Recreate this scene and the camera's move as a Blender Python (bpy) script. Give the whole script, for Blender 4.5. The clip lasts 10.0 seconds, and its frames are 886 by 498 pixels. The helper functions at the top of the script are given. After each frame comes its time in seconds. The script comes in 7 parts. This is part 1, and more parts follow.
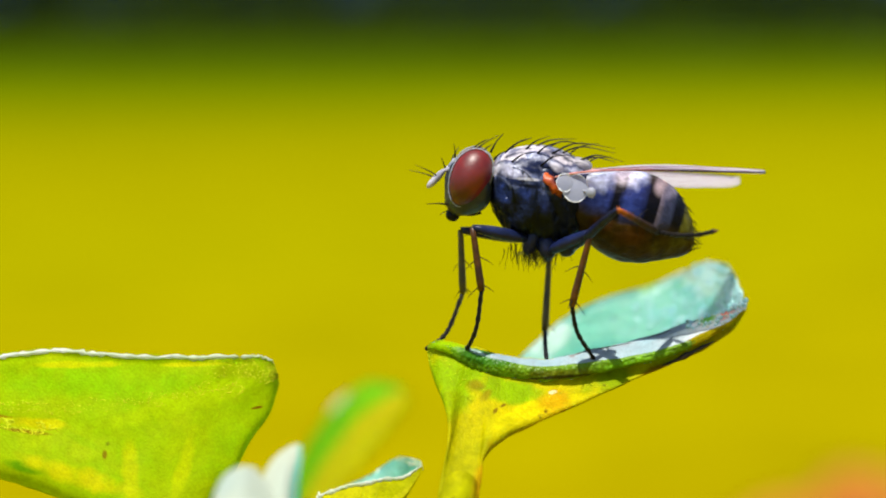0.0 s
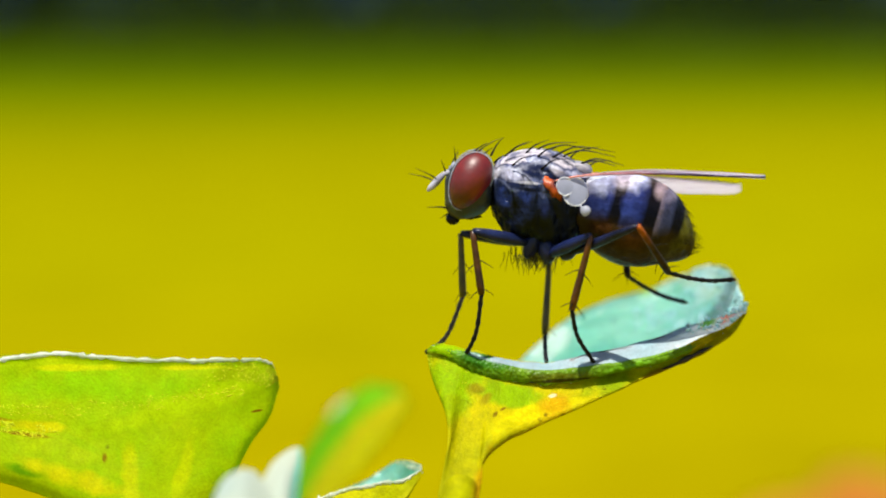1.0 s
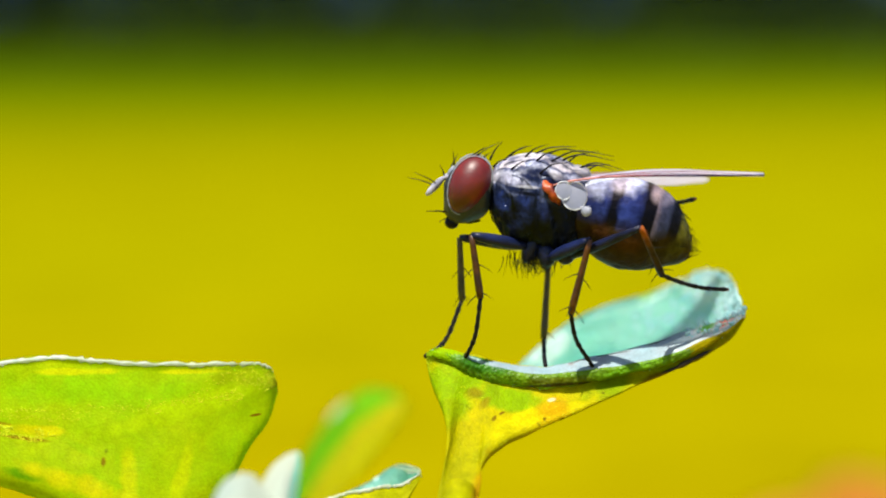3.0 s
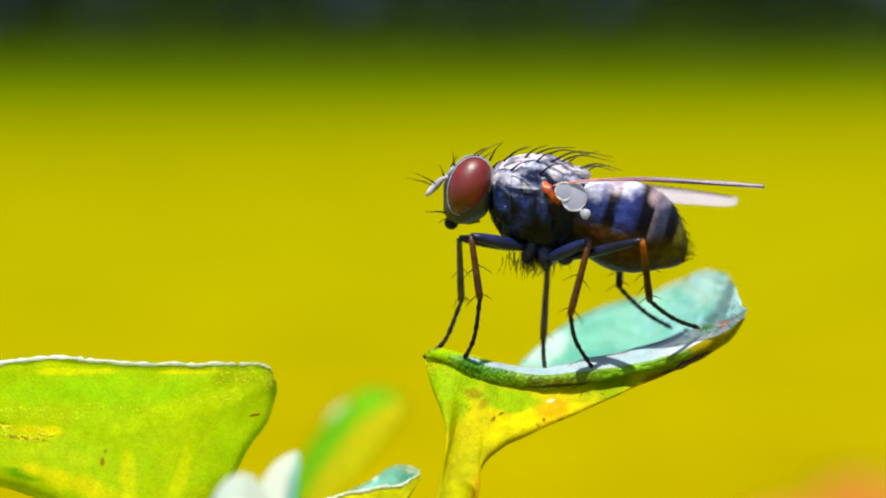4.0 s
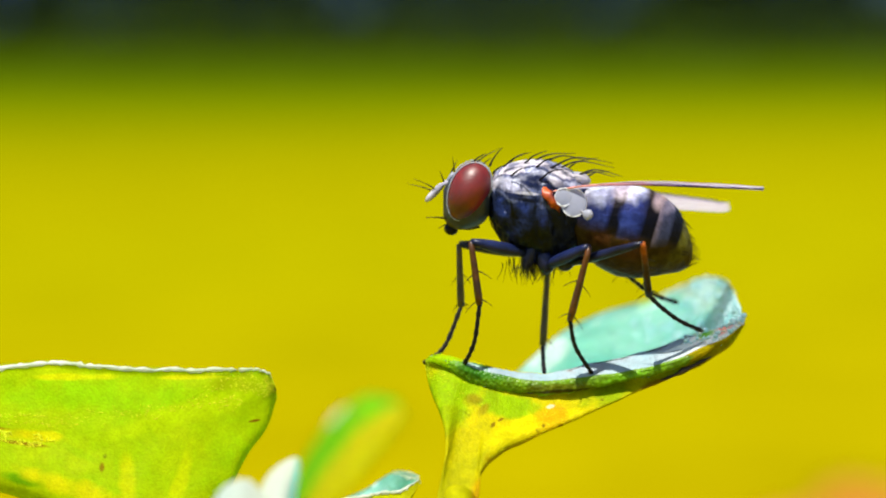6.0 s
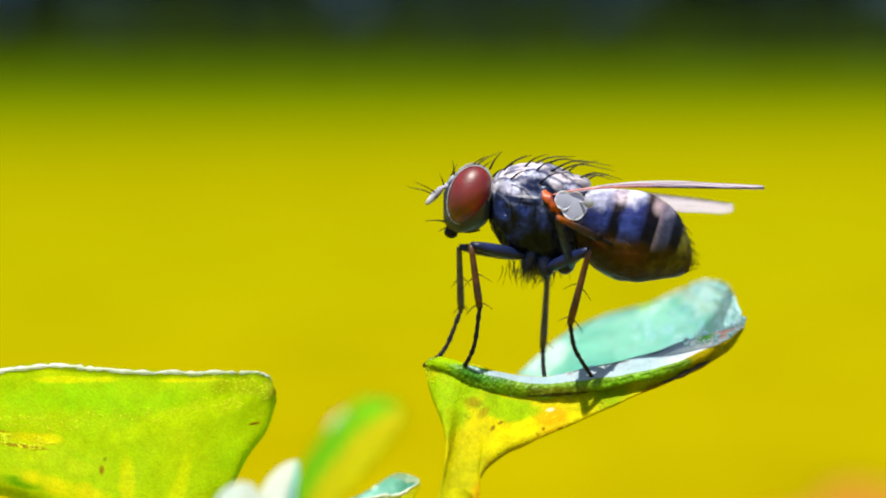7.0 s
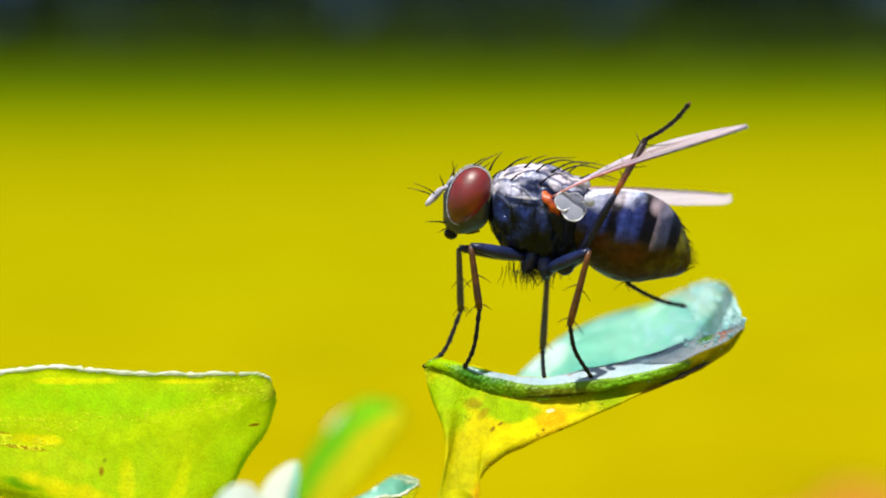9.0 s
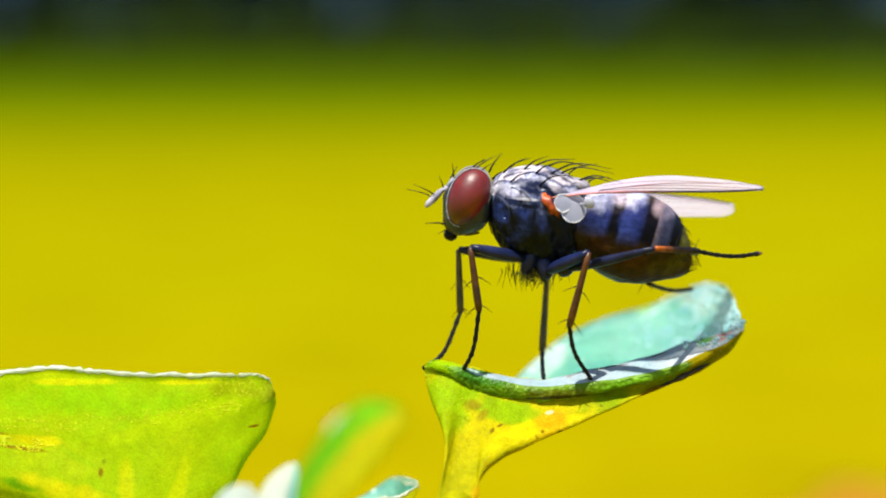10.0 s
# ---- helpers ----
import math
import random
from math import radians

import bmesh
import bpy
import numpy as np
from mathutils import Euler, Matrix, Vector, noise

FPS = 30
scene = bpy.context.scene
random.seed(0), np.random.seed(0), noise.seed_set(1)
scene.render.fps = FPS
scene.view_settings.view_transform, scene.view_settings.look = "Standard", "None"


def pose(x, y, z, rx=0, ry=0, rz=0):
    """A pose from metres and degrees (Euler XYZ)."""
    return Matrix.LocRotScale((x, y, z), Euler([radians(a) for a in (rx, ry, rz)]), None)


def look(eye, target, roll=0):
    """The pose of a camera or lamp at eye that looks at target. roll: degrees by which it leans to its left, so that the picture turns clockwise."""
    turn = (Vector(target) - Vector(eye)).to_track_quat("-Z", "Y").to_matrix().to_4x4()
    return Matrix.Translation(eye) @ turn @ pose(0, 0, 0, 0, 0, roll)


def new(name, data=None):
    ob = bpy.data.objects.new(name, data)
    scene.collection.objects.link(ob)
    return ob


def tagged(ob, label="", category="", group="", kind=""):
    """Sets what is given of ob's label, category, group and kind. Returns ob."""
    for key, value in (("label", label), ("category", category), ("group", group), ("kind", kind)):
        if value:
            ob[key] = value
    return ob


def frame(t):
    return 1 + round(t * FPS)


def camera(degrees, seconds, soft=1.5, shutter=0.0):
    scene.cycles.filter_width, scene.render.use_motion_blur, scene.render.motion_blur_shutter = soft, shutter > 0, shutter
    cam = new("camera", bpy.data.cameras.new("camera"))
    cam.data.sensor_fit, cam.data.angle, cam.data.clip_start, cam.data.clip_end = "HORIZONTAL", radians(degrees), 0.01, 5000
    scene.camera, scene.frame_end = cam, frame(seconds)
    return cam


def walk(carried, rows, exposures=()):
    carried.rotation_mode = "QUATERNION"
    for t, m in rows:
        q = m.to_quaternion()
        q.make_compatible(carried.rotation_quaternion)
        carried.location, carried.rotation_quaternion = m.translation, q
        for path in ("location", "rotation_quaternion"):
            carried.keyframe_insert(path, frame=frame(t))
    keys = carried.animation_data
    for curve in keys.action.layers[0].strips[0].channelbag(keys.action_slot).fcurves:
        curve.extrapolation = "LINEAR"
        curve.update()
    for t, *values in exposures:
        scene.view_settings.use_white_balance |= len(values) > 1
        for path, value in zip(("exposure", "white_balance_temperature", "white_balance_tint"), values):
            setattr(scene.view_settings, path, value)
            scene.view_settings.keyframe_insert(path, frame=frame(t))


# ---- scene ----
MM = 0.001
O = Vector((0.00267, 0.0, 0.0518))      # where the fly stands on the leaf
EYE = Vector((0.0, -0.06425, 0.06107))

# ---- camera ----
cam = camera(22.0, 10.0, soft=2.0, shutter=0.2)
cam.data.dof.use_dof = True
cam.data.dof.focus_distance = 0.0637
cam.data.dof.aperture_fstop = 40.0


def aim(up, side=0.0, lean=0.0):
    """The camera's turn: degrees up from its first tilt, degrees to its left, degrees of lean."""
    return pose(EYE.x, EYE.y, EYE.z, 84.6 + up, 0, side) @ pose(0, 0, 0, 0, 0, lean)


walk(cam, [
    (0.0, aim(0.000, 0.000, -0.000)),
    (0.5, aim(0.048, -0.002, 0.055)),
    (1.0, aim(0.087, 0.002, 0.068)),
    (1.5, aim(0.062, -0.018, 0.066)),
    (2.0, aim(0.089, -0.021, 0.043)),
    (2.5, aim(0.176, -0.021, 0.043)),
    (4.0, aim(0.204, -0.036, 0.199)),
    (4.5, aim(0.265, -0.020, 0.122)),
    (5.0, aim(0.353, -0.032, 0.233)),
    (5.5, aim(0.345, -0.041, 0.249)),
    (7.0, aim(0.425, -0.039, 0.303)),
    (7.5, aim(0.532, -0.038, 0.348)),
    (8.0, aim(0.456, -0.043, 0.306)),
    (8.5, aim(0.448, -0.046, 0.331)),
    (9.0, aim(0.453, -0.044, 0.287)),
    (9.5, aim(0.485, -0.042, 0.292)),
    (10.0, aim(0.490, -0.053, 0.368)),
], [(0.0, 0.41, 6500, 10), (1.0, 0.41, 6500, 10), (4.5, 0.55, 6500, 10), (7.5, 0.60, 6500, 11), (10.0, 0.60, 6500, 12)])

# ---- light ----
world = bpy.data.worlds.new("sky")
scene.world = world
world.use_nodes = True
wn = world.node_tree
sky = wn.nodes.new("ShaderNodeTexSky")
sky.sky_type = "NISHITA"
sky.sun_disc = False
sky.sun_elevation = radians(73)
sky.sun_rotation = radians(-153)
wn.nodes["Background"].inputs["Strength"].default_value = 0.085
wn.links.new(sky.outputs["Color"], wn.nodes["Background"].inputs["Color"])
sun = new("sun", bpy.data.lights.new("sun", "SUN"))
sun.data.energy = 4.8
sun.data.angle = radians(0.6)
sun.data.color = (1.0, 0.95, 0.86)
sun.matrix_world = look((-0.14, -0.27, 0.90), (0, 0, 0))


# ---- materials ----
def material(name, base, rough=0.5, second=None, scale=600.0, bump=0.0, bump_scale=2500.0, through_light=0.0,
             through_color=None, metal=0.0, spec=0.5, sheen=0.0, low=0.35, high=0.65, third=None, third_scale=150.0):
    m = bpy.data.materials.new(name)
    m.use_nodes = True
    t = m.node_tree
    b = t.nodes["Principled BSDF"]
    b.inputs["Roughness"].default_value = rough
    b.inputs["Metallic"].default_value = metal
    b.inputs["Specular IOR Level"].default_value = spec
    b.inputs["Sheen Weight"].default_value = sheen
    co = t.nodes.new("ShaderNodeTexCoord")
    color = t.nodes.new("ShaderNodeRGB")
    color.outputs[0].default_value = (*base, 1)
    out = color.outputs[0]
    for tint, sc in ((second, scale), (third, third_scale)):
        if tint is None:
            continue
        n = t.nodes.new("ShaderNodeTexNoise")
        n.inputs["Scale"].default_value = sc
        n.inputs["Detail"].default_value = 5
        n.inputs["Roughness"].default_value = 0.6
        t.links.new(co.outputs["Object"], n.inputs["Vector"])
        r = t.nodes.new("ShaderNodeValToRGB")
        r.color_ramp.elements[0].position, r.color_ramp.elements[1].position = low, high
        t.links.new(n.outputs["Fac"], r.inputs["Fac"])
        mix = t.nodes.new("ShaderNodeMix")
        mix.data_type = "RGBA"
        mix.inputs[7].default_value = (*tint, 1)
        t.links.new(r.outputs["Color"], mix.inputs[0])
        t.links.new(out, mix.inputs[6])
        out = mix.outputs[2]
    t.links.new(out, b.inputs["Base Color"])
    if bump:
        n = t.nodes.new("ShaderNodeTexNoise")
        n.inputs["Scale"].default_value = bump_scale
        n.inputs["Detail"].default_value = 4
        t.links.new(co.outputs["Object"], n.inputs["Vector"])
        bp = t.nodes.new("ShaderNodeBump")
        bp.inputs["Strength"].default_value = bump
        bp.inputs["Distance"].default_value = 0.0001
        t.links.new(n.outputs["Fac"], bp.inputs["Height"])
        t.links.new(bp.outputs["Normal"], b.inputs["Normal"])
    if through_light:
        tr = t.nodes.new("ShaderNodeBsdfTranslucent")
        if through_color:
            tr.inputs["Color"].default_value = (*through_color, 1)
        else:
            t.links.new(out, tr.inputs["Color"])
        ms = t.nodes.new("ShaderNodeMixShader")
        ms.inputs["Fac"].default_value = through_light
        t.links.new(b.outputs[0], ms.inputs[1])
        t.links.new(tr.outputs[0], ms.inputs[2])
        t.links.new(ms.outputs[0], t.nodes["Material Output"].inputs["Surface"])
    return m


M_DUST = material("silver_dust", (0.40, 0.37, 0.40), 0.7, (0.10, 0.10, 0.14), 1500, 0.6, 4000, low=0.4, high=0.8)
M_HEAD = material("grey_face", (0.014, 0.020, 0.020), 0.42, (0.050, 0.060, 0.064), 1000, 0.3, 4000)
M_FACE = material("silver_face", (0.40, 0.43, 0.50), 0.45, (0.20, 0.22, 0.28), 1500, 0.4, 4000)
M_EYE = material("red_eye", (0.40, 0.014, 0.003), 0.46, (0.08, 0.003, 0.002), 330, 0.08, 9000, spec=0.75)
M_ANT = material("pale_antenna", (0.52, 0.50, 0.58), 0.6, (0.12, 0.12, 0.17), 2200, low=0.42, high=0.68)
M_BLACK = material("black_bristle", (0.006, 0.006, 0.007), 0.4, (0.014, 0.012, 0.012), 2000, spec=0.15)
M_LEG = material("dark_leg", (0.003, 0.006, 0.026), 0.30, (0.011, 0.018, 0.075), 1500, 0.4, 5000, spec=0.30)
M_TIBIA = material("amber_tibia", (0.17, 0.06, 0.009), 0.38, (0.05, 0.022, 0.008), 1200, 0.3, 5000, 0.25)
# Olive copy of the tibia, its colour raised to offset shade on far legs.
M_FARSHIN = material("lightened_far_tibia", (0.20, 0.15, 0.035), 0.42, (0.08, 0.07, 0.025), 1200, 0.3, 5000, 0.25)
M_HIND = material("navy_femur", (0.003, 0.004, 0.014), 0.4, (0.008, 0.012, 0.045), 1300, 0.4, 5000, spec=0.30)
M_ORANGE = material("orange_wing_base", (0.85, 0.14, 0.010), 0.45, (0.10, 0.010, 0.004), 1500, 0.5, 3000)
M_LOBE = material("calypter_film", (0.56, 0.58, 0.68), 0.35, (0.40, 0.43, 0.54), 900, through_light=0.55)
M_WHITE = material("white_scale", (0.92, 0.93, 0.95), 0.4, (0.80, 0.82, 0.85), 1500, through_light=0.4)
M_KNOB = material("haltere_film", (0.62, 0.62, 0.68), 0.4, (0.46, 0.48, 0.56), 1800, through_light=0.4)
M_VEIN = material("wing_vein", (0.26, 0.06, 0.05), 0.4, (0.06, 0.03, 0.05), 1000)


def blotched(t, co, out, patches, scale=1500.0, rag_by=3.0, stretch=(1, 1, 1)):
    """Lays soft ragged blotches over a colour: (x, z, half length, half width, degrees, colour, softness), in mm seen from the front."""
    n = t.nodes.new("ShaderNodeTexNoise")
    n.inputs["Scale"].default_value = scale
    n.inputs["Detail"].default_value = 4
    grain = t.nodes.new("ShaderNodeMapping")
    grain.inputs["Scale"].default_value = stretch
    t.links.new(co.outputs["Object"], grain.inputs["Vector"])
    t.links.new(grain.outputs["Vector"], n.inputs["Vector"])
    for x, z, a, b, turn, color, soft in patches:
        c, k = math.cos(radians(turn)), math.sin(radians(turn))
        squares = []
        for axis, size in (((c, 0, k), a), ((-k, 0, c), b)):
            dot = t.nodes.new("ShaderNodeVectorMath")
            dot.operation = "DOT_PRODUCT"
            dot.inputs[1].default_value = [q / (size * MM) for q in axis]
            t.links.new(co.outputs["Object"], dot.inputs[0])
            off = t.nodes.new("ShaderNodeMath")
            off.operation = "SUBTRACT"
            off.inputs[1].default_value = (axis[0] * x + axis[2] * z) / size
            t.links.new(dot.outputs["Value"], off.inputs[0])
            sq = t.nodes.new("ShaderNodeMath")
            sq.operation = "MULTIPLY"
            t.links.new(off.outputs[0], sq.inputs[0])
            t.links.new(off.outputs[0], sq.inputs[1])
            squares.append(sq)
        add = t.nodes.new("ShaderNodeMath")
        add.operation = "ADD"
        t.links.new(squares[0].outputs[0], add.inputs[0])
        t.links.new(squares[1].outputs[0], add.inputs[1])
        rag = t.nodes.new("ShaderNodeMath")
        rag.operation = "MULTIPLY_ADD"
        rag.inputs[1].default_value = rag_by
        t.links.new(n.outputs["Fac"], rag.inputs[0])
        t.links.new(add.outputs[0], rag.inputs[2])
        fade = t.nodes.new("ShaderNodeMapRange")
        fade.interpolation_type = "SMOOTHSTEP"
        fade.inputs["From Min"].default_value, fade.inputs["From Max"].default_value = 1 + rag_by / 2 + soft * 0.5, 1 + rag_by / 2 - soft
        t.links.new(rag.outputs[0], fade.inputs["Value"])
        mix = t.nodes.new("ShaderNodeMix")
        mix.data_type = "RGBA"
        mix.inputs[7].default_value = (*color, 1)
        t.links.new(fade.outputs["Result"], mix.inputs[0])
        t.links.new(out, mix.inputs[6])
        out = mix.outputs[2]
    return out


def leaf_skin(name, base, patch, warm, rough, through_light, through_color=None, spec=0.2, cells=7000.0, cell_bump=0.5, speck=(0.10, 0.05, 0.005), speck_at=0.70, third=260.0, mottle=(0.62, 1.12), patches=()):
    """Leaf surface: broad patches of hue, fine cells in relief, small brown specks."""
    m = material(name, base, rough, patch, 420, 0.0, 2500, 0.0, spec=spec, third=warm, third_scale=third)
    t = m.node_tree
    b = t.nodes["Principled BSDF"]
    out = b.inputs["Base Color"].links[0].from_socket
    co = [n for n in t.nodes if n.bl_idname == "ShaderNodeTexCoord"][0]
    if patches:
        out = blotched(t, co, out, patches)
    n = t.nodes.new("ShaderNodeTexNoise")
    n.inputs["Scale"].default_value = 1300
    n.inputs["Detail"].default_value = 3
    t.links.new(co.outputs["Object"], n.inputs["Vector"])
    r = t.nodes.new("ShaderNodeMapRange")
    r.inputs["From Min"].default_value, r.inputs["From Max"].default_value = speck_at, speck_at + 0.05
    t.links.new(n.outputs["Fac"], r.inputs["Value"])
    mix = t.nodes.new("ShaderNodeMix")
    mix.data_type = "RGBA"
    mix.inputs[7].default_value = (*speck, 1)
    t.links.new(r.outputs["Result"], mix.inputs[0])
    t.links.new(out, mix.inputs[6])
    mot = t.nodes.new("ShaderNodeTexNoise")
    mot.inputs["Scale"].default_value = 2800
    mot.inputs["Detail"].default_value = 8
    mot.inputs["Roughness"].default_value = 0.7
    t.links.new(co.outputs["Object"], mot.inputs["Vector"])
    mott = t.nodes.new("ShaderNodeMapRange")
    mott.inputs["From Min"].default_value, mott.inputs["From Max"].default_value = 0.36, 0.64
    mott.inputs["To Min"].default_value, mott.inputs["To Max"].default_value = mottle
    t.links.new(mot.outputs["Fac"], mott.inputs["Value"])
    msc = t.nodes.new("ShaderNodeVectorMath")
    msc.operation = "SCALE"
    t.links.new(mix.outputs[2], msc.inputs[0])
    t.links.new(mott.outputs["Result"], msc.inputs["Scale"])
    vo = t.nodes.new("ShaderNodeTexVoronoi")
    vo.inputs["Scale"].default_value = cells
    t.links.new(co.outputs["Object"], vo.inputs["Vector"])
    mr = t.nodes.new("ShaderNodeMapRange")
    mr.inputs["From Max"].default_value = 0.8
    mr.inputs["To Min"].default_value, mr.inputs["To Max"].default_value = 1.06, 0.90
    t.links.new(vo.outputs["Distance"], mr.inputs["Value"])
    sc = t.nodes.new("ShaderNodeVectorMath")
    sc.operation = "SCALE"
    t.links.new(msc.outputs["Vector"], sc.inputs[0])
    t.links.new(mr.outputs["Result"], sc.inputs["Scale"])
    out = sc.outputs["Vector"]
    t.links.new(out, b.inputs["Base Color"])
    big = t.nodes.new("ShaderNodeTexNoise")
    big.inputs["Scale"].default_value = 900
    big.inputs["Detail"].default_value = 6
    t.links.new(co.outputs["Object"], big.inputs["Vector"])
    add = t.nodes.new("ShaderNodeMath")
    add.operation = "MULTIPLY_ADD"
    add.inputs[1].default_value = 3.0
    t.links.new(big.outputs["Fac"], add.inputs[0])
    inv = t.nodes.new("ShaderNodeMath")
    inv.operation = "SUBTRACT"
    inv.inputs[0].default_value = 1.0
    t.links.new(vo.outputs["Distance"], inv.inputs[1])
    t.links.new(inv.outputs[0], add.inputs[2])
    bp = t.nodes.new("ShaderNodeBump")
    bp.inputs["Strength"].default_value = cell_bump
    bp.inputs["Distance"].default_value = 0.00008
    t.links.new(add.outputs[0], bp.inputs["Height"])
    t.links.new(bp.outputs["Normal"], b.inputs["Normal"])
    if through_light:
        tr = t.nodes.new("ShaderNodeBsdfTranslucent")
        if through_color:
            tr.inputs["Color"].default_value = (*through_color, 1)
        else:
            t.links.new(out, tr.inputs["Color"])
        t.links.new(bp.outputs["Normal"], tr.inputs["Normal"])
        ms = t.nodes.new("ShaderNodeMixShader")
        ms.inputs["Fac"].default_value = through_light
        t.links.new(b.outputs[0], ms.inputs[1])
        t.links.new(tr.outputs[0], ms.inputs[2])
        t.links.new(ms.outputs[0], t.nodes["Material Output"].inputs["Surface"])
    return m


GREEN, YELLOW, OCHRE, BROWN = (0.40, 0.62, 0.001), (0.86, 0.76, 0.001), (0.80, 0.50, 0.002), (0.30, 0.18, 0.004)
M_LEAF_UNDER = leaf_skin("leaf_underside", (0.70, 0.66, 0.001), (0.56, 0.67, 0.001), (0.76, 0.64, 0.001), 0.5, 0.42, spec=0.04, cells=15000, cell_bump=0.3, speck_at=0.68, mottle=(0.78, 1.10), third=170, patches=(
    (-2.35, -0.35, 0.95, 0.9, 0, GREEN, 0.9), (-0.7, -0.75, 1.2, 0.30, -8, GREEN, 0.8), (2.0, -0.40, 0.9, 0.32, 15, (0.34, 0.46, 0.001), 0.8),
    (-0.2, -1.15, 1.3, 0.20, 20, YELLOW, 0.7), (0.42, -1.02, 0.55, 0.32, 10, OCHRE, 0.9), (3.3, -0.25, 1.0, 0.14, 22, (0.46, 0.28, 0.004), 0.8), (5.0, 0.65, 1.1, 0.30, 33, (0.62, 0.50, 0.003), 0.8),
    (-1.78, -0.55, 0.30, 0.16, 0, (0.40, 0.34, 0.003), 0.9), (-1.50, -0.80, 0.22, 0.12, 30, (0.46, 0.38, 0.003), 0.9), (-1.21, -1.16, 0.09, 0.05, 40, BROWN, 0.7), (-1.0, -1.05, 0.10, 0.04, 20, BROWN, 0.7),
    (0.19, -1.20, 0.07, 0.06, 0, BROWN, 0.7), (0.67, -1.22, 0.10, 0.06, 0, BROWN, 0.7), (0.40, -0.77, 0.13, 0.05, 10, (0.98, 0.95, 0.50), 0.6), (2.4, -0.62, 0.25, 0.06, 25, BROWN, 0.8), (-2.3, -4.2, 3.0, 2.0, 90, (0.43, 0.44, 0.001), 1.4), (-1.55, -2.75, 0.9, 0.32, 68, (0.66, 0.42, 0.001), 1.2), (-0.6, -1.95, 1.0, 0.22, 28, (0.70, 0.46, 0.001), 1.1)))
M_BROAD = leaf_skin("broad_leaf_underside", (0.52, 0.76, 0.001), (0.38, 0.71, 0.001), (0.67, 0.76, 0.001), 0.5, 0.55, spec=0.04, cells=15000, cell_bump=0.16, speck_at=0.78, mottle=(0.88, 1.06), third=260, patches=(
    (-12.6, -0.40, 3.2, 0.45, -2, (0.46, 0.80, 0.001), 1.2), (-9.8, -0.95, 2.2, 0.30, 14, (0.66, 0.84, 0.001), 1.0), (-14.2, -1.47, 1.1, 0.16, -4, (0.92, 0.80, 0.001), 0.9), (-13.4, -1.50, 0.34, 0.13, 0, (0.98, 0.90, 0.002), 0.8),
    (-14.4, -1.68, 0.9, 0.05, -6, (0.40, 0.24, 0.004), 0.9), (-15.0, -1.30, 0.5, 0.05, -6, (0.50, 0.30, 0.004), 0.9),
    (-14.2, -2.62, 0.75, 0.14, -12, (0.22, 0.50, 0.001), 1.1), (-12.6, -2.85, 1.6, 0.28, -16, (0.92, 0.84, 0.001), 1.1), (-11.3, -2.75, 0.25, 0.9, 8, (0.84, 0.86, 0.001), 1.1), (-9.9, -2.9, 0.22, 1.1, -14, (0.80, 0.88, 0.001), 1.1),
    (-12.9, 0.06, 1.3, 0.10, 0, (0.92, 0.92, 0.002), 1.0), (-9.7, 0.02, 1.0, 0.07, 0, (0.90, 0.88, 0.002), 1.0), (-8.3, -0.12, 0.75, 0.28, 0, (0.50, 0.60, 0.002), 1.0),
    (-10.55, -1.70, 0.55, 0.10, -58, (0.50, 0.70, 0.001), 1.2), (-12.6, -1.95, 0.55, 0.11, -24, (0.50, 0.72, 0.001), 1.2), (-7.9, -1.22, 0.16, 0.04, 5, (0.30, 0.16, 0.003), 0.8), (-12.0, -2.30, 0.07, 0.14, 0, (0.40, 0.26, 0.003), 0.9)))
M_LEAF_TOP = leaf_skin("leaf_top", (0.10, 0.50, 0.48), (0.40, 0.76, 0.74), (0.05, 0.44, 0.36), 0.36, 0.42, (0.55, 0.95, 0.80), 1.0, 6000, 0.6, speck_at=0.9, mottle=(0.8, 1.1), patches=(
    (5.5, 1.9, 0.8, 0.5, 30, (0.66, 0.84, 0.80), 1.2), (0.6, -0.2, 0.9, 0.3, 40, (0.60, 0.84, 0.82), 1.2), (3.95, 1.30, 0.42, 0.10, 25, (0.26, 0.62, 0.06), 1.2)))
# Near-black strip paints shade under the lip; the pale one a wet highlight.
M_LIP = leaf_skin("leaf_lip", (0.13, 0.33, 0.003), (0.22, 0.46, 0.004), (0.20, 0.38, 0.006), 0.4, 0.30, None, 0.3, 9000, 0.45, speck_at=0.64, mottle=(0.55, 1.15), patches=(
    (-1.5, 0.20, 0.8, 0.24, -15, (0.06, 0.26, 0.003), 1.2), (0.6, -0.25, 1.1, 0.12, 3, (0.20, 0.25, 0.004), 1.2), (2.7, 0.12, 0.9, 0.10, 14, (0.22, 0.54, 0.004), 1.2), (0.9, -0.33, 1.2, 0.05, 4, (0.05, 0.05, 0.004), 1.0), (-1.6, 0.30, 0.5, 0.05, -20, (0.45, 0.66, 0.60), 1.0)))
M_SHELF = leaf_skin("pale_leaf_margin", (0.42, 0.56, 0.62), (0.54, 0.50, 0.52), (0.36, 0.56, 0.62), 0.4, 0.25, None, 0.35, 16000, 0.2, speck=(0.35, 0.32, 0.3), speck_at=0.68, mottle=(0.82, 1.08), patches=(
    (4.9, 1.0, 1.1, 0.35, 28, (0.70, 0.78, 0.78), 1.2), (5.40, 1.38, 0.34, 0.13, 34, (0.90, 0.28, 0.18), 0.9), (4.86, 1.22, 0.28, 0.13, 28, (0.14, 0.46, 0.02), 0.9)))
M_TAN = leaf_skin("browned_leaf", (0.62, 0.50, 0.004), (0.50, 0.40, 0.004), (0.72, 0.62, 0.004), 0.5, 0.55, spec=0.04, cells=15000, cell_bump=0.3, speck_at=0.60, mottle=(0.6, 1.15), third=170)
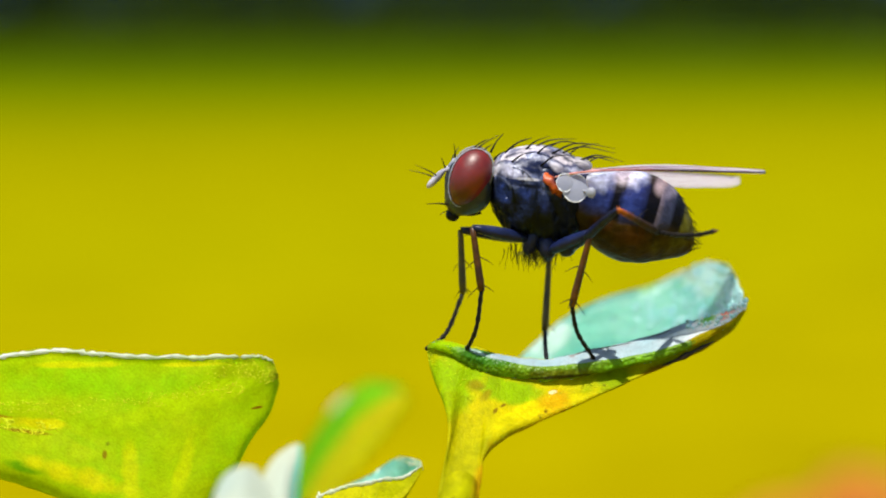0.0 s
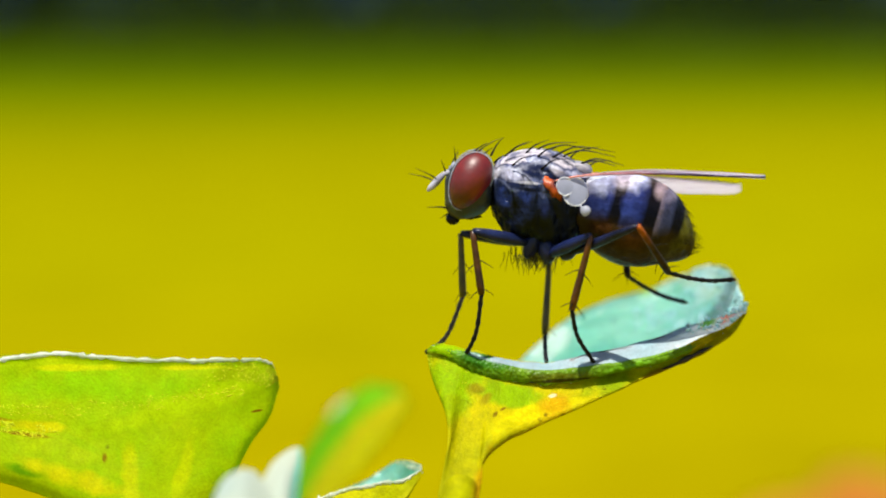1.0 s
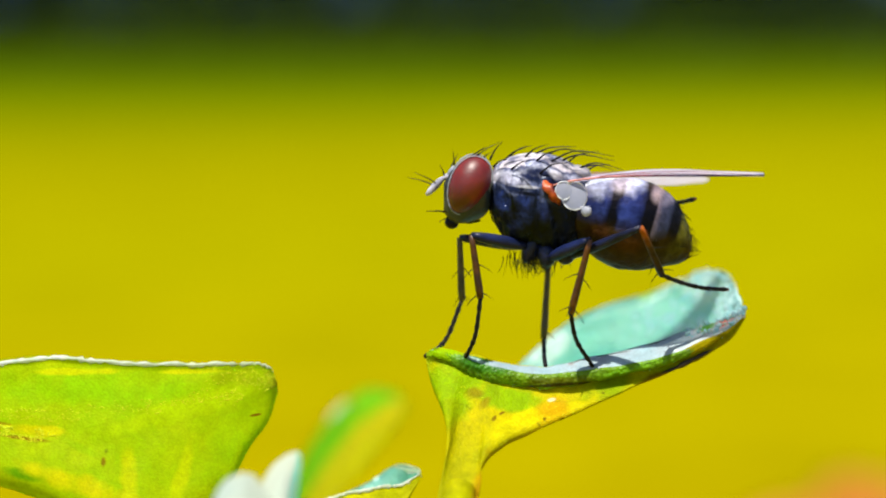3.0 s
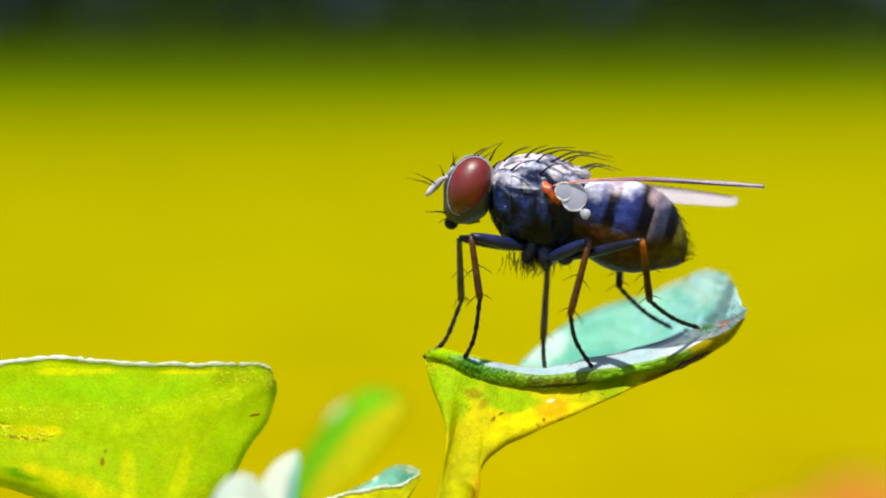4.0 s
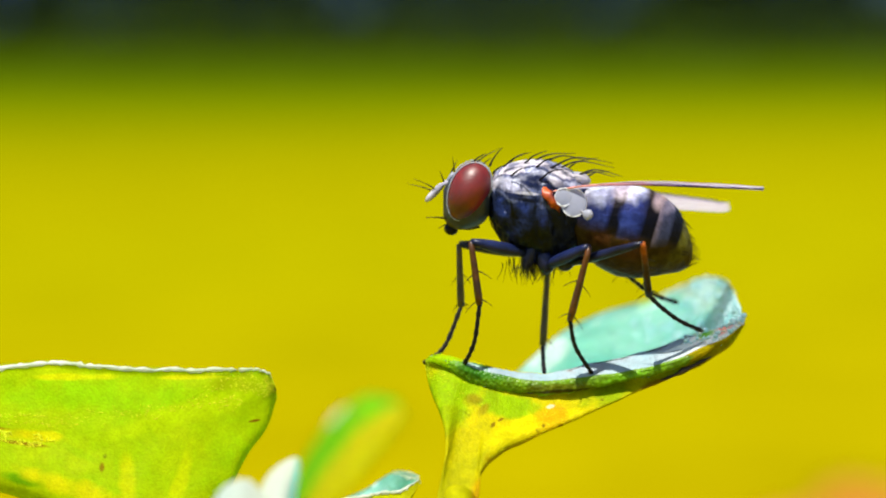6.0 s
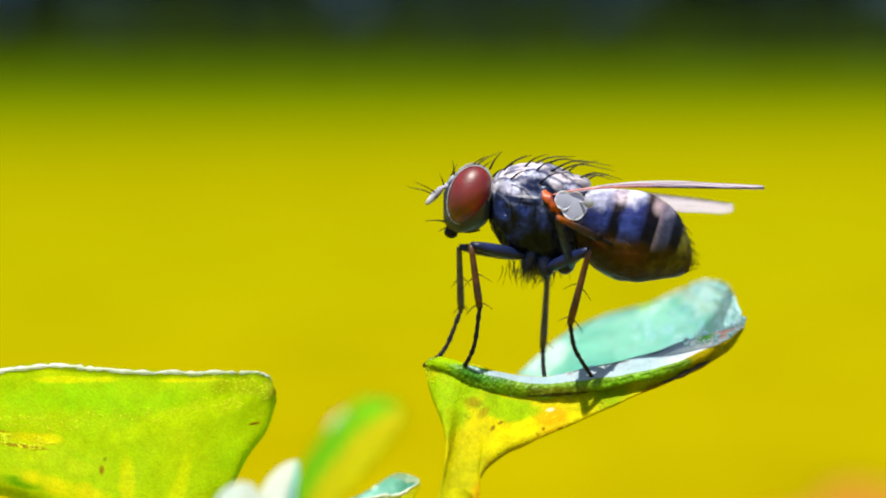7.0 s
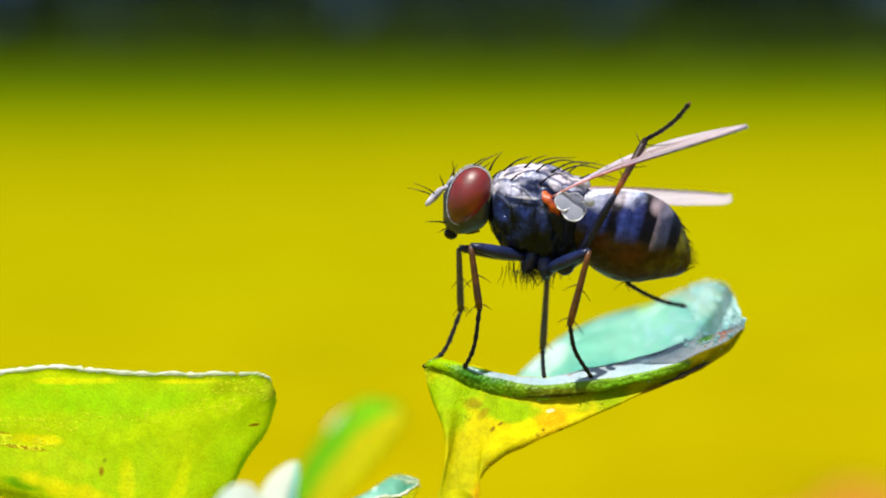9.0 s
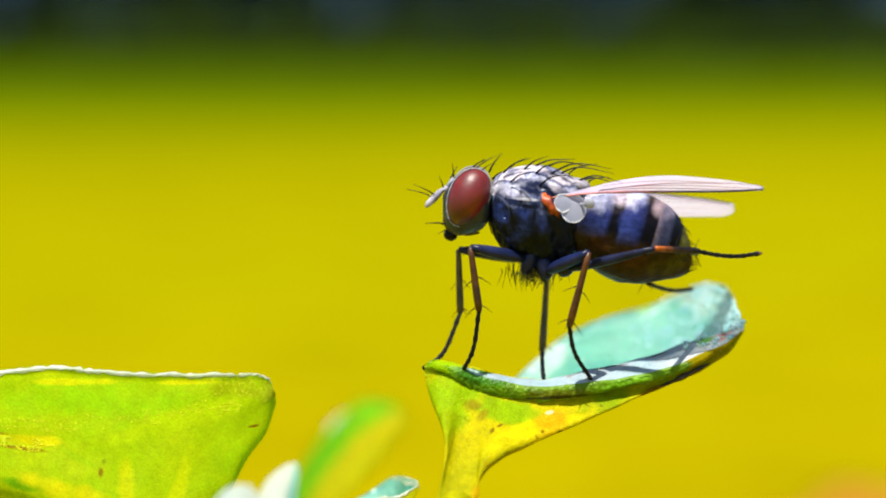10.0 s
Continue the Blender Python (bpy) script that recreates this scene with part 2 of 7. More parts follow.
M_GRAIN = leaf_skin("pale_grain", (0.78, 0.92, 0.02), (0.84, 0.90, 0.01), (0.86, 0.84, 0.01), 0.5, 0.45, speck_at=0.95, mottle=(0.9, 1.05))
M_STAIN_SHADE = material("dark_stain_and_shade", (0.012, 0.010, 0.006), 0.6, (0.05, 0.03, 0.01), 2500, 0.5, 4000)
M_BEAD = material("wet_bead", (0.78, 0.95, 0.96), 0.15, (0.42, 0.80, 0.82), 1500, through_light=0.5, spec=0.9)
M_GREEN_TOP = leaf_skin("green_leaf_top", (0.70, 0.95, 0.02), (0.75, 0.95, 0.03), (0.7, 0.9, 0.02), 0.45, 0.85, cells=12000, cell_bump=0.2, speck_at=0.9)
M_SHOOT = leaf_skin("fresh_green_leaf", (0.15, 0.66, 0.002), (0.22, 0.74, 0.002), (0.34, 0.76, 0.002), 0.5, 0.6, cells=12000, cell_bump=0.2, speck_at=0.9)
M_PALE = material("waxy_pale_leaf", (0.50, 0.55, 0.42), 0.4, (0.40, 0.50, 0.43), 300, 0.2, 1500, 0.2)
M_TEAL = material("teal_leaf_edge", (0.10, 0.55, 0.36), 0.4, (0.06, 0.48, 0.40), 300, 0.2, 1500, 0.3)
M_SHOOT_LIT = leaf_skin("lit_yellow_leaf_half", (0.66, 0.66, 0.002), (0.58, 0.68, 0.002), (0.70, 0.60, 0.002), 0.5, 0.45, spec=0.05, cells=12000, cell_bump=0.2, speck_at=0.9)
M_RIM = material("pale_leaf_rim", (0.90, 0.91, 0.88), 0.35, (0.66, 0.74, 0.48), 1100, 0.6, 3000, 0.5)
M_STEM = leaf_skin("yellow_stem", (0.90, 0.84, 0.004), (0.80, 0.82, 0.004), (0.92, 0.76, 0.004), 0.5, 0.3, speck_at=0.9, mottle=(0.9, 1.05))
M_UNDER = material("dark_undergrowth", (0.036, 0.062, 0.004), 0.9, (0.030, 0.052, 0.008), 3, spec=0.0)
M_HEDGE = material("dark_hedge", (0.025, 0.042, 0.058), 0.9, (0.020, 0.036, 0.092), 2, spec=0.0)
M_DRY = material("dry_orange_leaf", (0.40, 0.10, 0.002), 0.9, (0.36, 0.15, 0.002), 60, 0.3, 200)


def ramped(name, stops, weights, span, rough, wobble=0.0, wobble_scale=800.0, spec=0.5, bump=0.0, low=None, speckle=(0.55, 1.25), tint=(1, 1, 1), lift=None, stretch=(1, 1, 1), patches=()):
    """A material whose colour runs along a direction of the object's own space.
    stops: (place in metres, colour); low: (weights, from, to, colour) laid over it."""
    m = bpy.data.materials.new(name)
    m.use_nodes = True
    t = m.node_tree
    b = t.nodes["Principled BSDF"]
    b.inputs["Roughness"].default_value = rough
    b.inputs["Specular IOR Level"].default_value = spec
    b.inputs["Specular Tint"].default_value = (*tint, 1)
    co = t.nodes.new("ShaderNodeTexCoord")
    n = t.nodes.new("ShaderNodeTexNoise")
    n.inputs["Scale"].default_value = wobble_scale
    n.inputs["Detail"].default_value = 6
    grain = t.nodes.new("ShaderNodeMapping")
    grain.inputs["Scale"].default_value = stretch
    t.links.new(co.outputs["Object"], grain.inputs["Vector"])
    t.links.new(grain.outputs["Vector"], n.inputs["Vector"])

    def along(w, lo, hi, shake):
        dot = t.nodes.new("ShaderNodeVectorMath")
        dot.operation = "DOT_PRODUCT"
        dot.inputs[1].default_value = w
        t.links.new(co.outputs["Object"], dot.inputs[0])
        add = t.nodes.new("ShaderNodeMath")
        add.operation = "MULTIPLY_ADD"
        add.inputs[1].default_value = shake
        t.links.new(n.outputs["Fac"], add.inputs[0])
        t.links.new(dot.outputs["Value"], add.inputs[2])
        r = t.nodes.new("ShaderNodeMapRange")
        r.inputs["From Min"].default_value, r.inputs["From Max"].default_value = lo + shake / 2, hi + shake / 2
        t.links.new(add.outputs[0], r.inputs["Value"])
        return r.outputs["Result"]

    ramp = t.nodes.new("ShaderNodeValToRGB")
    e = ramp.color_ramp.elements
    for i, (p, c) in enumerate(stops):
        k = e[i] if i < 2 else e.new(1.0)
        k.position = (p - span[0]) / (span[1] - span[0])
        k.color = (*c, 1)
    t.links.new(along(weights, span[0], span[1], wobble), ramp.inputs["Fac"])
    out = ramp.outputs["Color"]
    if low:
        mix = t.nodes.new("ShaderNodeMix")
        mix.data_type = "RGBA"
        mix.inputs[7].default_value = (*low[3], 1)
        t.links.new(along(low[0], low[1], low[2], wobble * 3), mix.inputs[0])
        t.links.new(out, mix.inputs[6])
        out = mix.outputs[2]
    # Brightens the colour along a direction, as a sheen painted on the top.
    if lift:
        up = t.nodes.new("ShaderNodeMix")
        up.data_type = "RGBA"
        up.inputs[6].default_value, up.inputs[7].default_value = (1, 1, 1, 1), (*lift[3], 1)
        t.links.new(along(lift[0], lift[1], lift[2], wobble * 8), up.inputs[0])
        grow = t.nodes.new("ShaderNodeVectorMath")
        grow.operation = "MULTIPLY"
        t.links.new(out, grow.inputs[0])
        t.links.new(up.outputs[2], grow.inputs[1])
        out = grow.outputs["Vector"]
    if patches:
        out = blotched(t, co, out, patches, wobble_scale, 4.0, stretch)
    speck = t.nodes.new("ShaderNodeTexNoise")
    speck.inputs["Scale"].default_value = wobble_scale * 3
    t.links.new(co.outputs["Object"], speck.inputs["Vector"])
    rng = t.nodes.new("ShaderNodeMapRange")
    rng.inputs["From Min"].default_value, rng.inputs["From Max"].default_value = 0.35, 0.65
    rng.inputs["To Min"].default_value, rng.inputs["To Max"].default_value = speckle
    t.links.new(speck.outputs["Fac"], rng.inputs["Value"])
    mul = t.nodes.new("ShaderNodeVectorMath")
    mul.operation = "SCALE"
    t.links.new(out, mul.inputs[0])
    t.links.new(rng.outputs["Result"], mul.inputs["Scale"])
    t.links.new(mul.outputs["Vector"], b.inputs["Base Color"])
    if bump:
        bp = t.nodes.new("ShaderNodeBump")
        bp.inputs["Strength"].default_value = bump
        bp.inputs["Distance"].default_value = 0.0001
        t.links.new(speck.outputs["Fac"], bp.inputs["Height"])
        t.links.new(bp.outputs["Normal"], b.inputs["Normal"])
    return m


SLATE, BAND = (0.026, 0.042, 0.18), (0.004, 0.004, 0.007)
# lift and the pale patches paint sun highlights along the abdomen's top.
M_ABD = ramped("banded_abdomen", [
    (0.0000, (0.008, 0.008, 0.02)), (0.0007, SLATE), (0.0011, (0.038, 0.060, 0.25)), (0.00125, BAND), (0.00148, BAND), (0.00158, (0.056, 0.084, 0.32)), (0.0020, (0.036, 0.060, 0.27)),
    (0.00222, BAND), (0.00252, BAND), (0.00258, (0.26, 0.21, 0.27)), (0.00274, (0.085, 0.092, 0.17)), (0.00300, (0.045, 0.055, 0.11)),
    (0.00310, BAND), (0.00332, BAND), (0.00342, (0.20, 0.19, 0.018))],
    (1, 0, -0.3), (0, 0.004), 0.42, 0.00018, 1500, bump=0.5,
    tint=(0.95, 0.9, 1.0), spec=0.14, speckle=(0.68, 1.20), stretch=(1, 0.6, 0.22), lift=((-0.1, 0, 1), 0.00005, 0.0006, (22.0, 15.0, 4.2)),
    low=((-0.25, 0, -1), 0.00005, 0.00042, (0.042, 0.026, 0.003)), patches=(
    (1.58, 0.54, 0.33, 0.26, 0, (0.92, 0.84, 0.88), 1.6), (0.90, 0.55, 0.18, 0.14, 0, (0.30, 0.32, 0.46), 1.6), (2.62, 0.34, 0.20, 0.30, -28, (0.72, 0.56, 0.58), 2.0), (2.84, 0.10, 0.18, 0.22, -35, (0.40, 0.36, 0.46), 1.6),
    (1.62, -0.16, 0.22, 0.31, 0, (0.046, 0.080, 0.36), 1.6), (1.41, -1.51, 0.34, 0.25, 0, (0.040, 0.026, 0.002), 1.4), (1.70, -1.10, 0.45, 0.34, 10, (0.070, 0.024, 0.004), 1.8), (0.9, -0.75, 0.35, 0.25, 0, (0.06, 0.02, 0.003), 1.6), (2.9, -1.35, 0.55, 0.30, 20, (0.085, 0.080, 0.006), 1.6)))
# Silver dust on top; flank highlights and a shaded underside are painted in.
M_THORAX = ramped("dusted_shaded_thorax", [
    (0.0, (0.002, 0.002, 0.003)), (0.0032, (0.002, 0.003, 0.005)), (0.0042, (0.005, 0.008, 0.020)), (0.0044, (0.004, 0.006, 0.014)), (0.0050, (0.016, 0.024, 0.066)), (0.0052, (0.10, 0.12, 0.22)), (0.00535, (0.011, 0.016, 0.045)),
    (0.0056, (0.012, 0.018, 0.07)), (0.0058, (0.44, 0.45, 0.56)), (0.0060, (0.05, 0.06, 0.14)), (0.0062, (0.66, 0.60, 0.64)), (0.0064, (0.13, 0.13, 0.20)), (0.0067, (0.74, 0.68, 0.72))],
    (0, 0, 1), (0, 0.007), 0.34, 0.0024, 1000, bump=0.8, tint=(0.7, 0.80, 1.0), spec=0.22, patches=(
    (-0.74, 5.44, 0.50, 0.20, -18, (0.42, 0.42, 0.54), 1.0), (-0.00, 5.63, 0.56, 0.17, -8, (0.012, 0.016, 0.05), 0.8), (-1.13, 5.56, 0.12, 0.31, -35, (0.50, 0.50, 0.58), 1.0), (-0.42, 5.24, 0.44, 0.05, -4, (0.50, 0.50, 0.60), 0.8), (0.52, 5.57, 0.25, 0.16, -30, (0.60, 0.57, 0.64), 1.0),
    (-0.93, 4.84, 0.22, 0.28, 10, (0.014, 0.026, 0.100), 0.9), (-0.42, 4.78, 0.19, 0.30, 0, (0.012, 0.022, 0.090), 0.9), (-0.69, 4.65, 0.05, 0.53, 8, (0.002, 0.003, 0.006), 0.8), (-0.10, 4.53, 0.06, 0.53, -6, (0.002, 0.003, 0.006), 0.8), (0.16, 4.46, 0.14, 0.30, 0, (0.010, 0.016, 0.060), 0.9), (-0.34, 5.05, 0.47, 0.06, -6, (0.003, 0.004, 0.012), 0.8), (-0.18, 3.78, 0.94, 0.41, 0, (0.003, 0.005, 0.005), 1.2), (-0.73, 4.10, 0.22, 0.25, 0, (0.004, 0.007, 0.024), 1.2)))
M_EDGE = ramped("wing_edge_vein", [(0.0, (0.60, 0.26, 0.20)), (0.0014, (0.58, 0.23, 0.22)), (0.0026, (0.16, 0.05, 0.08)), (0.0036, (0.020, 0.014, 0.05)), (0.0064, (0.05, 0.04, 0.09))],
                (1, 0, 0), (0, 0.0064), 0.6, 0.0004, 900, spec=0.06)
M_SHIN = ramped("two_toned_tibia", [(0.0, (0.38, 0.09, 0.006)), (0.0004, (0.24, 0.06, 0.006)), (0.0008, (0.045, 0.018, 0.006)), (0.0016, (0.03, 0.014, 0.008)), (0.0021, (0.012, 0.008, 0.008))],
                (1, 0, 0), (0, 0.0021), 0.45, 0.0002, 1500, spec=0.25, bump=0.3)
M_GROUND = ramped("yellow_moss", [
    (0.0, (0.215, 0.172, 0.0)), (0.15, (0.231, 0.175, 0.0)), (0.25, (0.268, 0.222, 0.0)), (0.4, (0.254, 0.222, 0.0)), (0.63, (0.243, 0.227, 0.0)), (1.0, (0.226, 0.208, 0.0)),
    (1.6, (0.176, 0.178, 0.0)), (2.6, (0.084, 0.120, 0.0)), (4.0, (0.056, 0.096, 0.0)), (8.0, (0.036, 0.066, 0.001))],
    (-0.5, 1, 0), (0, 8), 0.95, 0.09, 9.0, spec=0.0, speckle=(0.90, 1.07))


# ---- shapes ----
def part(name, verts, faces, mats, parent=None, label="", at=None, slots=None, smooth=True, scale=MM):
    """One mesh object; verts in millimetres unless scale says otherwise."""
    me = bpy.data.meshes.new(name)
    me.from_pydata([tuple(c * scale for c in v) for v in verts], [], faces)
    for m in (mats if isinstance(mats, (list, tuple)) else [mats]):
        me.materials.append(m)
    if slots is not None:
        me.polygons.foreach_set("material_index", slots)
    if smooth:
        me.polygons.foreach_set("use_smooth", [True] * len(me.polygons))
    me.update()
    ob = new(name, me)
    if parent is not None:
        ob.parent = parent
    if at is not None:
        ob.matrix_basis = at if isinstance(at, Matrix) else Matrix.Translation(Vector(at) * MM)
    return tagged(ob, label)


def spline(points, n):
    """n places evenly along a smooth curve through the points."""
    p = [Vector(q) for q in points]
    p = [2 * p[0] - p[1]] + p + [2 * p[-1] - p[-2]]
    out = []
    k = len(p) - 3
    for i in range(n):
        s = i / (n - 1) * k
        j = min(int(s), k - 1)
        f = s - j
        a, b, c, d = p[j:j + 4]
        out.append(0.5 * (2 * b + (c - a) * f + (2 * a - 5 * b + 4 * c - d) * f * f + (3 * b - a - 3 * c + d) * f ** 3))
    return out


def tube(points, radii, n=8, close=True):
    """Verts and faces of a tapered tube along the points."""
    pts = [Vector(q) for q in points]
    verts, faces = [], []
    side = None
    for i, c in enumerate(pts):
        d = (pts[min(i + 1, len(pts) - 1)] - pts[max(i - 1, 0)]).normalized()
        if side is None:
            side = d.orthogonal().normalized()
        side = (side - d * side.dot(d)).normalized()
        up = d.cross(side)
        for k in range(n):
            w = 2 * math.pi * k / n
            verts.append(c + radii[i] * (math.cos(w) * side + math.sin(w) * up))
    for i in range(len(pts) - 1):
        for k in range(n):
            faces.append((i * n + k, i * n + (k + 1) % n, (i + 1) * n + (k + 1) % n, (i + 1) * n + k))
    if close:
        faces.append(tuple(reversed(range(n))))
        faces.append(tuple(range((len(pts) - 1) * n, len(pts) * n)))
    return verts, faces


def taper(points, r0, r1, steps=8, n=6):
    pts = spline(points, steps)
    return tube(pts, [r0 + (r1 - r0) * i / (steps - 1) for i in range(steps)], n)


def joined(pieces):
    verts, faces = [], []
    for v, f in pieces:
        k = len(verts)
        verts += list(v)
        faces += [tuple(i + k for i in q) for q in f]
    return verts, faces


def hull(sections, steps=36, n=32, squash=2.0, rough=0.0, seed=0.0):
    """A body of rounded cross-sections: rows of (x, low z, high z, half width)."""
    rows = spline4(sections, steps)
    verts, faces = [], []
    for i, (x, lo, hi, w) in enumerate(rows):
        for k in range(n):
            a = 2 * math.pi * k / n
            c, s = math.cos(a), math.sin(a)
            e = 2.0 / squash
            y = max(w, 0.01) * math.copysign(abs(c) ** e, c)
            z = (lo + hi) / 2 + (hi - lo) / 2 * math.copysign(abs(s) ** e, s)
            if rough:
                f = 1 + rough * noise.noise(Vector((x * 3 + seed, y * 3, z * 3)))
                y *= f
                z = (lo + hi) / 2 + (z - (lo + hi) / 2) * f
            verts.append((x, y, z))
    for i in range(steps - 1):
        for k in range(n):
            faces.append((i * n + k, (i + 1) * n + k, (i + 1) * n + (k + 1) % n, i * n + (k + 1) % n))
    faces.append(tuple(range(n)))
    faces.append(tuple(reversed(range((steps - 1) * n, steps * n))))
    return verts, faces


def spline4(rows, steps):
    a = spline([r[:3] for r in rows], steps)
    b = spline([(r[3], 0, 0) for r in rows], steps)
    return [(p.x, p.y, p.z, q.x) for p, q in zip(a, b)]


def ball(center, radii, turn=0.0, n=24, m=14):
    """An ellipsoid turned about y by degrees."""
    r = Matrix.Rotation(radians(turn), 3, "Y")
    verts, faces = [], []
    for i in range(m + 1):
        f = math.pi * i / m
        for k in range(n):
            a = 2 * math.pi * k / n
            v = Vector((radii[0] * math.sin(f) * math.cos(a), radii[1] * math.sin(f) * math.sin(a), radii[2] * math.cos(f)))
            verts.append(Vector(center) + r @ v)
    for i in range(m):
        for k in range(n):
            faces.append((i * n + k, (i + 1) * n + k, (i + 1) * n + (k + 1) % n, i * n + (k + 1) % n))
    return verts, faces


def sheet(rows, thick, wave=0.0, freq=1.5, seed=0.0, ends=0.0):
    """A skin over rows of points, with real thickness: verts, faces, slots (0 first side, 1 second side)."""
    g = np.array([[tuple(p) for p in r] for r in rows])
    if wave:
        for i in range(g.shape[0]):
            for j in range(g.shape[1]):
                g[i, j, 2] += wave * noise.noise(Vector(g[i, j]) * freq + Vector((seed, 0, 0)))
                g[i, j, 1] += wave * noise.noise(Vector(g[i, j]) * freq + Vector((seed, 7, 3)))
    du = np.gradient(g, axis=0)
    dv = np.gradient(g, axis=1)
    nrm = np.cross(du, dv)
    nrm /= np.linalg.norm(nrm, axis=2, keepdims=True) + 1e-9
    f = np.linspace(0, 1, g.shape[0])
    fade = np.clip(np.minimum(f, 1 - f) * ends, 0.12, 1.0)[:, None, None] if ends else 1.0
    h = g + nrm * thick * fade
    a, b = g.shape[:2]
    verts = [tuple(v) for v in g.reshape(-1, 3)] + [tuple(v) for v in h.reshape(-1, 3)]
    faces, slots = [], []
    k = a * b
    for i in range(a - 1):
        for j in range(b - 1):
            q = (i * b + j, i * b + j + 1, (i + 1) * b + j + 1, (i + 1) * b + j)
            faces.append(tuple(reversed(q)))
            slots.append(0)
            faces.append(tuple(k + w for w in q))
            slots.append(1)
    edge = [i * b for i in range(a)] + [(a - 1) * b + j for j in range(1, b)] + \
        [i * b + b - 1 for i in range(a - 2, -1, -1)] + [j for j in range(b - 2, 0, -1)]
    for p, q in zip(edge, edge[1:] + edge[:1]):
        faces.append((p, q, k + q, k + p))
        slots.append(2)
    return verts, faces, slots


def cupped(near, low, far, nu=110, nv=44, bulge=0.25):
    """Rows of a cupped leaf: from its near rim down to its belly and up to its far rim."""
    rows = []
    for p, q, r in zip(spline(near, nu), spline(low, nu), spline(far, nu)):
        m1 = p.lerp(q, 0.5) + Vector((0, -bulge * (p - q).length * 0.5, 0))
        m2 = q.lerp(r, 0.5) + Vector((0, 0, -0.15 * (r - q).length))
        rows.append(spline([p, m1, q, m2, r], nv))
    return rows


# ---- ground and distance ----
def ground():
    n = 60
    verts, faces = [], []
    span = [math.copysign(abs(i / (n / 2) - 1) ** 4, i / (n / 2) - 1) * 400 for i in range(n + 1)]
    for y in span:
        for x in span:
            r = math.hypot(x, y)
            verts.append((x, y, 0.004 * noise.noise(Vector((x * 6, y * 6, 0))) * min(1, r) - 0.003))
    for i in range(n):
        for j in range(n):
            faces.append((i * (n + 1) + j, i * (n + 1) + j + 1, (i + 1) * (n + 1) + j + 1, (i + 1) * (n + 1) + j))
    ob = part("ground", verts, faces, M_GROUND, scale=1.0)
    return tagged(ob, "sunlit mossy ground in yellow-green", "ground", kind="structure")


ground()


def foliage(name, mat, count, per, xs, ys, zs, size, seed, label):
    """Far growth: many small leaves in uneven clumps."""
    rng = random.Random(seed)
    verts, faces = [], []
    for c in range(count):
        x = rng.uniform(-xs, xs)
        top = zs[1] * (1 + 0.22 * noise.noise(Vector((x * 0.6, 0, seed))))
        c0 = Vector((x, rng.uniform(*ys), rng.uniform(zs[0], top)))
        for i in range(per):
            p = c0 + Vector((rng.gauss(0, 2.2), rng.gauss(0, 1.6), rng.gauss(0, 1.3))) * size
            p.z = max(p.z, 0.2 * size)
            a = Vector((rng.uniform(-1, 1), rng.uniform(-1, 1), rng.uniform(-1, 1))).normalized()
            b = a.orthogonal().normalized() * size * 0.6
            a *= size
            k = len(verts)
            verts += [p - a, p + b, p + a, p - b]
            faces.append((k, k + 1, k + 2, k + 3))
    ob = part(name, verts, faces, mat, scale=1.0, smooth=False)
    return tagged(ob, label, "hedge", kind="stuff")


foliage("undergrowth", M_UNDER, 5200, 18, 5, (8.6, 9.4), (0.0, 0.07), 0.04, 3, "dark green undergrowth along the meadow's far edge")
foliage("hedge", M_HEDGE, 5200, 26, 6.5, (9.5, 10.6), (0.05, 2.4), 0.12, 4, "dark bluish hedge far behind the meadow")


def dry_leaf(x, y, size, turn):
    rows = []
    for i in range(14):
        u = i / 13
        w = 0.42 * math.sin(math.pi * u) ** 0.8
        rows.append([(u - 0.5, w * (j / 4 - 1), 0.10 * (j / 4 - 1) ** 2 + 0.08 * math.sin(5 * u)) for j in range(9)])
    v, f, s = sheet(rows, 0.02)
    ob = part("dry_leaf", v, f, M_DRY, at=pose(x, y, 0.004, 4, -5, turn), scale=size)
    return tagged(ob, "dry orange leaf lying on the moss", "leaf")


dry_leaf(0.054, 0.196, 0.026, 15)
dry_leaf(0.040, 0.188, 0.018, -30)


# ---- the plant ----
def leaf(name, near, low, far, label, thick=0.12, wave=0.06, seed=0.0, bulge=0.25, mats=None):
    v, f, s = sheet(cupped(near, low, far, bulge=bulge), thick, wave, 1.5, seed, 9.0)
    ob = part(name, v, f, mats or [M_LEAF_UNDER, M_LEAF_TOP, M_RIM], at=Matrix.Translation(O), slots=s)
    return tagged(ob, label, "leaf")


def beads(ob, pick, count, seed, lo=0.02, hi=0.05, mat=None, front=False, name="dew", label="glistening wet beads", stretch=1.0):
    """Tiny wet beads over the vertices of a leaf for which pick(place in mm, normal) holds."""
    rng = random.Random(seed)
    skin = 2 * 109 * 43
    me = ob.data
    spots = []
    for k in range(0 if front else 1, skin, 2):
        q = me.polygons[k]
        if pick(q.center / MM, q.normal):
            spots.append(q)
    pieces = []
    for k in range(count if spots else 0):
        q = rng.choice(spots)
        a, b, c, d = [me.vertices[i].co / MM for i in q.vertices]
        p = a.lerp(b, rng.random()).lerp(d.lerp(c, rng.random()), rng.random())
        r = lo + (hi - lo) * rng.random() ** 2
        pieces.append(ball(p - q.normal * r * (0.45 if stretch == 1.0 else -0.25), (stretch * r * rng.uniform(.7, 1.4), r, r * rng.uniform(.7, 1.1)), rng.uniform(0, 90) if stretch == 1.0 else rng.gauss(-8, 25), 8, 5))
    v, f = joined(pieces)
    tagged(part(name, v, f, mat or M_BEAD, ob, label), kind="stuff")


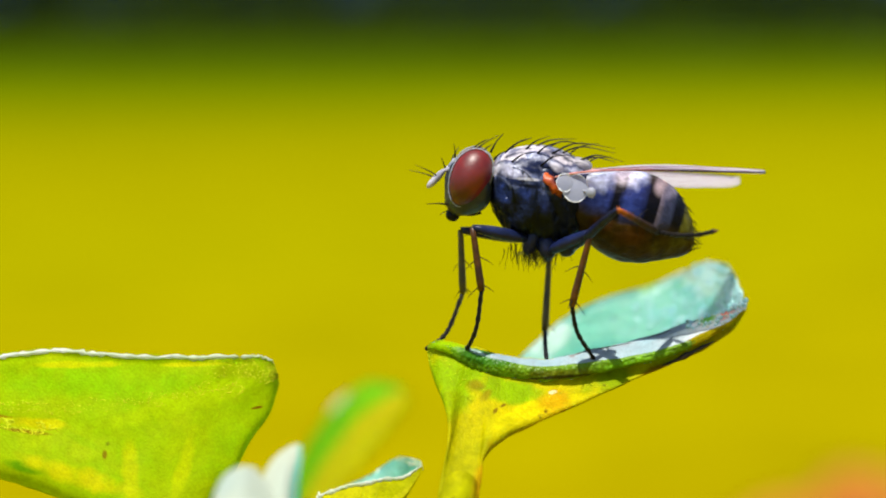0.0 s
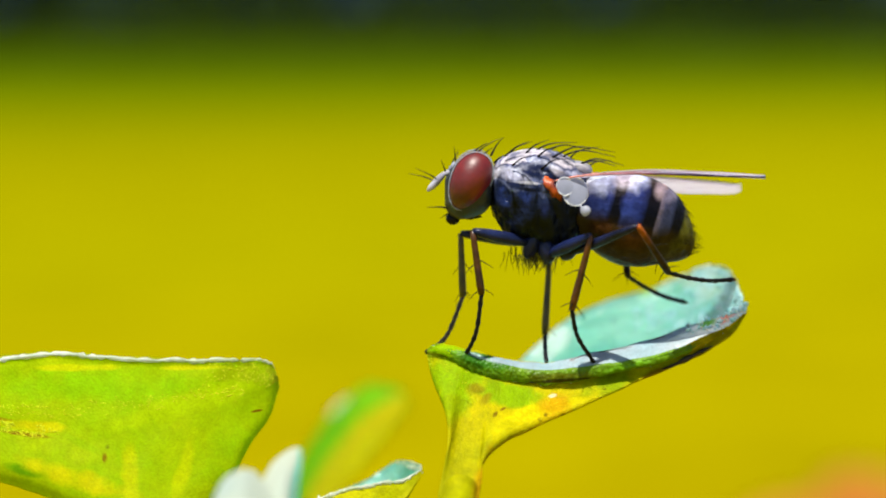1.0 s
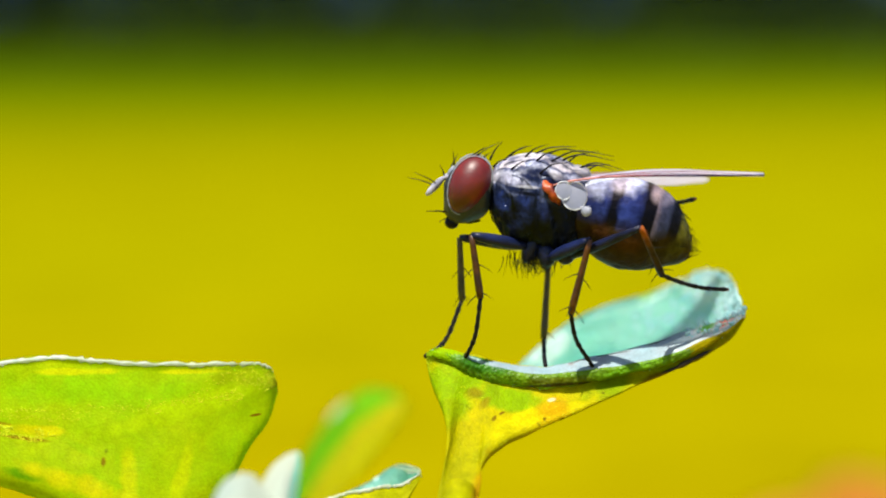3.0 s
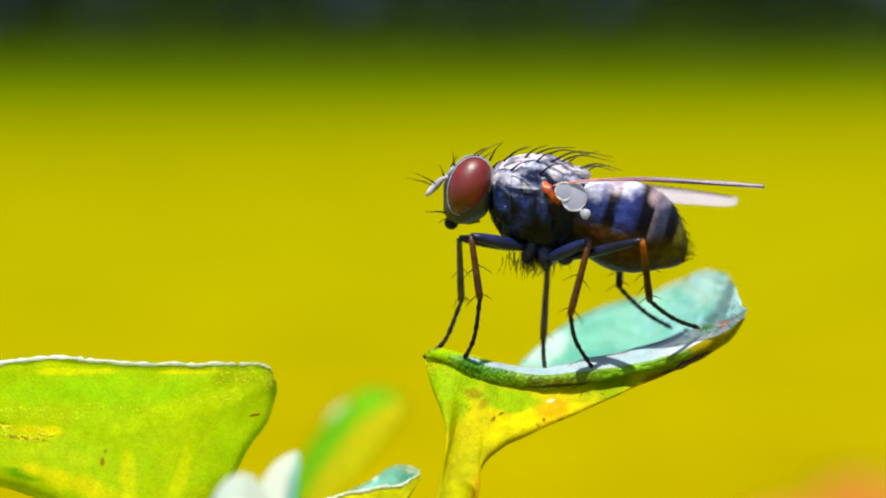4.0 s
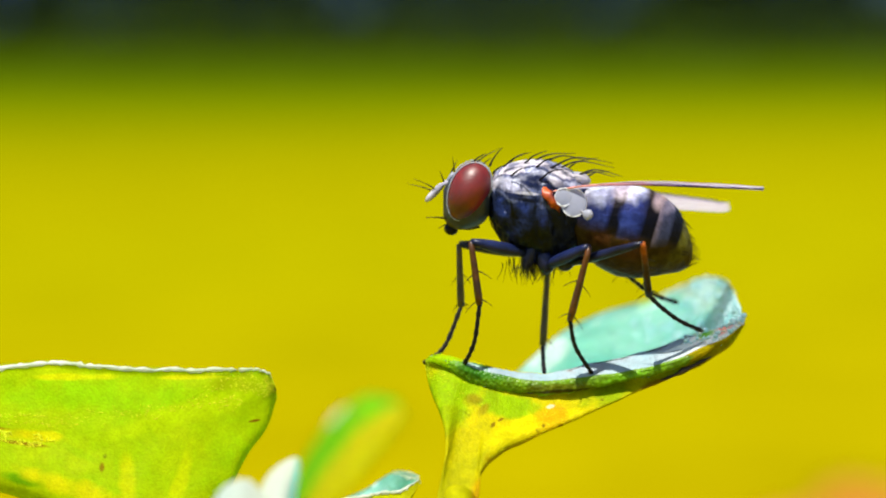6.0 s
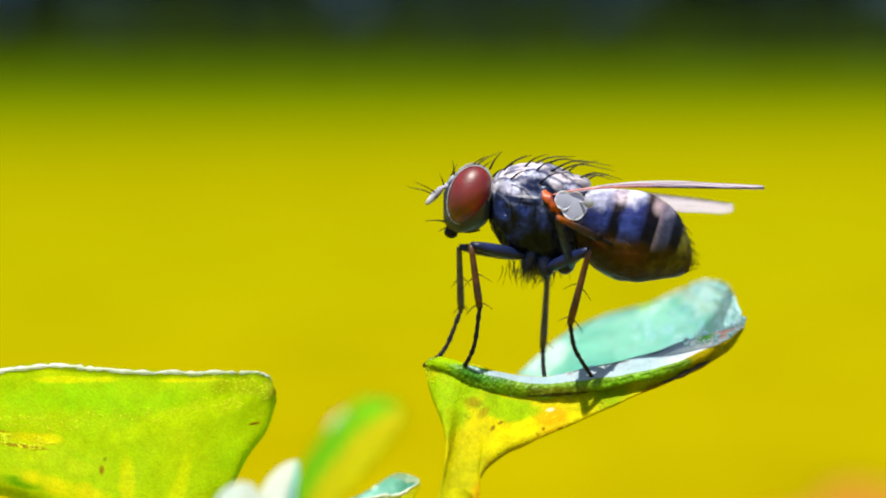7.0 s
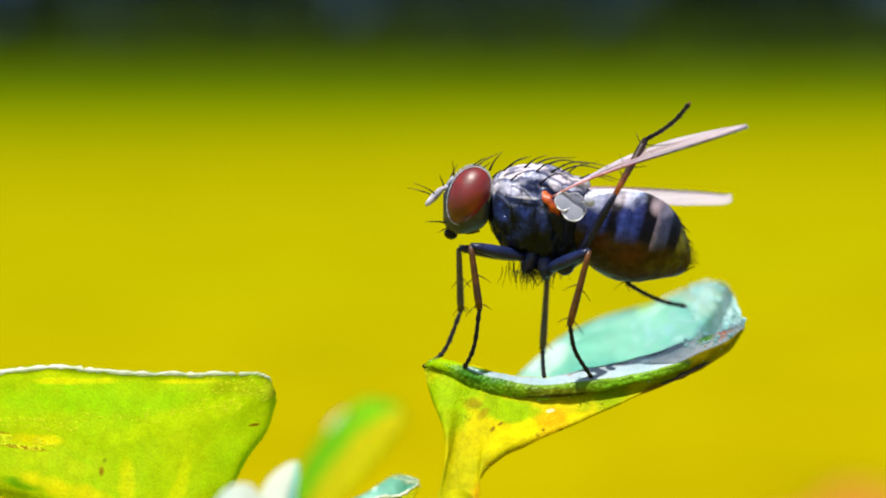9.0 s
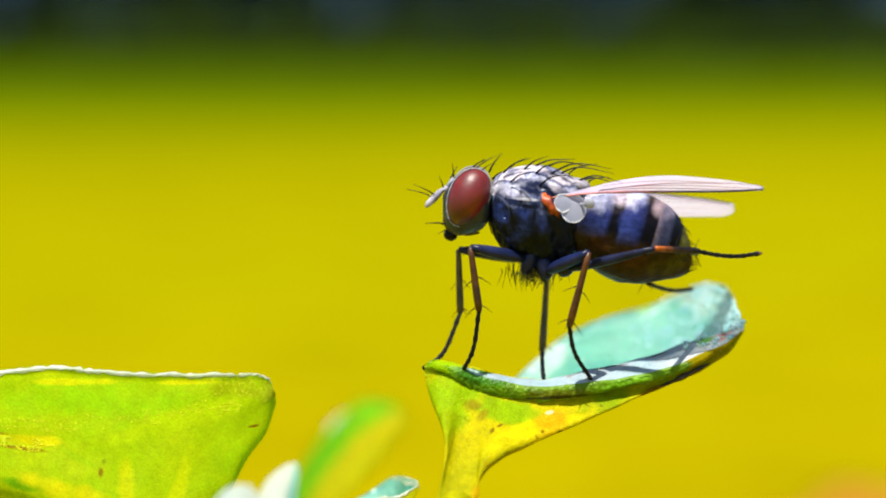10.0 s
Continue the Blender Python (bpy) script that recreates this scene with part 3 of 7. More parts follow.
def rim_bead(ob, r, u0=0.0, u1=1.0, nu=110, nv=44, j=0):
    """The thickened pale edge along a leaf's near rim, or its far rim (j = nv - 1)."""
    pts = [ob.data.vertices[i * nv + j].co / MM + Vector((0, 0, 0.02)) for i in range(int(u0 * (nu - 1)), int(u1 * (nu - 1)))]
    v, f = tube(pts, [r * (0.72 + 0.8 * noise.noise(Vector((i * 0.13, 1, 0))) + 0.9 * noise.noise(Vector((i * 0.9, 3, 0)))) * min(1, (len(pts) - i) / 30) for i in range(len(pts))], 10)
    v = [p + r * 0.55 * Vector((noise.noise(p * 9), noise.noise(p * 9 + Vector((5, 0, 0))), noise.noise(p * 11 + Vector((0, 5, 0))))) for p in v]
    part("rim", v, f, M_RIM, ob, "pale thickened rim")


def near_line(p, pts, reach):
    """Whether a place lies within reach of a broken line, seen from the front."""
    for a, b in zip(pts, pts[1:]):
        d = Vector((b[0] - a[0], 0, b[2] - a[2]))
        w = Vector((p.x - a[0], 0, p.z - a[2]))
        q = min(1, max(0, w.dot(d) / d.dot(d)))
        if (w - d * q).length < reach:
            return True
    return False


def shelved(edge, brow, crease, low, far, nu=110, nv=44):
    """Rows of a cupped leaf whose near margin is a shelf, rolled outwards and down to a free edge."""
    e, b, c, q, f = (spline(k, nu) for k in (edge, brow, crease, low, far))
    rows = []
    for i in range(nu):
        u = i / (nu - 1)
        w = min(1.0, max(0.0, u / 0.25)) * min(1.0, (1 - u) / 0.15)
        rag = 0.05 * w * noise.noise(Vector((u * 34, 5, 2))) + 0.03 * w * noise.noise(Vector((u * 90, 1, 2)))
        low_edge = e[i] + Vector((0, 0.5 * rag, rag))
        hang = (b[i] - e[i]).length
        tuck = low_edge + Vector((0, 0.12 * w, 0.30 * hang))
        drop = c[i] + Vector((0, 0.10 * w, -0.35 * hang))
        wall = e[i].lerp(q[i], 0.45) + Vector((0, 0.10 * w, 0))
        floor_pt = q[i].lerp(f[i], 0.5) + Vector((0, 0, -0.09 * (f[i] - q[i]).length))
        rows.append(spline([tuck, low_edge, low_edge.lerp(b[i], 0.62) + Vector((0, -0.18 * hang, 0)), b[i], c[i] + Vector((0, 0, 0.5 * rag)), drop, wall, q[i], floor_pt, f[i]], nv))
    return rows


EDGE = [(-3.103, 0.000, 0.337), (-3.005, -0.300, 0.427), (-2.813, -0.500, 0.455), (-2.446, -0.600, 0.310), (-2.127, -0.680, 0.130), (-1.920, -0.680, 0.003), (-1.729, -0.680, -0.093), (-1.537, -0.680, -0.156), (-1.314, -0.680, -0.219), (-0.932, -0.680, -0.298), (-0.375, -0.680, -0.376), (0.262, -0.680, -0.422), (0.978, -0.680, -0.355), (1.771, -0.680, -0.175), (2.565, -0.680, -0.011), (3.364, -0.620, 0.160), (4.084, -0.550, 0.394), (4.728, -0.450, 0.704), (5.379, -0.300, 1.073), (5.932, -0.050, 1.511)]
BROW = [(-3.103, 0.000, 0.353), (-3.005, -0.280, 0.473), (-2.813, -0.450, 0.529), (-2.447, -0.550, 0.496), (-2.128, -0.620, 0.427), (-1.921, -0.620, 0.347), (-1.730, -0.620, 0.268), (-1.538, -0.620, 0.204), (-1.315, -0.620, 0.141), (-0.933, -0.620, 0.062), (-0.375, -0.620, -0.064), (0.262, -0.620, -0.093), (0.978, -0.620, -0.042), (1.773, -0.620, 0.073), (2.567, -0.620, 0.189), (3.367, -0.560, 0.344), (4.087, -0.500, 0.563), (4.732, -0.400, 0.858), (5.383, -0.260, 1.132), (5.934, -0.030, 1.541)]
CREASE = [(-3.103, 0.042, 0.363), (-3.006, -0.216, 0.496), (-2.814, -0.364, 0.565), (-2.446, -0.442, 0.545), (-2.128, -0.512, 0.476), (-1.920, -0.512, 0.396), (-1.728, -0.489, 0.330), (-1.537, -0.489, 0.266), (-1.313, -0.467, 0.216), (-0.928, -0.423, 0.163), (-0.367, -0.379, 0.062), (0.273, -0.357, 0.045), (0.996, -0.268, 0.148), (1.802, -0.158, 0.330), (2.605, -0.113, 0.472), (3.418, 0.035, 0.682), (4.149, 0.139, 0.930), (4.783, 0.085, 1.134), (5.431, 0.158, 1.370), (5.964, 0.211, 1.674)]
rows = shelved(EDGE, BROW, CREASE,
               [(-3.103, 0.000, 0.288), (-3.051, -0.300, -0.089), (-2.871, -0.900, -0.577), (-2.647, -1.600, -1.006), (-2.536, -2.300, -1.519), (-2.596, -2.900, -2.162), (-2.818, -4.200, -3.527), (-1.836, -4.200, -3.523), (-1.597, -3.100, -2.354), (-1.045, -2.400, -1.857), (-0.408, -1.900, -1.643), (0.233, -1.500, -1.408), (0.880, -1.150, -1.194), (1.771, -0.780, -0.850), (2.589, -0.450, -0.528), (3.415, -0.120, -0.235), (4.154, 0.080, 0.063), (4.881, 0.150, 0.396), (5.555, 0.180, 0.850), (5.969, 0.100, 1.477)],
               [(-3.058, 0.500, 0.316), (-2.930, 0.900, 0.212), (-2.685, 1.600, 0.033), (-2.351, 2.600, -0.224), (-2.094, 3.300, -0.391), (-1.869, 3.700, -0.516), (-1.660, 4.000, -0.627), (-1.450, 4.300, -0.739), (-1.203, 4.600, -0.851), (-0.813, 5.000, -0.961), (-0.333, 5.400, -0.772), (0.289, 5.800, -0.262), (1.098, 6.300, 0.366), (2.109, 7.000, 0.819), (3.132, 7.600, 1.058), (4.062, 8.000, 1.270), (4.937, 7.800, 1.657), (5.536, 6.800, 2.086), (5.969, 4.600, 2.260), (5.995, 1.200, 1.820)])
v, f, s = sheet(rows, 0.06, 0.03, 1.5, 1.0, 9.0)
cut = 2 * (len(rows[0]) - 1)
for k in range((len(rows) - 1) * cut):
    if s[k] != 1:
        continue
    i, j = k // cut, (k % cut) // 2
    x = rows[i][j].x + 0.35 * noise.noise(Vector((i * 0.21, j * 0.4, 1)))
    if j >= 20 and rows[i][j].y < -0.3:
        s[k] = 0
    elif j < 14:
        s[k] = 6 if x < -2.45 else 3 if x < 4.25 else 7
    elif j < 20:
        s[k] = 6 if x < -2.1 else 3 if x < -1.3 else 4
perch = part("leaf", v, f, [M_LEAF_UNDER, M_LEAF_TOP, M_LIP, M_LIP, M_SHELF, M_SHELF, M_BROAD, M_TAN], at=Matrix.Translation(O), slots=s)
tagged(perch, "cupped yellow-green leaf with glossy teal upper side", "leaf")
v, f = tube(spline([(-2.182, -3.600, -2.802), (-2.290, -4.200, -3.219), (-2.367, -5.000, -3.582), (-2.428, -6.000, -4.111), (-2.486, -7.000, -4.762), (-2.6, -7.0, -12.0), (-2.577, -6.000, -50.663)], 60), [0.46 + 0.04 * min(1, i / 10) for i in range(60)], 24)
part("stem", v, f, M_LEAF_UNDER, perch, "yellow-green stem")
# Crease tube: the shade behind the shelf drawn as a dark bead.
for name, line, lo, hi, r, label in (("crease", CREASE, 0.61, 0.825, 0.013, "dark line drawn for the shade behind the leaf's margin"), ("torn_edge", EDGE, 0.40, 0.685, 0.014, "brown torn edge under the margin")):
    pts = [p + Vector((0, -0.02, 0.055 if name == "crease" else -0.01)) for p in spline(line, 140)[int(lo * 140):int(hi * 140)]]
    v, f = tube(pts, [r * (1 + 0.9 * noise.noise(Vector((k * 0.31, 2, 0)))) * min(1, k / 6, (len(pts) - 1 - k) / 6 + 0.1) + 0.002 for k in range(len(pts))], 6)
    part(name, v, f, M_STAIN_SHADE, perch, label)
rim_bead(perch, 0.10, 0.80, 1.0, j=43)
rng0 = random.Random(8)
beads(perch, lambda p, n: p.x > 4.3 and -0.3 < p.y < 1.6 and p.z > 1.16 + 0.72 * (p.x - 5.38), 110, 21, 0.03, 0.085, M_BEAD)
beads(perch, lambda p, n: p.x < -2.411 and p.z > 0.243, 150, 2, 0.012, 0.03, M_GREEN_TOP)
beads(perch, lambda p, n: -0.95 < p.y < -0.2 and n.z > 0.6 and p.x > -1.9, 110, 3, 0.008, 0.022)
beads(perch, lambda p, n: p.x > 3.209 + rng0.uniform(0, 2) and p.y > 0.4 and p.y < 7, 1500, 1, 0.02, 0.075)
beads(perch, lambda p, n: p.x > 3.209 + rng0.uniform(0, 2.4) and -0.35 < p.y < 0.6 and p.z > 1.12 + 0.72 * (p.x - 5.38), 90, 12, 0.015, 0.05, M_RIM)
v, f = tube(spline([(3.529, -0.420, -0.068), (3.891, -0.460, 0.066), (4.209, -0.460, 0.228), (4.612, -0.400, 0.428), (4.969, -0.340, 0.597)], 20), [0.015 + 0.065 * math.sin(math.pi * k / 19) * (0.9 + 0.3 * math.sin(k * 0.9)) for k in range(20)], 8)
part("stain", v, f, M_STAIN_SHADE, perch, "dark stain")

side_leaf = leaf("leaf",
                 [(-19.344, -0.500, -0.895), (-17.023, -0.800, -0.045), (-15.073, -1.000, 0.240), (-13.488, -1.000, 0.432), (-11.908, -1.000, 0.272), (-10.192, -0.800, 0.212), (-8.633, -0.500, 0.153), (-7.828, -0.200, 0.158), (-7.492, 0.000, -0.081), (-7.364, 0.200, -0.550)],
                 [(-19.236, -1.000, -1.777), (-16.892, -1.600, -2.309), (-15.249, -2.000, -2.838), (-13.795, -2.300, -3.253), (-12.354, -2.600, -3.775), (-10.631, -2.800, -4.598), (-8.858, -1.800, -3.386), (-8.122, -1.100, -2.161), (-7.608, -0.500, -1.460), (-7.349, 0.200, -0.713)],
                 [(-20.006, 2.000, -1.630), (-18.112, 4.000, -0.923), (-16.252, 5.000, -0.723), (-14.603, 5.500, -0.654), (-12.860, 5.500, -0.795), (-10.881, 5.000, -0.758), (-9.009, 3.500, -0.591), (-8.007, 2.000, -0.423), (-7.568, 1.000, -0.474), (-7.364, 0.400, -0.711)],
                 "broad yellow-green leaf with a white rim", seed=4.0, bulge=0.06, mats=[M_BROAD, M_GREEN_TOP, M_RIM], thick=0.28)
rim_bead(side_leaf, 0.085, 0.0, 0.93)
beads(side_leaf, lambda p, n: p.x > -9.081 and p.z > -0.195, 300, 4, 0.012, 0.034, M_GREEN_TOP)
beads(side_leaf, lambda p, n: p.z > 0.02 and p.x < -9.0, 420, 5, 0.012, 0.04, M_RIM)
beads(side_leaf, lambda p, n: p.z > 0.05 - 0.25 * max(0, p.x + 8.0) and p.x > -9.6, 200, 15, 0.008, 0.024, M_GREEN_TOP, True, "dew", "pale granular edge")
beads(side_leaf, lambda p, n: near_line(p, ((-15.291, 0.000, -1.105), (-14.324, 0.000, -1.040), (-12.876, 0.000, -1.105), (-11.812, 0.000, -0.942), (-10.587, 0.000, -0.877), (-9.281, 0.000, -0.617), (-8.365, 0.000, -0.715)), .16), 900, 6, 0.006, 0.022, M_GRAIN, True, "ridge", "raised granular vein", 1.7)
beads(side_leaf, lambda p, n: near_line(p, ((-15.457, 0.000, -1.333), (-14.511, 0.000, -1.626), (-13.884, 0.000, -1.691), (-13.495, 0.000, -1.545)), .15), 500, 7, 0.010, 0.032, M_GRAIN, True, "ridge", "raised yellow vein", 1.7)
beads(side_leaf, lambda p, n: near_line(p, ((-8.970, 0.000, 0.000), (-8.198, 0.000, 0.000), (-7.621, 0.000, -0.162)), .42), 700, 8, 0.007, 0.022, M_GRAIN, True, "grain", "pale grains on the leaf's corner", 1.7)
beads(perch, lambda p, n: near_line(p, ((-2.893, 0.000, 0.324), (-2.411, 0.000, 0.000), (-1.607, 0.000, -0.520)), .35), 500, 9, 0.007, 0.022, M_GRAIN, True, "grain", "pale grains on the leaf's corner", 1.7)
beads(perch, lambda p, n: near_line(p, ((-1.604, 0.000, -1.952), (-0.478, 0.000, -1.431), (0.648, 0.000, -1.007), (1.773, 0.000, -0.731)), .28), 700, 10, 0.005, 0.017, M_GRAIN, True, "ridge", "raised yellow vein", 1.7)
for a, b, r in (((-7.987, 0.250, -1.211), (-7.712, 0.250, -1.243), .03), ((-12.017, -1.900, -2.254), (-11.893, -1.900, -2.396), .028), ((-11.272, -1.150, -1.031), (-11.051, -1.150, -1.079), .02), ((-10.913, -1.250, -1.222), (-10.820, -1.250, -1.318), .016), ((-10.425, -1.400, -1.580), (-10.333, -1.400, -1.771), .016)):
    a, b = Vector(a), Vector(b)
    v, f = tube([a.lerp(b, k / 11) + Vector((0, 0, 0.04 * math.sin(k * 2.1))) for k in range(12)], [r * math.sin(math.pi * (k + .5) / 12) ** .6 for k in range(12)], 8)
    part("blotch", v, f, M_TAN, side_leaf)

def blade(left, fold, right, label, mats, pick, thick):
    """A leaf folded along its midrib: left margin, fold, right margin; pick(u, w) gives the slot along and across it."""
    a, b, c = (spline(k, 60) for k in (left, fold, right))
    rows = [spline([p, p.lerp(q, 0.5) + Vector((0, -0.12 * (p - q).length, 0)), q, q.lerp(r, 0.5) + Vector((0, -0.12 * (r - q).length, 0)), r], 33) for p, q, r in zip(a, b, c)]
    v, f, s = sheet(rows, thick, 0.08, 1.2, 3.0)
    for k in range(59 * 64):
        s[k] = pick(k // 64 / 58, (k % 64) // 2 / 31)
    ob = part("leaf", v, f, mats, at=Matrix.Translation(O), slots=s)
    return tagged(ob, label, "leaf")


# Yellow half paints light coming through the blade; the pale tip a highlight.
mid_leaf = blade(
                [(-8.937, 25.000, -9.298), (-8.366, 25.000, -7.590), (-7.574, 25.000, -6.229), (-6.785, 25.000, -5.165), (-5.665, 25.000, -4.442), (-4.436, 25.000, -4.533)],
                [(-8.403, 22.000, -9.004), (-7.482, 22.000, -7.353), (-6.393, 22.000, -5.927), (-5.524, 22.000, -5.051), (-4.702, 22.000, -4.549), (-4.139, 22.000, -4.330)],
                [(-7.309, 18.000, -8.157), (-6.269, 18.000, -7.001), (-5.231, 18.000, -5.849), (-4.444, 18.000, -4.805), (-3.989, 18.000, -4.116), (-3.948, 18.000, -3.804)],
                "small upright green leaf behind the others", [M_SHOOT, M_SHOOT_LIT, M_SHOOT_LIT, M_PALE], lambda u, w: 3 if w < 0.05 and 0.50 < u < 0.66 else 1 if w > 0.50 else 0, 0.1)
low_leaf = leaf("leaf",
                [(-6.234, -1.000, -3.775), (-5.596, -1.000, -3.484), (-4.647, -0.800, -3.362), (-3.776, -0.400, -3.263), (-3.250, 0.000, -3.014)],
                [(-6.126, -1.600, -4.708), (-5.573, -1.600, -4.548), (-4.632, -1.400, -4.431), (-3.770, -0.800, -3.832), (-3.234, 0.000, -3.096)],
                [(-6.182, 1.000, -4.188), (-5.401, 2.000, -4.022), (-4.596, 3.000, -3.811), (-3.825, 2.500, -3.272), (-3.287, 0.500, -2.962)],
                "small leaf with a bright wet rim", seed=9.0)
rim_bead(low_leaf, 0.075)
beads(low_leaf, lambda p, n: near_line(p, ((-6.2, -1.0, -3.70), (-5.5, -1.0, -3.42), (-4.6, -0.8, -3.30), (-3.75, -0.4, -3.16), (-3.3, 0.0, -3.0)), 0.13), 220, 31, 0.012, 0.04, M_RIM, name="dew", label="bright wet beads")
pale_leaf = blade(
                [(-8.067, -12.000, -2.135), (-8.133, -10.500, -1.665), (-7.991, -9.700, -1.410), (-7.761, -9.200, -1.298), (-7.557, -9.000, -1.252)],
                [(-7.324, -12.800, -2.092), (-7.422, -11.200, -1.631), (-7.444, -10.000, -1.462), (-7.440, -9.400, -1.357), (-7.446, -9.000, -1.280)],
                [(-6.409, -12.000, -2.268), (-6.620, -10.500, -1.940), (-6.868, -9.700, -1.689), (-7.099, -9.200, -1.508), (-7.307, -9.000, -1.308)],
                "pale shiny leaf tip at the plant's foot", [M_PALE, M_PALE, M_PALE], lambda u, w: 0, 0.14)
pale_tip = blade(
                [(-7.125, -10.500, -2.462), (-7.140, -9.400, -1.791), (-7.019, -8.600, -1.399), (-6.788, -8.100, -1.152), (-6.511, -7.800, -1.006)],
                [(-6.466, -11.200, -2.309), (-6.546, -10.000, -1.739), (-6.517, -9.000, -1.407), (-6.436, -8.300, -1.157), (-6.326, -7.800, -0.949)],
                [(-6.177, -10.500, -2.462), (-6.203, -9.400, -1.889), (-6.181, -8.600, -1.484), (-6.168, -8.100, -1.223), (-6.199, -7.800, -0.992)],
                "pale leaf tip with a teal edge", [M_PALE, M_TEAL, M_PALE], lambda u, w: 1 if w > 0.8 else 0, 0.14)
for plant, pts in ((side_leaf, ((-10.832, -1.200, -4.475), (-10.563, -2.000, -10.248), (-10.687, 0.000, -21.065), (-10.379, 6.000, -65.585))), (mid_leaf, ((-7.858, 22.000, -8.877), (-8.197, 22.000, -11.087), (-8.593, 22.000, -22.295), (-9.240, 22.000, -69.960))),
                   (low_leaf, ((-5.232, -2.200, -4.257), (-5.566, -2.000, -7.020), (-6.495, 2.000, -22.010), (-7.851, 8.000, -67.716))), (pale_leaf, ((-7.30, -11.2, -2.6), (-7.45, -11.6, -4.4), (-7.9, -9.0, -9.5), (-8.192, 0.000, -64.973))), (pale_tip, ((-6.40, -10.0, -2.8), (-6.55, -10.2, -4.6), (-7.2, -8.0, -9.8), (-7.9, 1.000, -65.1)))):
    v, f = tube(spline(pts, 24), [0.45 + 0.2 * i / 23 for i in range(24)], 12)
    part("stem", v, f, M_STEM, plant, "yellow-green stem")

# ---- the fly ----
fly = tagged(new("fly"), "dark bristly fly with red eyes perched on a leaf", "fly")
fly.matrix_basis = Matrix.Translation(O)


def rows4(rows):
    """(centre top, centre bottom, half width) to hull sections."""
    return [((t[0] + b[0]) / 2, b[2], t[2], w) for t, b, w in rows]


v, f = hull(rows4([((-1.361, 0.000, 5.392), (-1.359, 0.000, 4.673), .30), ((-1.170, 0.000, 5.759), (-1.166, 0.000, 4.112), .62), ((-0.820, 0.000, 5.998), (-0.814, 0.000, 3.679), .85), ((-0.342, 0.000, 6.126), (-0.333, 0.000, 3.390), .98), ((0.136, 0.000, 6.142), (0.147, 0.000, 3.229), 1.0),
                   ((0.614, 0.000, 6.030), (0.627, 0.000, 3.229), .95), ((1.013, 0.000, 5.823), (1.026, 0.000, 3.470), .78), ((1.333, 0.000, 5.631), (1.343, 0.000, 3.952), .5), ((1.526, 0.000, 5.392), (1.531, 0.000, 4.673), .18)]), 70, 60, 2.3)
plated = []
for p in v:
    p = Vector(p)
    d = Vector((0, p.y, (p.z - 4.0) * 0.5)).normalized() if abs(p.y) > 1e-4 else Vector((0, 0, 0))
    n0 = noise.noise(p * 1.9 + Vector((3, 0, 0)))
    crease = -0.10 * math.exp(-(n0 / 0.07) ** 2)
    n1 = noise.noise(p * 3.1 + Vector((0, 9, 0)))
    side_on = min(1.0, max(0.0, (6.0 - p.z) / 0.8))
    plated.append(p + d * side_on * (1.3 * crease - 0.11 * math.exp(-(n1 / 0.06) ** 2) + 0.13 * n0))
thorax = part("thorax", plated, f, M_THORAX, fly, "dark thorax with silver dust and painted highlights on top")
v, f = ball((1.190, 0.000, 5.599), (0.36, 0.5, 0.19), 14, 24, 12)
part("scutellum", v, f, M_DUST, thorax, "silver-grey scutellum")

hinge = (0.860, 0.000, 4.753)
v, f = hull(rows4([((0.778, 0.000, 5.120), (0.783, 0.000, 4.032), .50), ((1.255, 0.000, 5.344), (1.266, 0.000, 3.551), .8), ((1.733, 0.000, 5.408), (1.748, 0.000, 3.133), 1.0), ((2.212, 0.000, 5.424), (2.230, 0.000, 2.892), 1.1), ((2.690, 0.000, 5.408), (2.711, 0.000, 2.811), 1.12),
                   ((3.169, 0.000, 5.328), (3.191, 0.000, 2.843), 1.08), ((3.650, 0.000, 5.088), (3.670, 0.000, 2.908), .95), ((4.053, 0.000, 4.673), (4.070, 0.000, 2.988), .7), ((4.298, 0.000, 4.160), (4.309, 0.000, 3.117), .42), ((4.430, 0.000, 3.743), (4.434, 0.000, 3.358), .12)]), 80, 56, 2.1, 0.02)
v = [Vector(p) - Vector(hinge) for p in v]
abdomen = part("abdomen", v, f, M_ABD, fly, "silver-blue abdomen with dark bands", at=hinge)

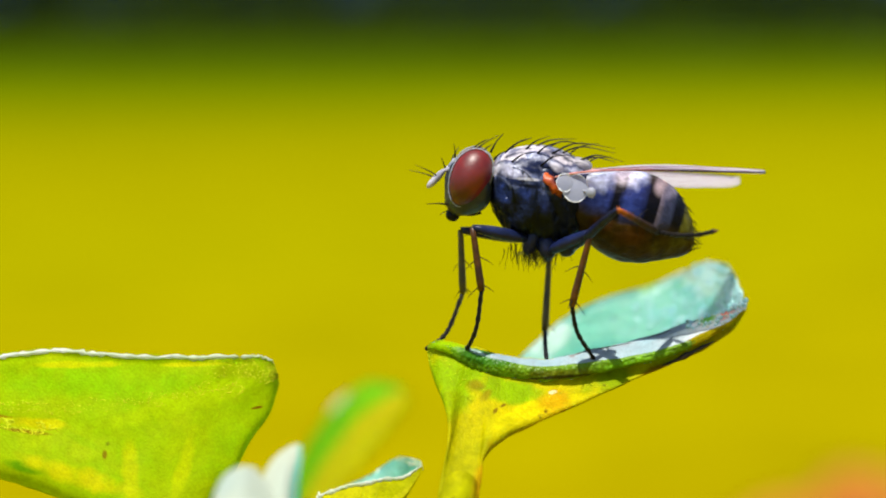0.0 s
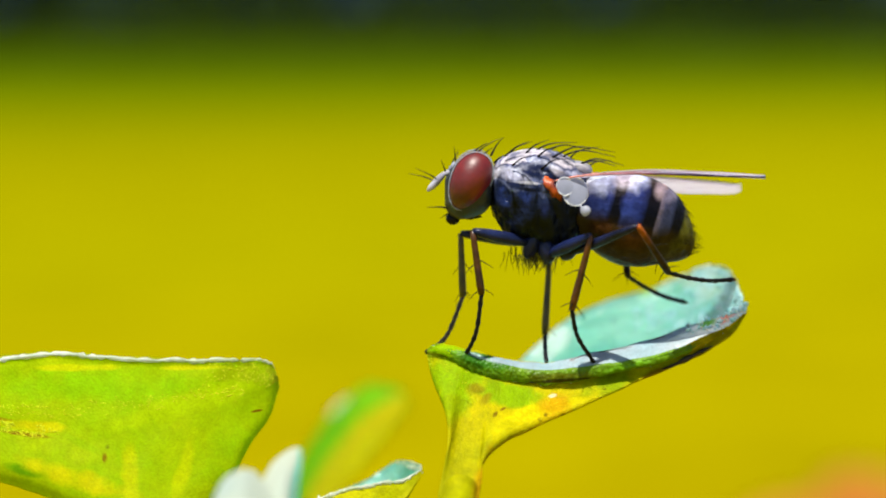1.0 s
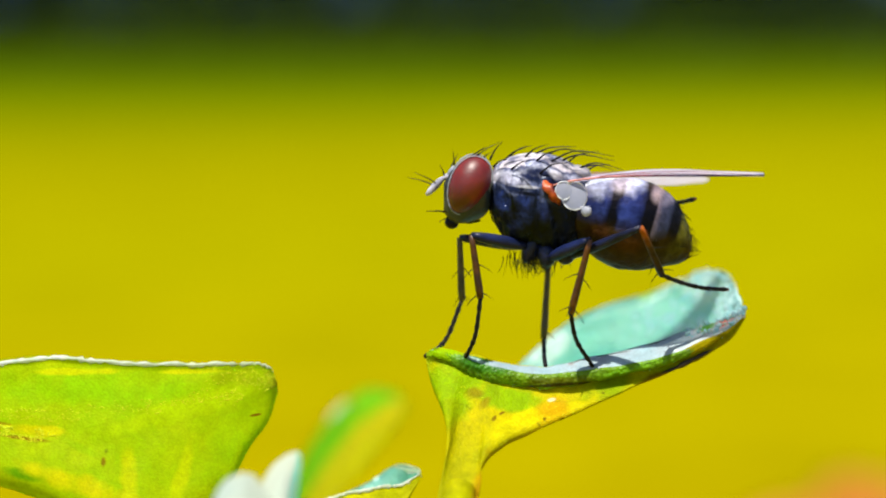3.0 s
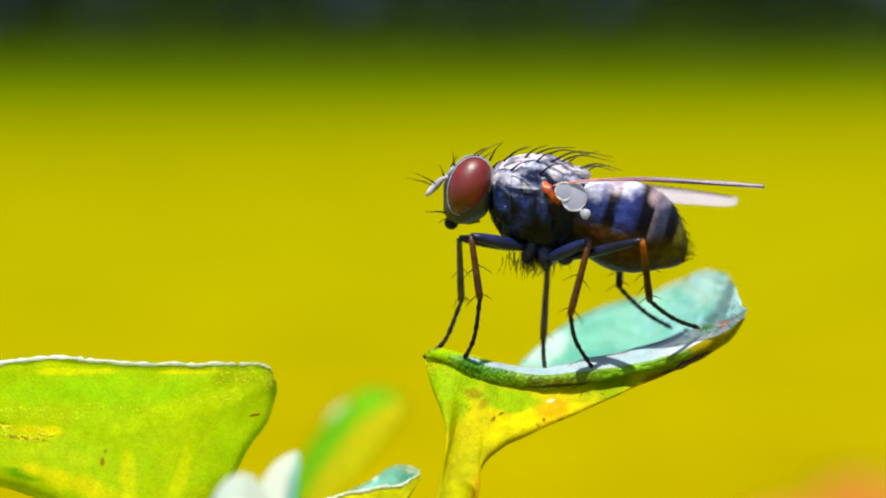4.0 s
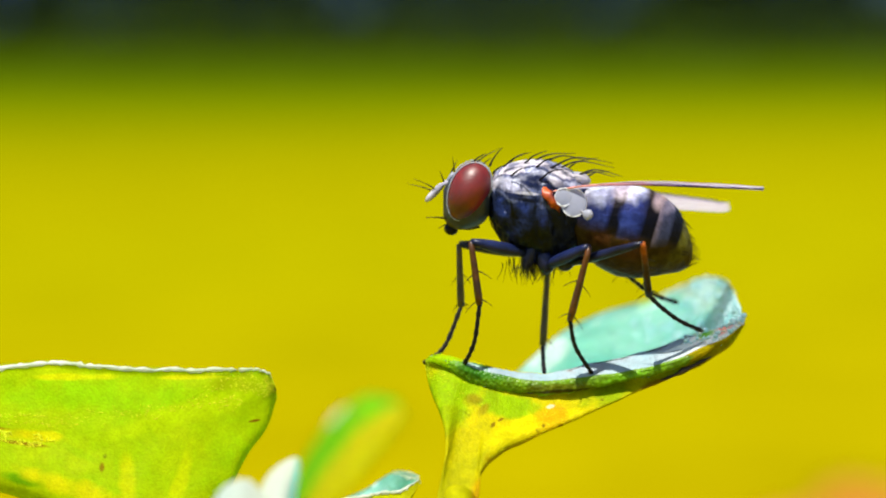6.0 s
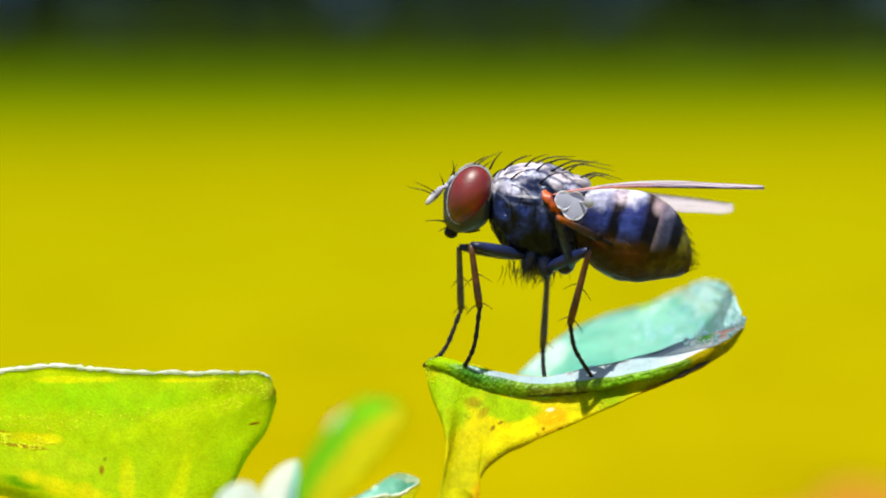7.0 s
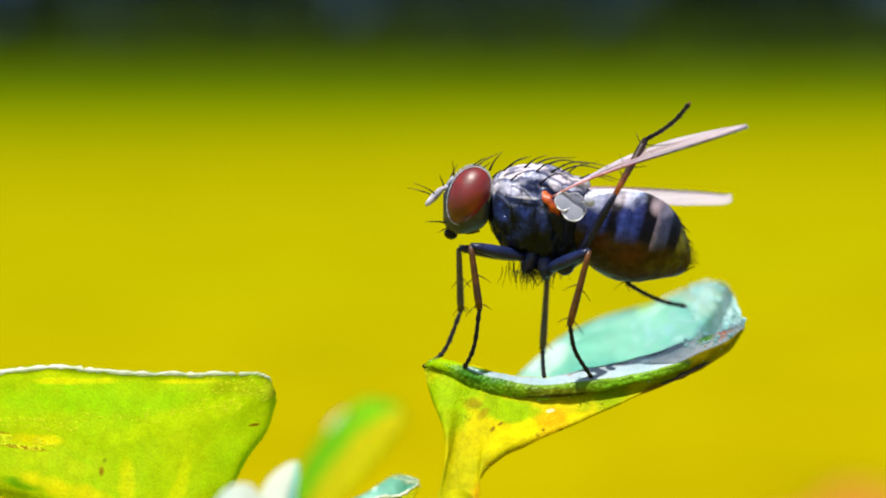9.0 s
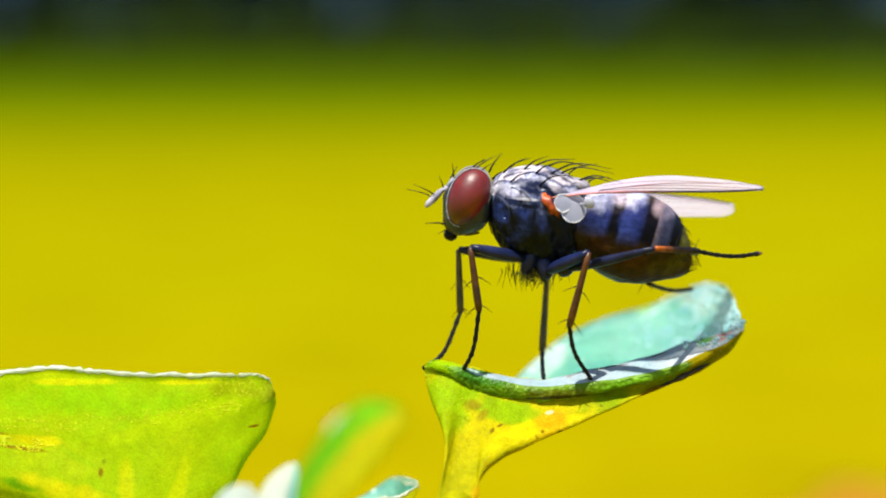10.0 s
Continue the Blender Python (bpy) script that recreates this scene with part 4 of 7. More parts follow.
v, f = hull(rows4([((-2.621, 0.000, 5.280), (-2.621, 0.000, 4.480), .28), ((-2.445, 0.000, 5.599), (-2.445, 0.000, 4.224), .55), ((-2.127, 0.000, 5.823), (-2.125, 0.000, 4.128), .74), ((-1.696, 0.000, 5.887), (-1.694, 0.000, 4.240), .78), ((-1.425, 0.000, 5.695), (-1.423, 0.000, 4.416), .7), ((-1.281, 0.000, 5.392), (-1.279, 0.000, 4.673), .35)]), 24, 32, 2.4, 0.03)
head = part("head", v, f, M_HEAD, fly, "grey head with a pale face")
for s in (-1, 1):
    c = Vector((-1.919, 0.000, 5.248))
    c.y = 0.52 * s
    turn = Matrix.Rotation(radians(26), 3, "Y")
    v, f = ball((0, 0, 0), (0.535, 0.56, 0.83), 0, 48, 28)
    v = [c + turn @ Vector((p.x * (1 + 0.13 * p.z / 0.83), p.y, p.z)) for p in v]
    part("eye", v, f, M_EYE, head, "large dark red compound eye")
    pts = [c + Vector((0, 0.06 * s, 0)) + turn @ Vector((0.56 * math.cos(a) * (1 + 0.13 * math.sin(a)), 0.02 * math.cos(3 * a), 0.86 * math.sin(a))) for a in [2 * math.pi * k / 48 for k in range(49)]]
    v, f = tube(pts, [0.020 + 0.007 * math.sin(3 * k) for k in range(49)], 8, False)
    part("eye_rim", v, f, M_FACE, head, "silvery rim round the eye")
    a = [Vector(q) + Vector((0, 0.16 * s, 0)) for q in ((-2.461, 0.000, 5.472), (-2.652, 0.000, 5.408), (-2.828, 0.000, 5.232), (-3.115, 0.000, 4.945))]
    v, f = tube(spline(a, 12), [.06, .085, .075, .05, .065, .08, .09, .095, .10, .095, .08, .035], 12)
    part("antenna", v, f, M_ANT, head, "pale antenna")
pts = [(-2.334, 0.000, 5.759), (-2.477, 0.000, 5.408), (-2.509, 0.000, 4.992), (-2.509, 0.000, 4.641), (-2.429, 0.000, 4.352)]
v, f = tube(spline(pts, 14), [.05, .08, .1, .1, .1, .1, .1, .1, .1, .1, .1, .1, .08, .05], 12)
part("face_ridge", v, f, M_FACE, head, "pale face ridge")
v, f = joined([ball((-2.40, 0.000, 4.150), (.20, .2, .17), 10, 16, 10), ball((-2.300, 0.000, 4.280), (.18, .2, .15), -20, 16, 10), taper([(-2.333, 0.000, 4.288), (-1.933, 0.000, 4.176), (-1.582, 0.000, 4.224)], .07, .03, 6, 8)])
part("mouthparts", v, f, M_BLACK, head, "black mouthparts")


def bristle(parent, root, tip, bend, r=0.026, y=0.0):
    """A bristle from root to tip, bowed upwards."""
    a, b = Vector(root), Vector(tip)
    a.y += y
    b.y += y * 1.6
    mid = a.lerp(b, 0.4) + Vector((0, 0, bend * 0.8 * (b - a).length))
    v, f = taper([a, mid, b], r, 0.006, 8, 6)
    if parent is not head and parent is not thorax:
        v = [p - Vector(hinge) for p in v]
    return part("bristle", v, f, M_BLACK, parent)


for front_rows in (True, False):
    rows = (((-1.330, 0.000, 5.950), (-1.012, 0.000, 6.428), -.25), ((-1.234, 0.000, 5.759), (-0.931, 0.000, 5.982), -.4), ((-0.931, 0.000, 5.950), (-0.248, 0.000, 6.333), -.45), ((-0.772, 0.000, 6.014), (-0.311, 0.000, 6.301), .1), ((-0.342, 0.000, 6.046), (0.230, 0.000, 6.381), -.4),
            ((-0.119, 0.000, 6.078), (0.963, 0.000, 6.301), -.2), ((-0.023, 0.000, 5.950), (0.533, 0.000, 6.237), -.6), ((-0.739, 0.000, 5.711), (-0.183, 0.000, 5.982), -.8))
    if not front_rows:
        rows = (((0.247, 0.000, 6.046), (1.251, 0.000, 6.078), .2), ((0.375, 0.000, 5.919), (1.761, 0.000, 6.046), -.5), ((0.535, 0.000, 5.855), (1.826, 0.000, 5.919), -.3), ((0.775, 0.000, 5.727), (1.570, 0.000, 6.078), .3),
                ((1.189, 0.000, 5.727), (2.146, 0.000, 5.695), -.3), ((1.253, 0.000, 5.663), (2.051, 0.000, 5.631), .2), ((1.350, 0.000, 5.568), (1.922, 0.000, 5.759), 0), ((0.058, 0.000, 5.599), (0.774, 0.000, 5.855), -.8))
    for a, b, y in rows:
        bristle(thorax, a, Vector(b) + (Vector(b) - Vector(a)) * (0.12 if front_rows else 0.26), 0.12 if front_rows else 0.17, 0.034, y)
for a, b, y in (((-1.776, 0.000, 6.078), (-1.490, 0.000, 6.301), -.2), ((-1.681, 0.000, 6.046), (-1.028, 0.000, 6.428), .2), ((-1.888, 0.000, 6.014), (-1.426, 0.000, 6.333), -.4), ((-2.318, 0.000, 5.791), (-2.366, 0.000, 6.205), -.2), ((-2.413, 0.000, 5.727), (-2.222, 0.000, 6.078), .2), ((-2.605, 0.000, 5.504), (-2.732, 0.000, 5.823), -.15),
                ((-2.796, 0.000, 5.248), (-3.450, 0.000, 5.599), -.2), ((-2.860, 0.000, 5.184), (-3.657, 0.000, 5.424), .15), ((-2.541, 0.000, 4.480), (-3.100, 0.000, 4.512), -.3), ((-2.525, 0.000, 4.416), (-3.132, 0.000, 4.448), .25), ((-2.493, 0.000, 4.320), (-2.764, 0.000, 4.192), -.2), ((-1.521, 0.000, 5.982), (-1.267, 0.000, 6.174), 0)):
    bristle(head, a, b, 0.06, 0.026, y)

rng = random.Random(5)
tail = []
for i in range(420):
    k = rng.randrange(len(abdomen.data.vertices))
    vt = abdomen.data.vertices[k]
    p, n = vt.co / MM, vt.normal
    if p.x < 0.5 or (p.x < 2.2 and rng.random() < 0.35):
        continue
    ln = rng.uniform(0.10, 0.22) * (1.5 if p.x > 2.9 else 1.0)
    tip = p + (n * 0.45 + Vector((0.8, 0, -0.15))).normalized() * ln
    tail.append(taper([p, p.lerp(tip, 0.5) + n * 0.02, tip], 0.010, 0.003, 3, 4))
v, f = joined(tail)
tagged(part("hairs", v, f, M_BLACK, abdomen), kind="stuff")
beard = []
for i in range(150):
    x0 = Vector((0.067, 0.000, 3.229)) + Vector((rng.gauss(0, .33), rng.uniform(-.7, .7), rng.uniform(-.05, .2)))
    beard.append(taper([x0, x0 + Vector((rng.gauss(0, .02), rng.gauss(0, .03), -.18)), x0 + Vector((rng.gauss(0, .12), rng.gauss(0, .1), -rng.uniform(.32, .62)))], 0.017, 0.004, 4, 5))
for i in range(160):
    k = rng.randrange(len(thorax.data.vertices))
    vt = thorax.data.vertices[k]
    p, n = vt.co / MM, vt.normal
    tip = p + (n * 0.6 + Vector((0.7, 0, 0))).normalized() * rng.uniform(.1, .25)
    beard.append(taper([p, p.lerp(tip, .5) + n * .02, tip], 0.010, 0.003, 3, 4))
v, f = joined(beard)
tagged(part("hairs", v, f, M_BLACK, thorax), kind="stuff")
for c, r, tn in (((-0.191, -0.450, 3.463), (.22, .2, .42), 20), ((-0.156, 0.450, 3.381), (.22, .2, .42), 20), ((0.252, -0.500, 3.308), (.26, .22, .36), -15), ((0.298, 0.500, 3.215), (.26, .22, .36), -15), ((0.824, -0.500, 3.308), (.30, .22, .26), -60), ((0.879, 0.500, 3.215), (.30, .22, .26), -60)):
    v, f = ball(c, r, tn, 18, 10)
    part("coxa", v, f, M_LEG, fly)

v, f = tube(spline([(0.133, -0.860, 5.302), (0.254, -0.980, 5.215), (0.393, -1.040, 5.093), (0.518, -1.060, 4.906), (0.632, -1.000, 4.713)], 14), [.05, .10, .13, .12, .14, .15, .13, .15, .15, .12, .12, .10, .07, .03], 14)
v = [Vector(p) + Vector((0.10 * noise.noise(Vector(p) * 7), 0, 0.14 * noise.noise(Vector(p) * 5))) for p in v]
part("wing_root", v, f, M_ORANGE, fly, "orange wing root")
for c, r in (((0.990, -1.240, 5.010), .37), ((0.711, -1.200, 5.160), .24)):
    rim = [Vector(c) + Vector((r * math.cos(a) * 0.95, 0.05 * math.cos(2 * a), r * 1.02 * math.sin(a))) for a in [2 * math.pi * k / 32 for k in range(33)]]
    v, f = ball(c, (r * .95, .03, r), 0, 28, 12)
    v = [p + Vector((0, 0.4 * (p.z - c[2]), 0)) for p in v]
    rim = [p + Vector((0, 0.4 * (p.z - c[2]), 0)) for p in rim]
    lobe = part("calypter", v, f, M_LOBE, fly, "white translucent calypter")
    v, f = tube(rim, [0.018 + 0.007 * math.sin(k * 1.3) for k in range(33)], 6, False)
    part("calypter_rim", v, f, M_WHITE, lobe, "bright white rim")
v1 = ball((0.86, 0, 0), (.16, .10, .165), 0, 22, 12)
v1 = ([Vector((p.x, p.y, p.z * (0.72 + 0.32 * (p.x - 0.69) / 0.34))) for p in v1[0]], v1[1])
v2 = taper([(0, 0.4, 0), (0.4, 0.3, 0), (0.75, 0.02, 0)], 0.03, 0.03, 6, 8)
v, f = joined([v1, v2])
haltere = part("haltere", v, f, M_KNOB, fly, "white knobbed haltere")


def segment(name, length, radii, mat, parent, seed=0, spines=()):
    """A leg segment along its own x axis, with standing spines."""
    k = len(radii)
    v, f = tube([(length * i / (k - 1), 0, 0) for i in range(k)], radii, 10)
    ob = part(name, v, f, mat, parent)
    rng = random.Random(seed)
    for at, ang, ln in spines:
        d = Vector((0.55, math.cos(radians(ang)), math.sin(radians(ang)))).normalized()
        b = Vector((at * length, 0, 0))
        sv, sf = taper([b, b + d * ln * 0.5, b + d * ln + Vector((ln * 0.15, 0, 0))], 0.022, 0.005, 5, 5)
        part("spine", sv, sf, M_BLACK, ob)
    return ob


def from_to(a, b, roll=0.0):
    """Pose in millimetres, as metres: from a, x axis towards b."""
    a, b = Vector(a), Vector(b)
    x = (b - a).normalized()
    z = (Vector((0, 0, 1)) - x * x.z)
    if z.length < 0.05:
        z = Vector((0, 1, 0)) - x * x.y
    z.normalize()
    y = z.cross(x)
    m = Matrix((x, y, z)).transposed().to_4x4()
    return Matrix.Translation(a * MM) @ m @ pose(0, 0, 0, roll)


FEMUR = (.10, .15, .175, .18, .17, .155, .13, .085)
TIBIA = (.075, .085, .09, .095, .10, .105, .11, .09)
TARSUS = (.065, .055, .075, .05, .065, .045, .06, .05, .045)
SPINES = ((.45, 80, .5), (.5, 260, .45), (.9, 90, .4), (.92, 270, .5), (.9, 0, .4))


def leg(shin, hip, knee, ankle, toe, mid):
    hip, knee, ankle, toe = map(Vector, (hip, knee, ankle, toe))
    for name, a, b, r, m, sp in (("femur", hip, knee, FEMUR, M_LEG, [(.2 + .11 * i, 262 + 9 * (i % 3), .2) for i in range(7)]), ("tibia", knee, ankle, TIBIA, shin, SPINES)):
        ob = segment(name, (b - a).length, r, m, fly, 1, sp)
        ob.matrix_basis = from_to(a, b)
    v, f = tube(spline([ankle, mid, toe], 18), [TARSUS[i % 4] for i in range(18)], 8)
    part("tarsus", v, f, M_BLACK, fly)


leg(M_TIBIA, (-0.322, -0.550, 3.536), (-1.849, -0.950, 3.888), (-1.595, -1.000, 2.119), (-2.111, -0.550, 0.208), (-1.750, -0.900, 1.009))
leg(M_FARSHIN, (-0.315, 0.500, 3.441), (-2.168, 0.600, 3.691), (-2.103, 0.500, 1.884), (-3.167, 0.000, 0.324), (-2.572, 0.200, 0.784))
leg(M_TIBIA, (0.312, -0.600, 3.206), (1.423, -1.500, 3.810), (0.914, -1.300, 1.726), (1.603, -0.550, 0.112), (1.099, -0.900, 0.929))
leg(M_FARSHIN, (0.255, 0.600, 3.010), (0.411, 1.500, 2.841), (0.273, 1.100, 0.720), (0.262, -0.300, 0.110), (0.252, 0.250, 0.330))

def hind():
    up = segment("femur", 2.6, [0.75 * q for q in FEMUR], M_HIND, fly, 2, [(.55, 250, .3), (.7, 255, .3), (.85, 250, .3)])
    shin = segment("tibia", 2.1, TIBIA, M_SHIN, fly, 3, SPINES + ((.7, 250, .42), (.3, 80, .35)))
    pts = spline([(0, 0, 0), (0.67, 0, -0.09), (1.33, 0, -0.10), (2.0, 0, 0)], 20)
    v, f = tube(pts, [TARSUS[i % 4] for i in range(20)], 8)
    foot = part("tarsus", v, f, M_BLACK, fly)
    v, f = ball((2.02, 0, 0.0), (.06, .05, .045), 0, 12, 8)
    part("foot_pad", v, f, M_TIBIA, foot, "pale foot pad")
    return up, shin, foot


hind_near = hind()
hind_far = hind()

# ---- wings ----
M_WING = bpy.data.materials.new("wing_film")
M_WING.use_nodes = True
t = M_WING.node_tree
b = t.nodes["Principled BSDF"]
b.inputs["Base Color"].default_value = (0.85, 0.77, 0.94, 1)
b.inputs["Roughness"].default_value = 0.3
tp = t.nodes.new("ShaderNodeBsdfTransparent")
ms = t.nodes.new("ShaderNodeMixShader")
ms.inputs["Fac"].default_value = 0.50
tl = t.nodes.new("ShaderNodeBsdfTranslucent")
tl.inputs["Color"].default_value = (0.86, 0.78, 0.95, 1)
half = t.nodes.new("ShaderNodeMixShader")
half.inputs["Fac"].default_value = 0.5
t.links.new(b.outputs[0], half.inputs[1])
t.links.new(tl.outputs[0], half.inputs[2])
t.links.new(half.outputs[0], ms.inputs[1])
t.links.new(tp.outputs[0], ms.inputs[2])
t.links.new(ms.outputs[0], t.nodes["Material Output"].inputs["Surface"])


def wing(side):
    """A wing along x from its root; its front edge lies to +y, mirrored by side."""
    n, m, length = 56, 12, 5.75 if side < 0 else 5.9
    rows = []
    for i in range(n):
        u = i / (n - 1)
        front = 0.08 + 0.50 * math.sin(math.pi * u) ** 0.6 * (1 - 0.25 * u)
        back = -(0.06 + 1.26 * math.sin(math.pi / 2 * min(1.0, u / 0.56)) ** 1.5 * (1 - 0.40 * max(0.0, u - 0.6) / 0.4))
        tip = max(0.02, 1 - max(0.0, (u - 0.82) / 0.18) ** 2) ** 0.5
        front, back = front * tip, back * tip
        bow = (0.17 if side < 0 else 0.05) * math.sin(math.pi * u ** 0.8)
        rows.append([(length * u, side * (back + (front - back) * j / (m - 1)), bow + 0.05 * math.sin(9 * j / m + 4 * u) * min(1, 4 * u)) for j in range(m)])
    v, f, s = sheet(rows, 0.012)
    ob = part("wing", v, f, M_WING, fly, "translucent veined wing")
    for k, w in ((0.99, .042), (0.86, .016), (0.74, .012), (0.58, .010), (0.40, .009), (0.22, .008)):
        pts = []
        for i in range(2 if k > 0.95 else 12, n):
            r = rows[i]
            q = k * (m - 1)
            j = min(int(q), m - 2)
            pts.append(Vector(r[j]).lerp(Vector(r[j + 1]), q - j) + Vector((0, 0, 0.01)))
        if k > 0.95:
            pts = [Vector((-0.42, 0, -0.10)), Vector((-0.10, -0.03 * side, -0.03))] + pts
        vv, ff = tube(pts, [w * min(1.0, 0.55 + 1.6 * i / len(pts)) * (1 - (0.35 if k > 0.95 else 0.6) * i / len(pts)) for i in range(len(pts))], 6)
        part("vein", vv, ff, M_EDGE if k > 0.95 else M_VEIN, ob)
    return ob


wing_near = wing(-1)
wing_near.matrix_basis = from_to((0.501, -0.750, 5.280), (6.049, -1.200, 5.465))
wing_far = wing(1)
wing_far.matrix_basis = from_to((0.575, 0.750, 5.233), (5.906, 1.400, 5.095))


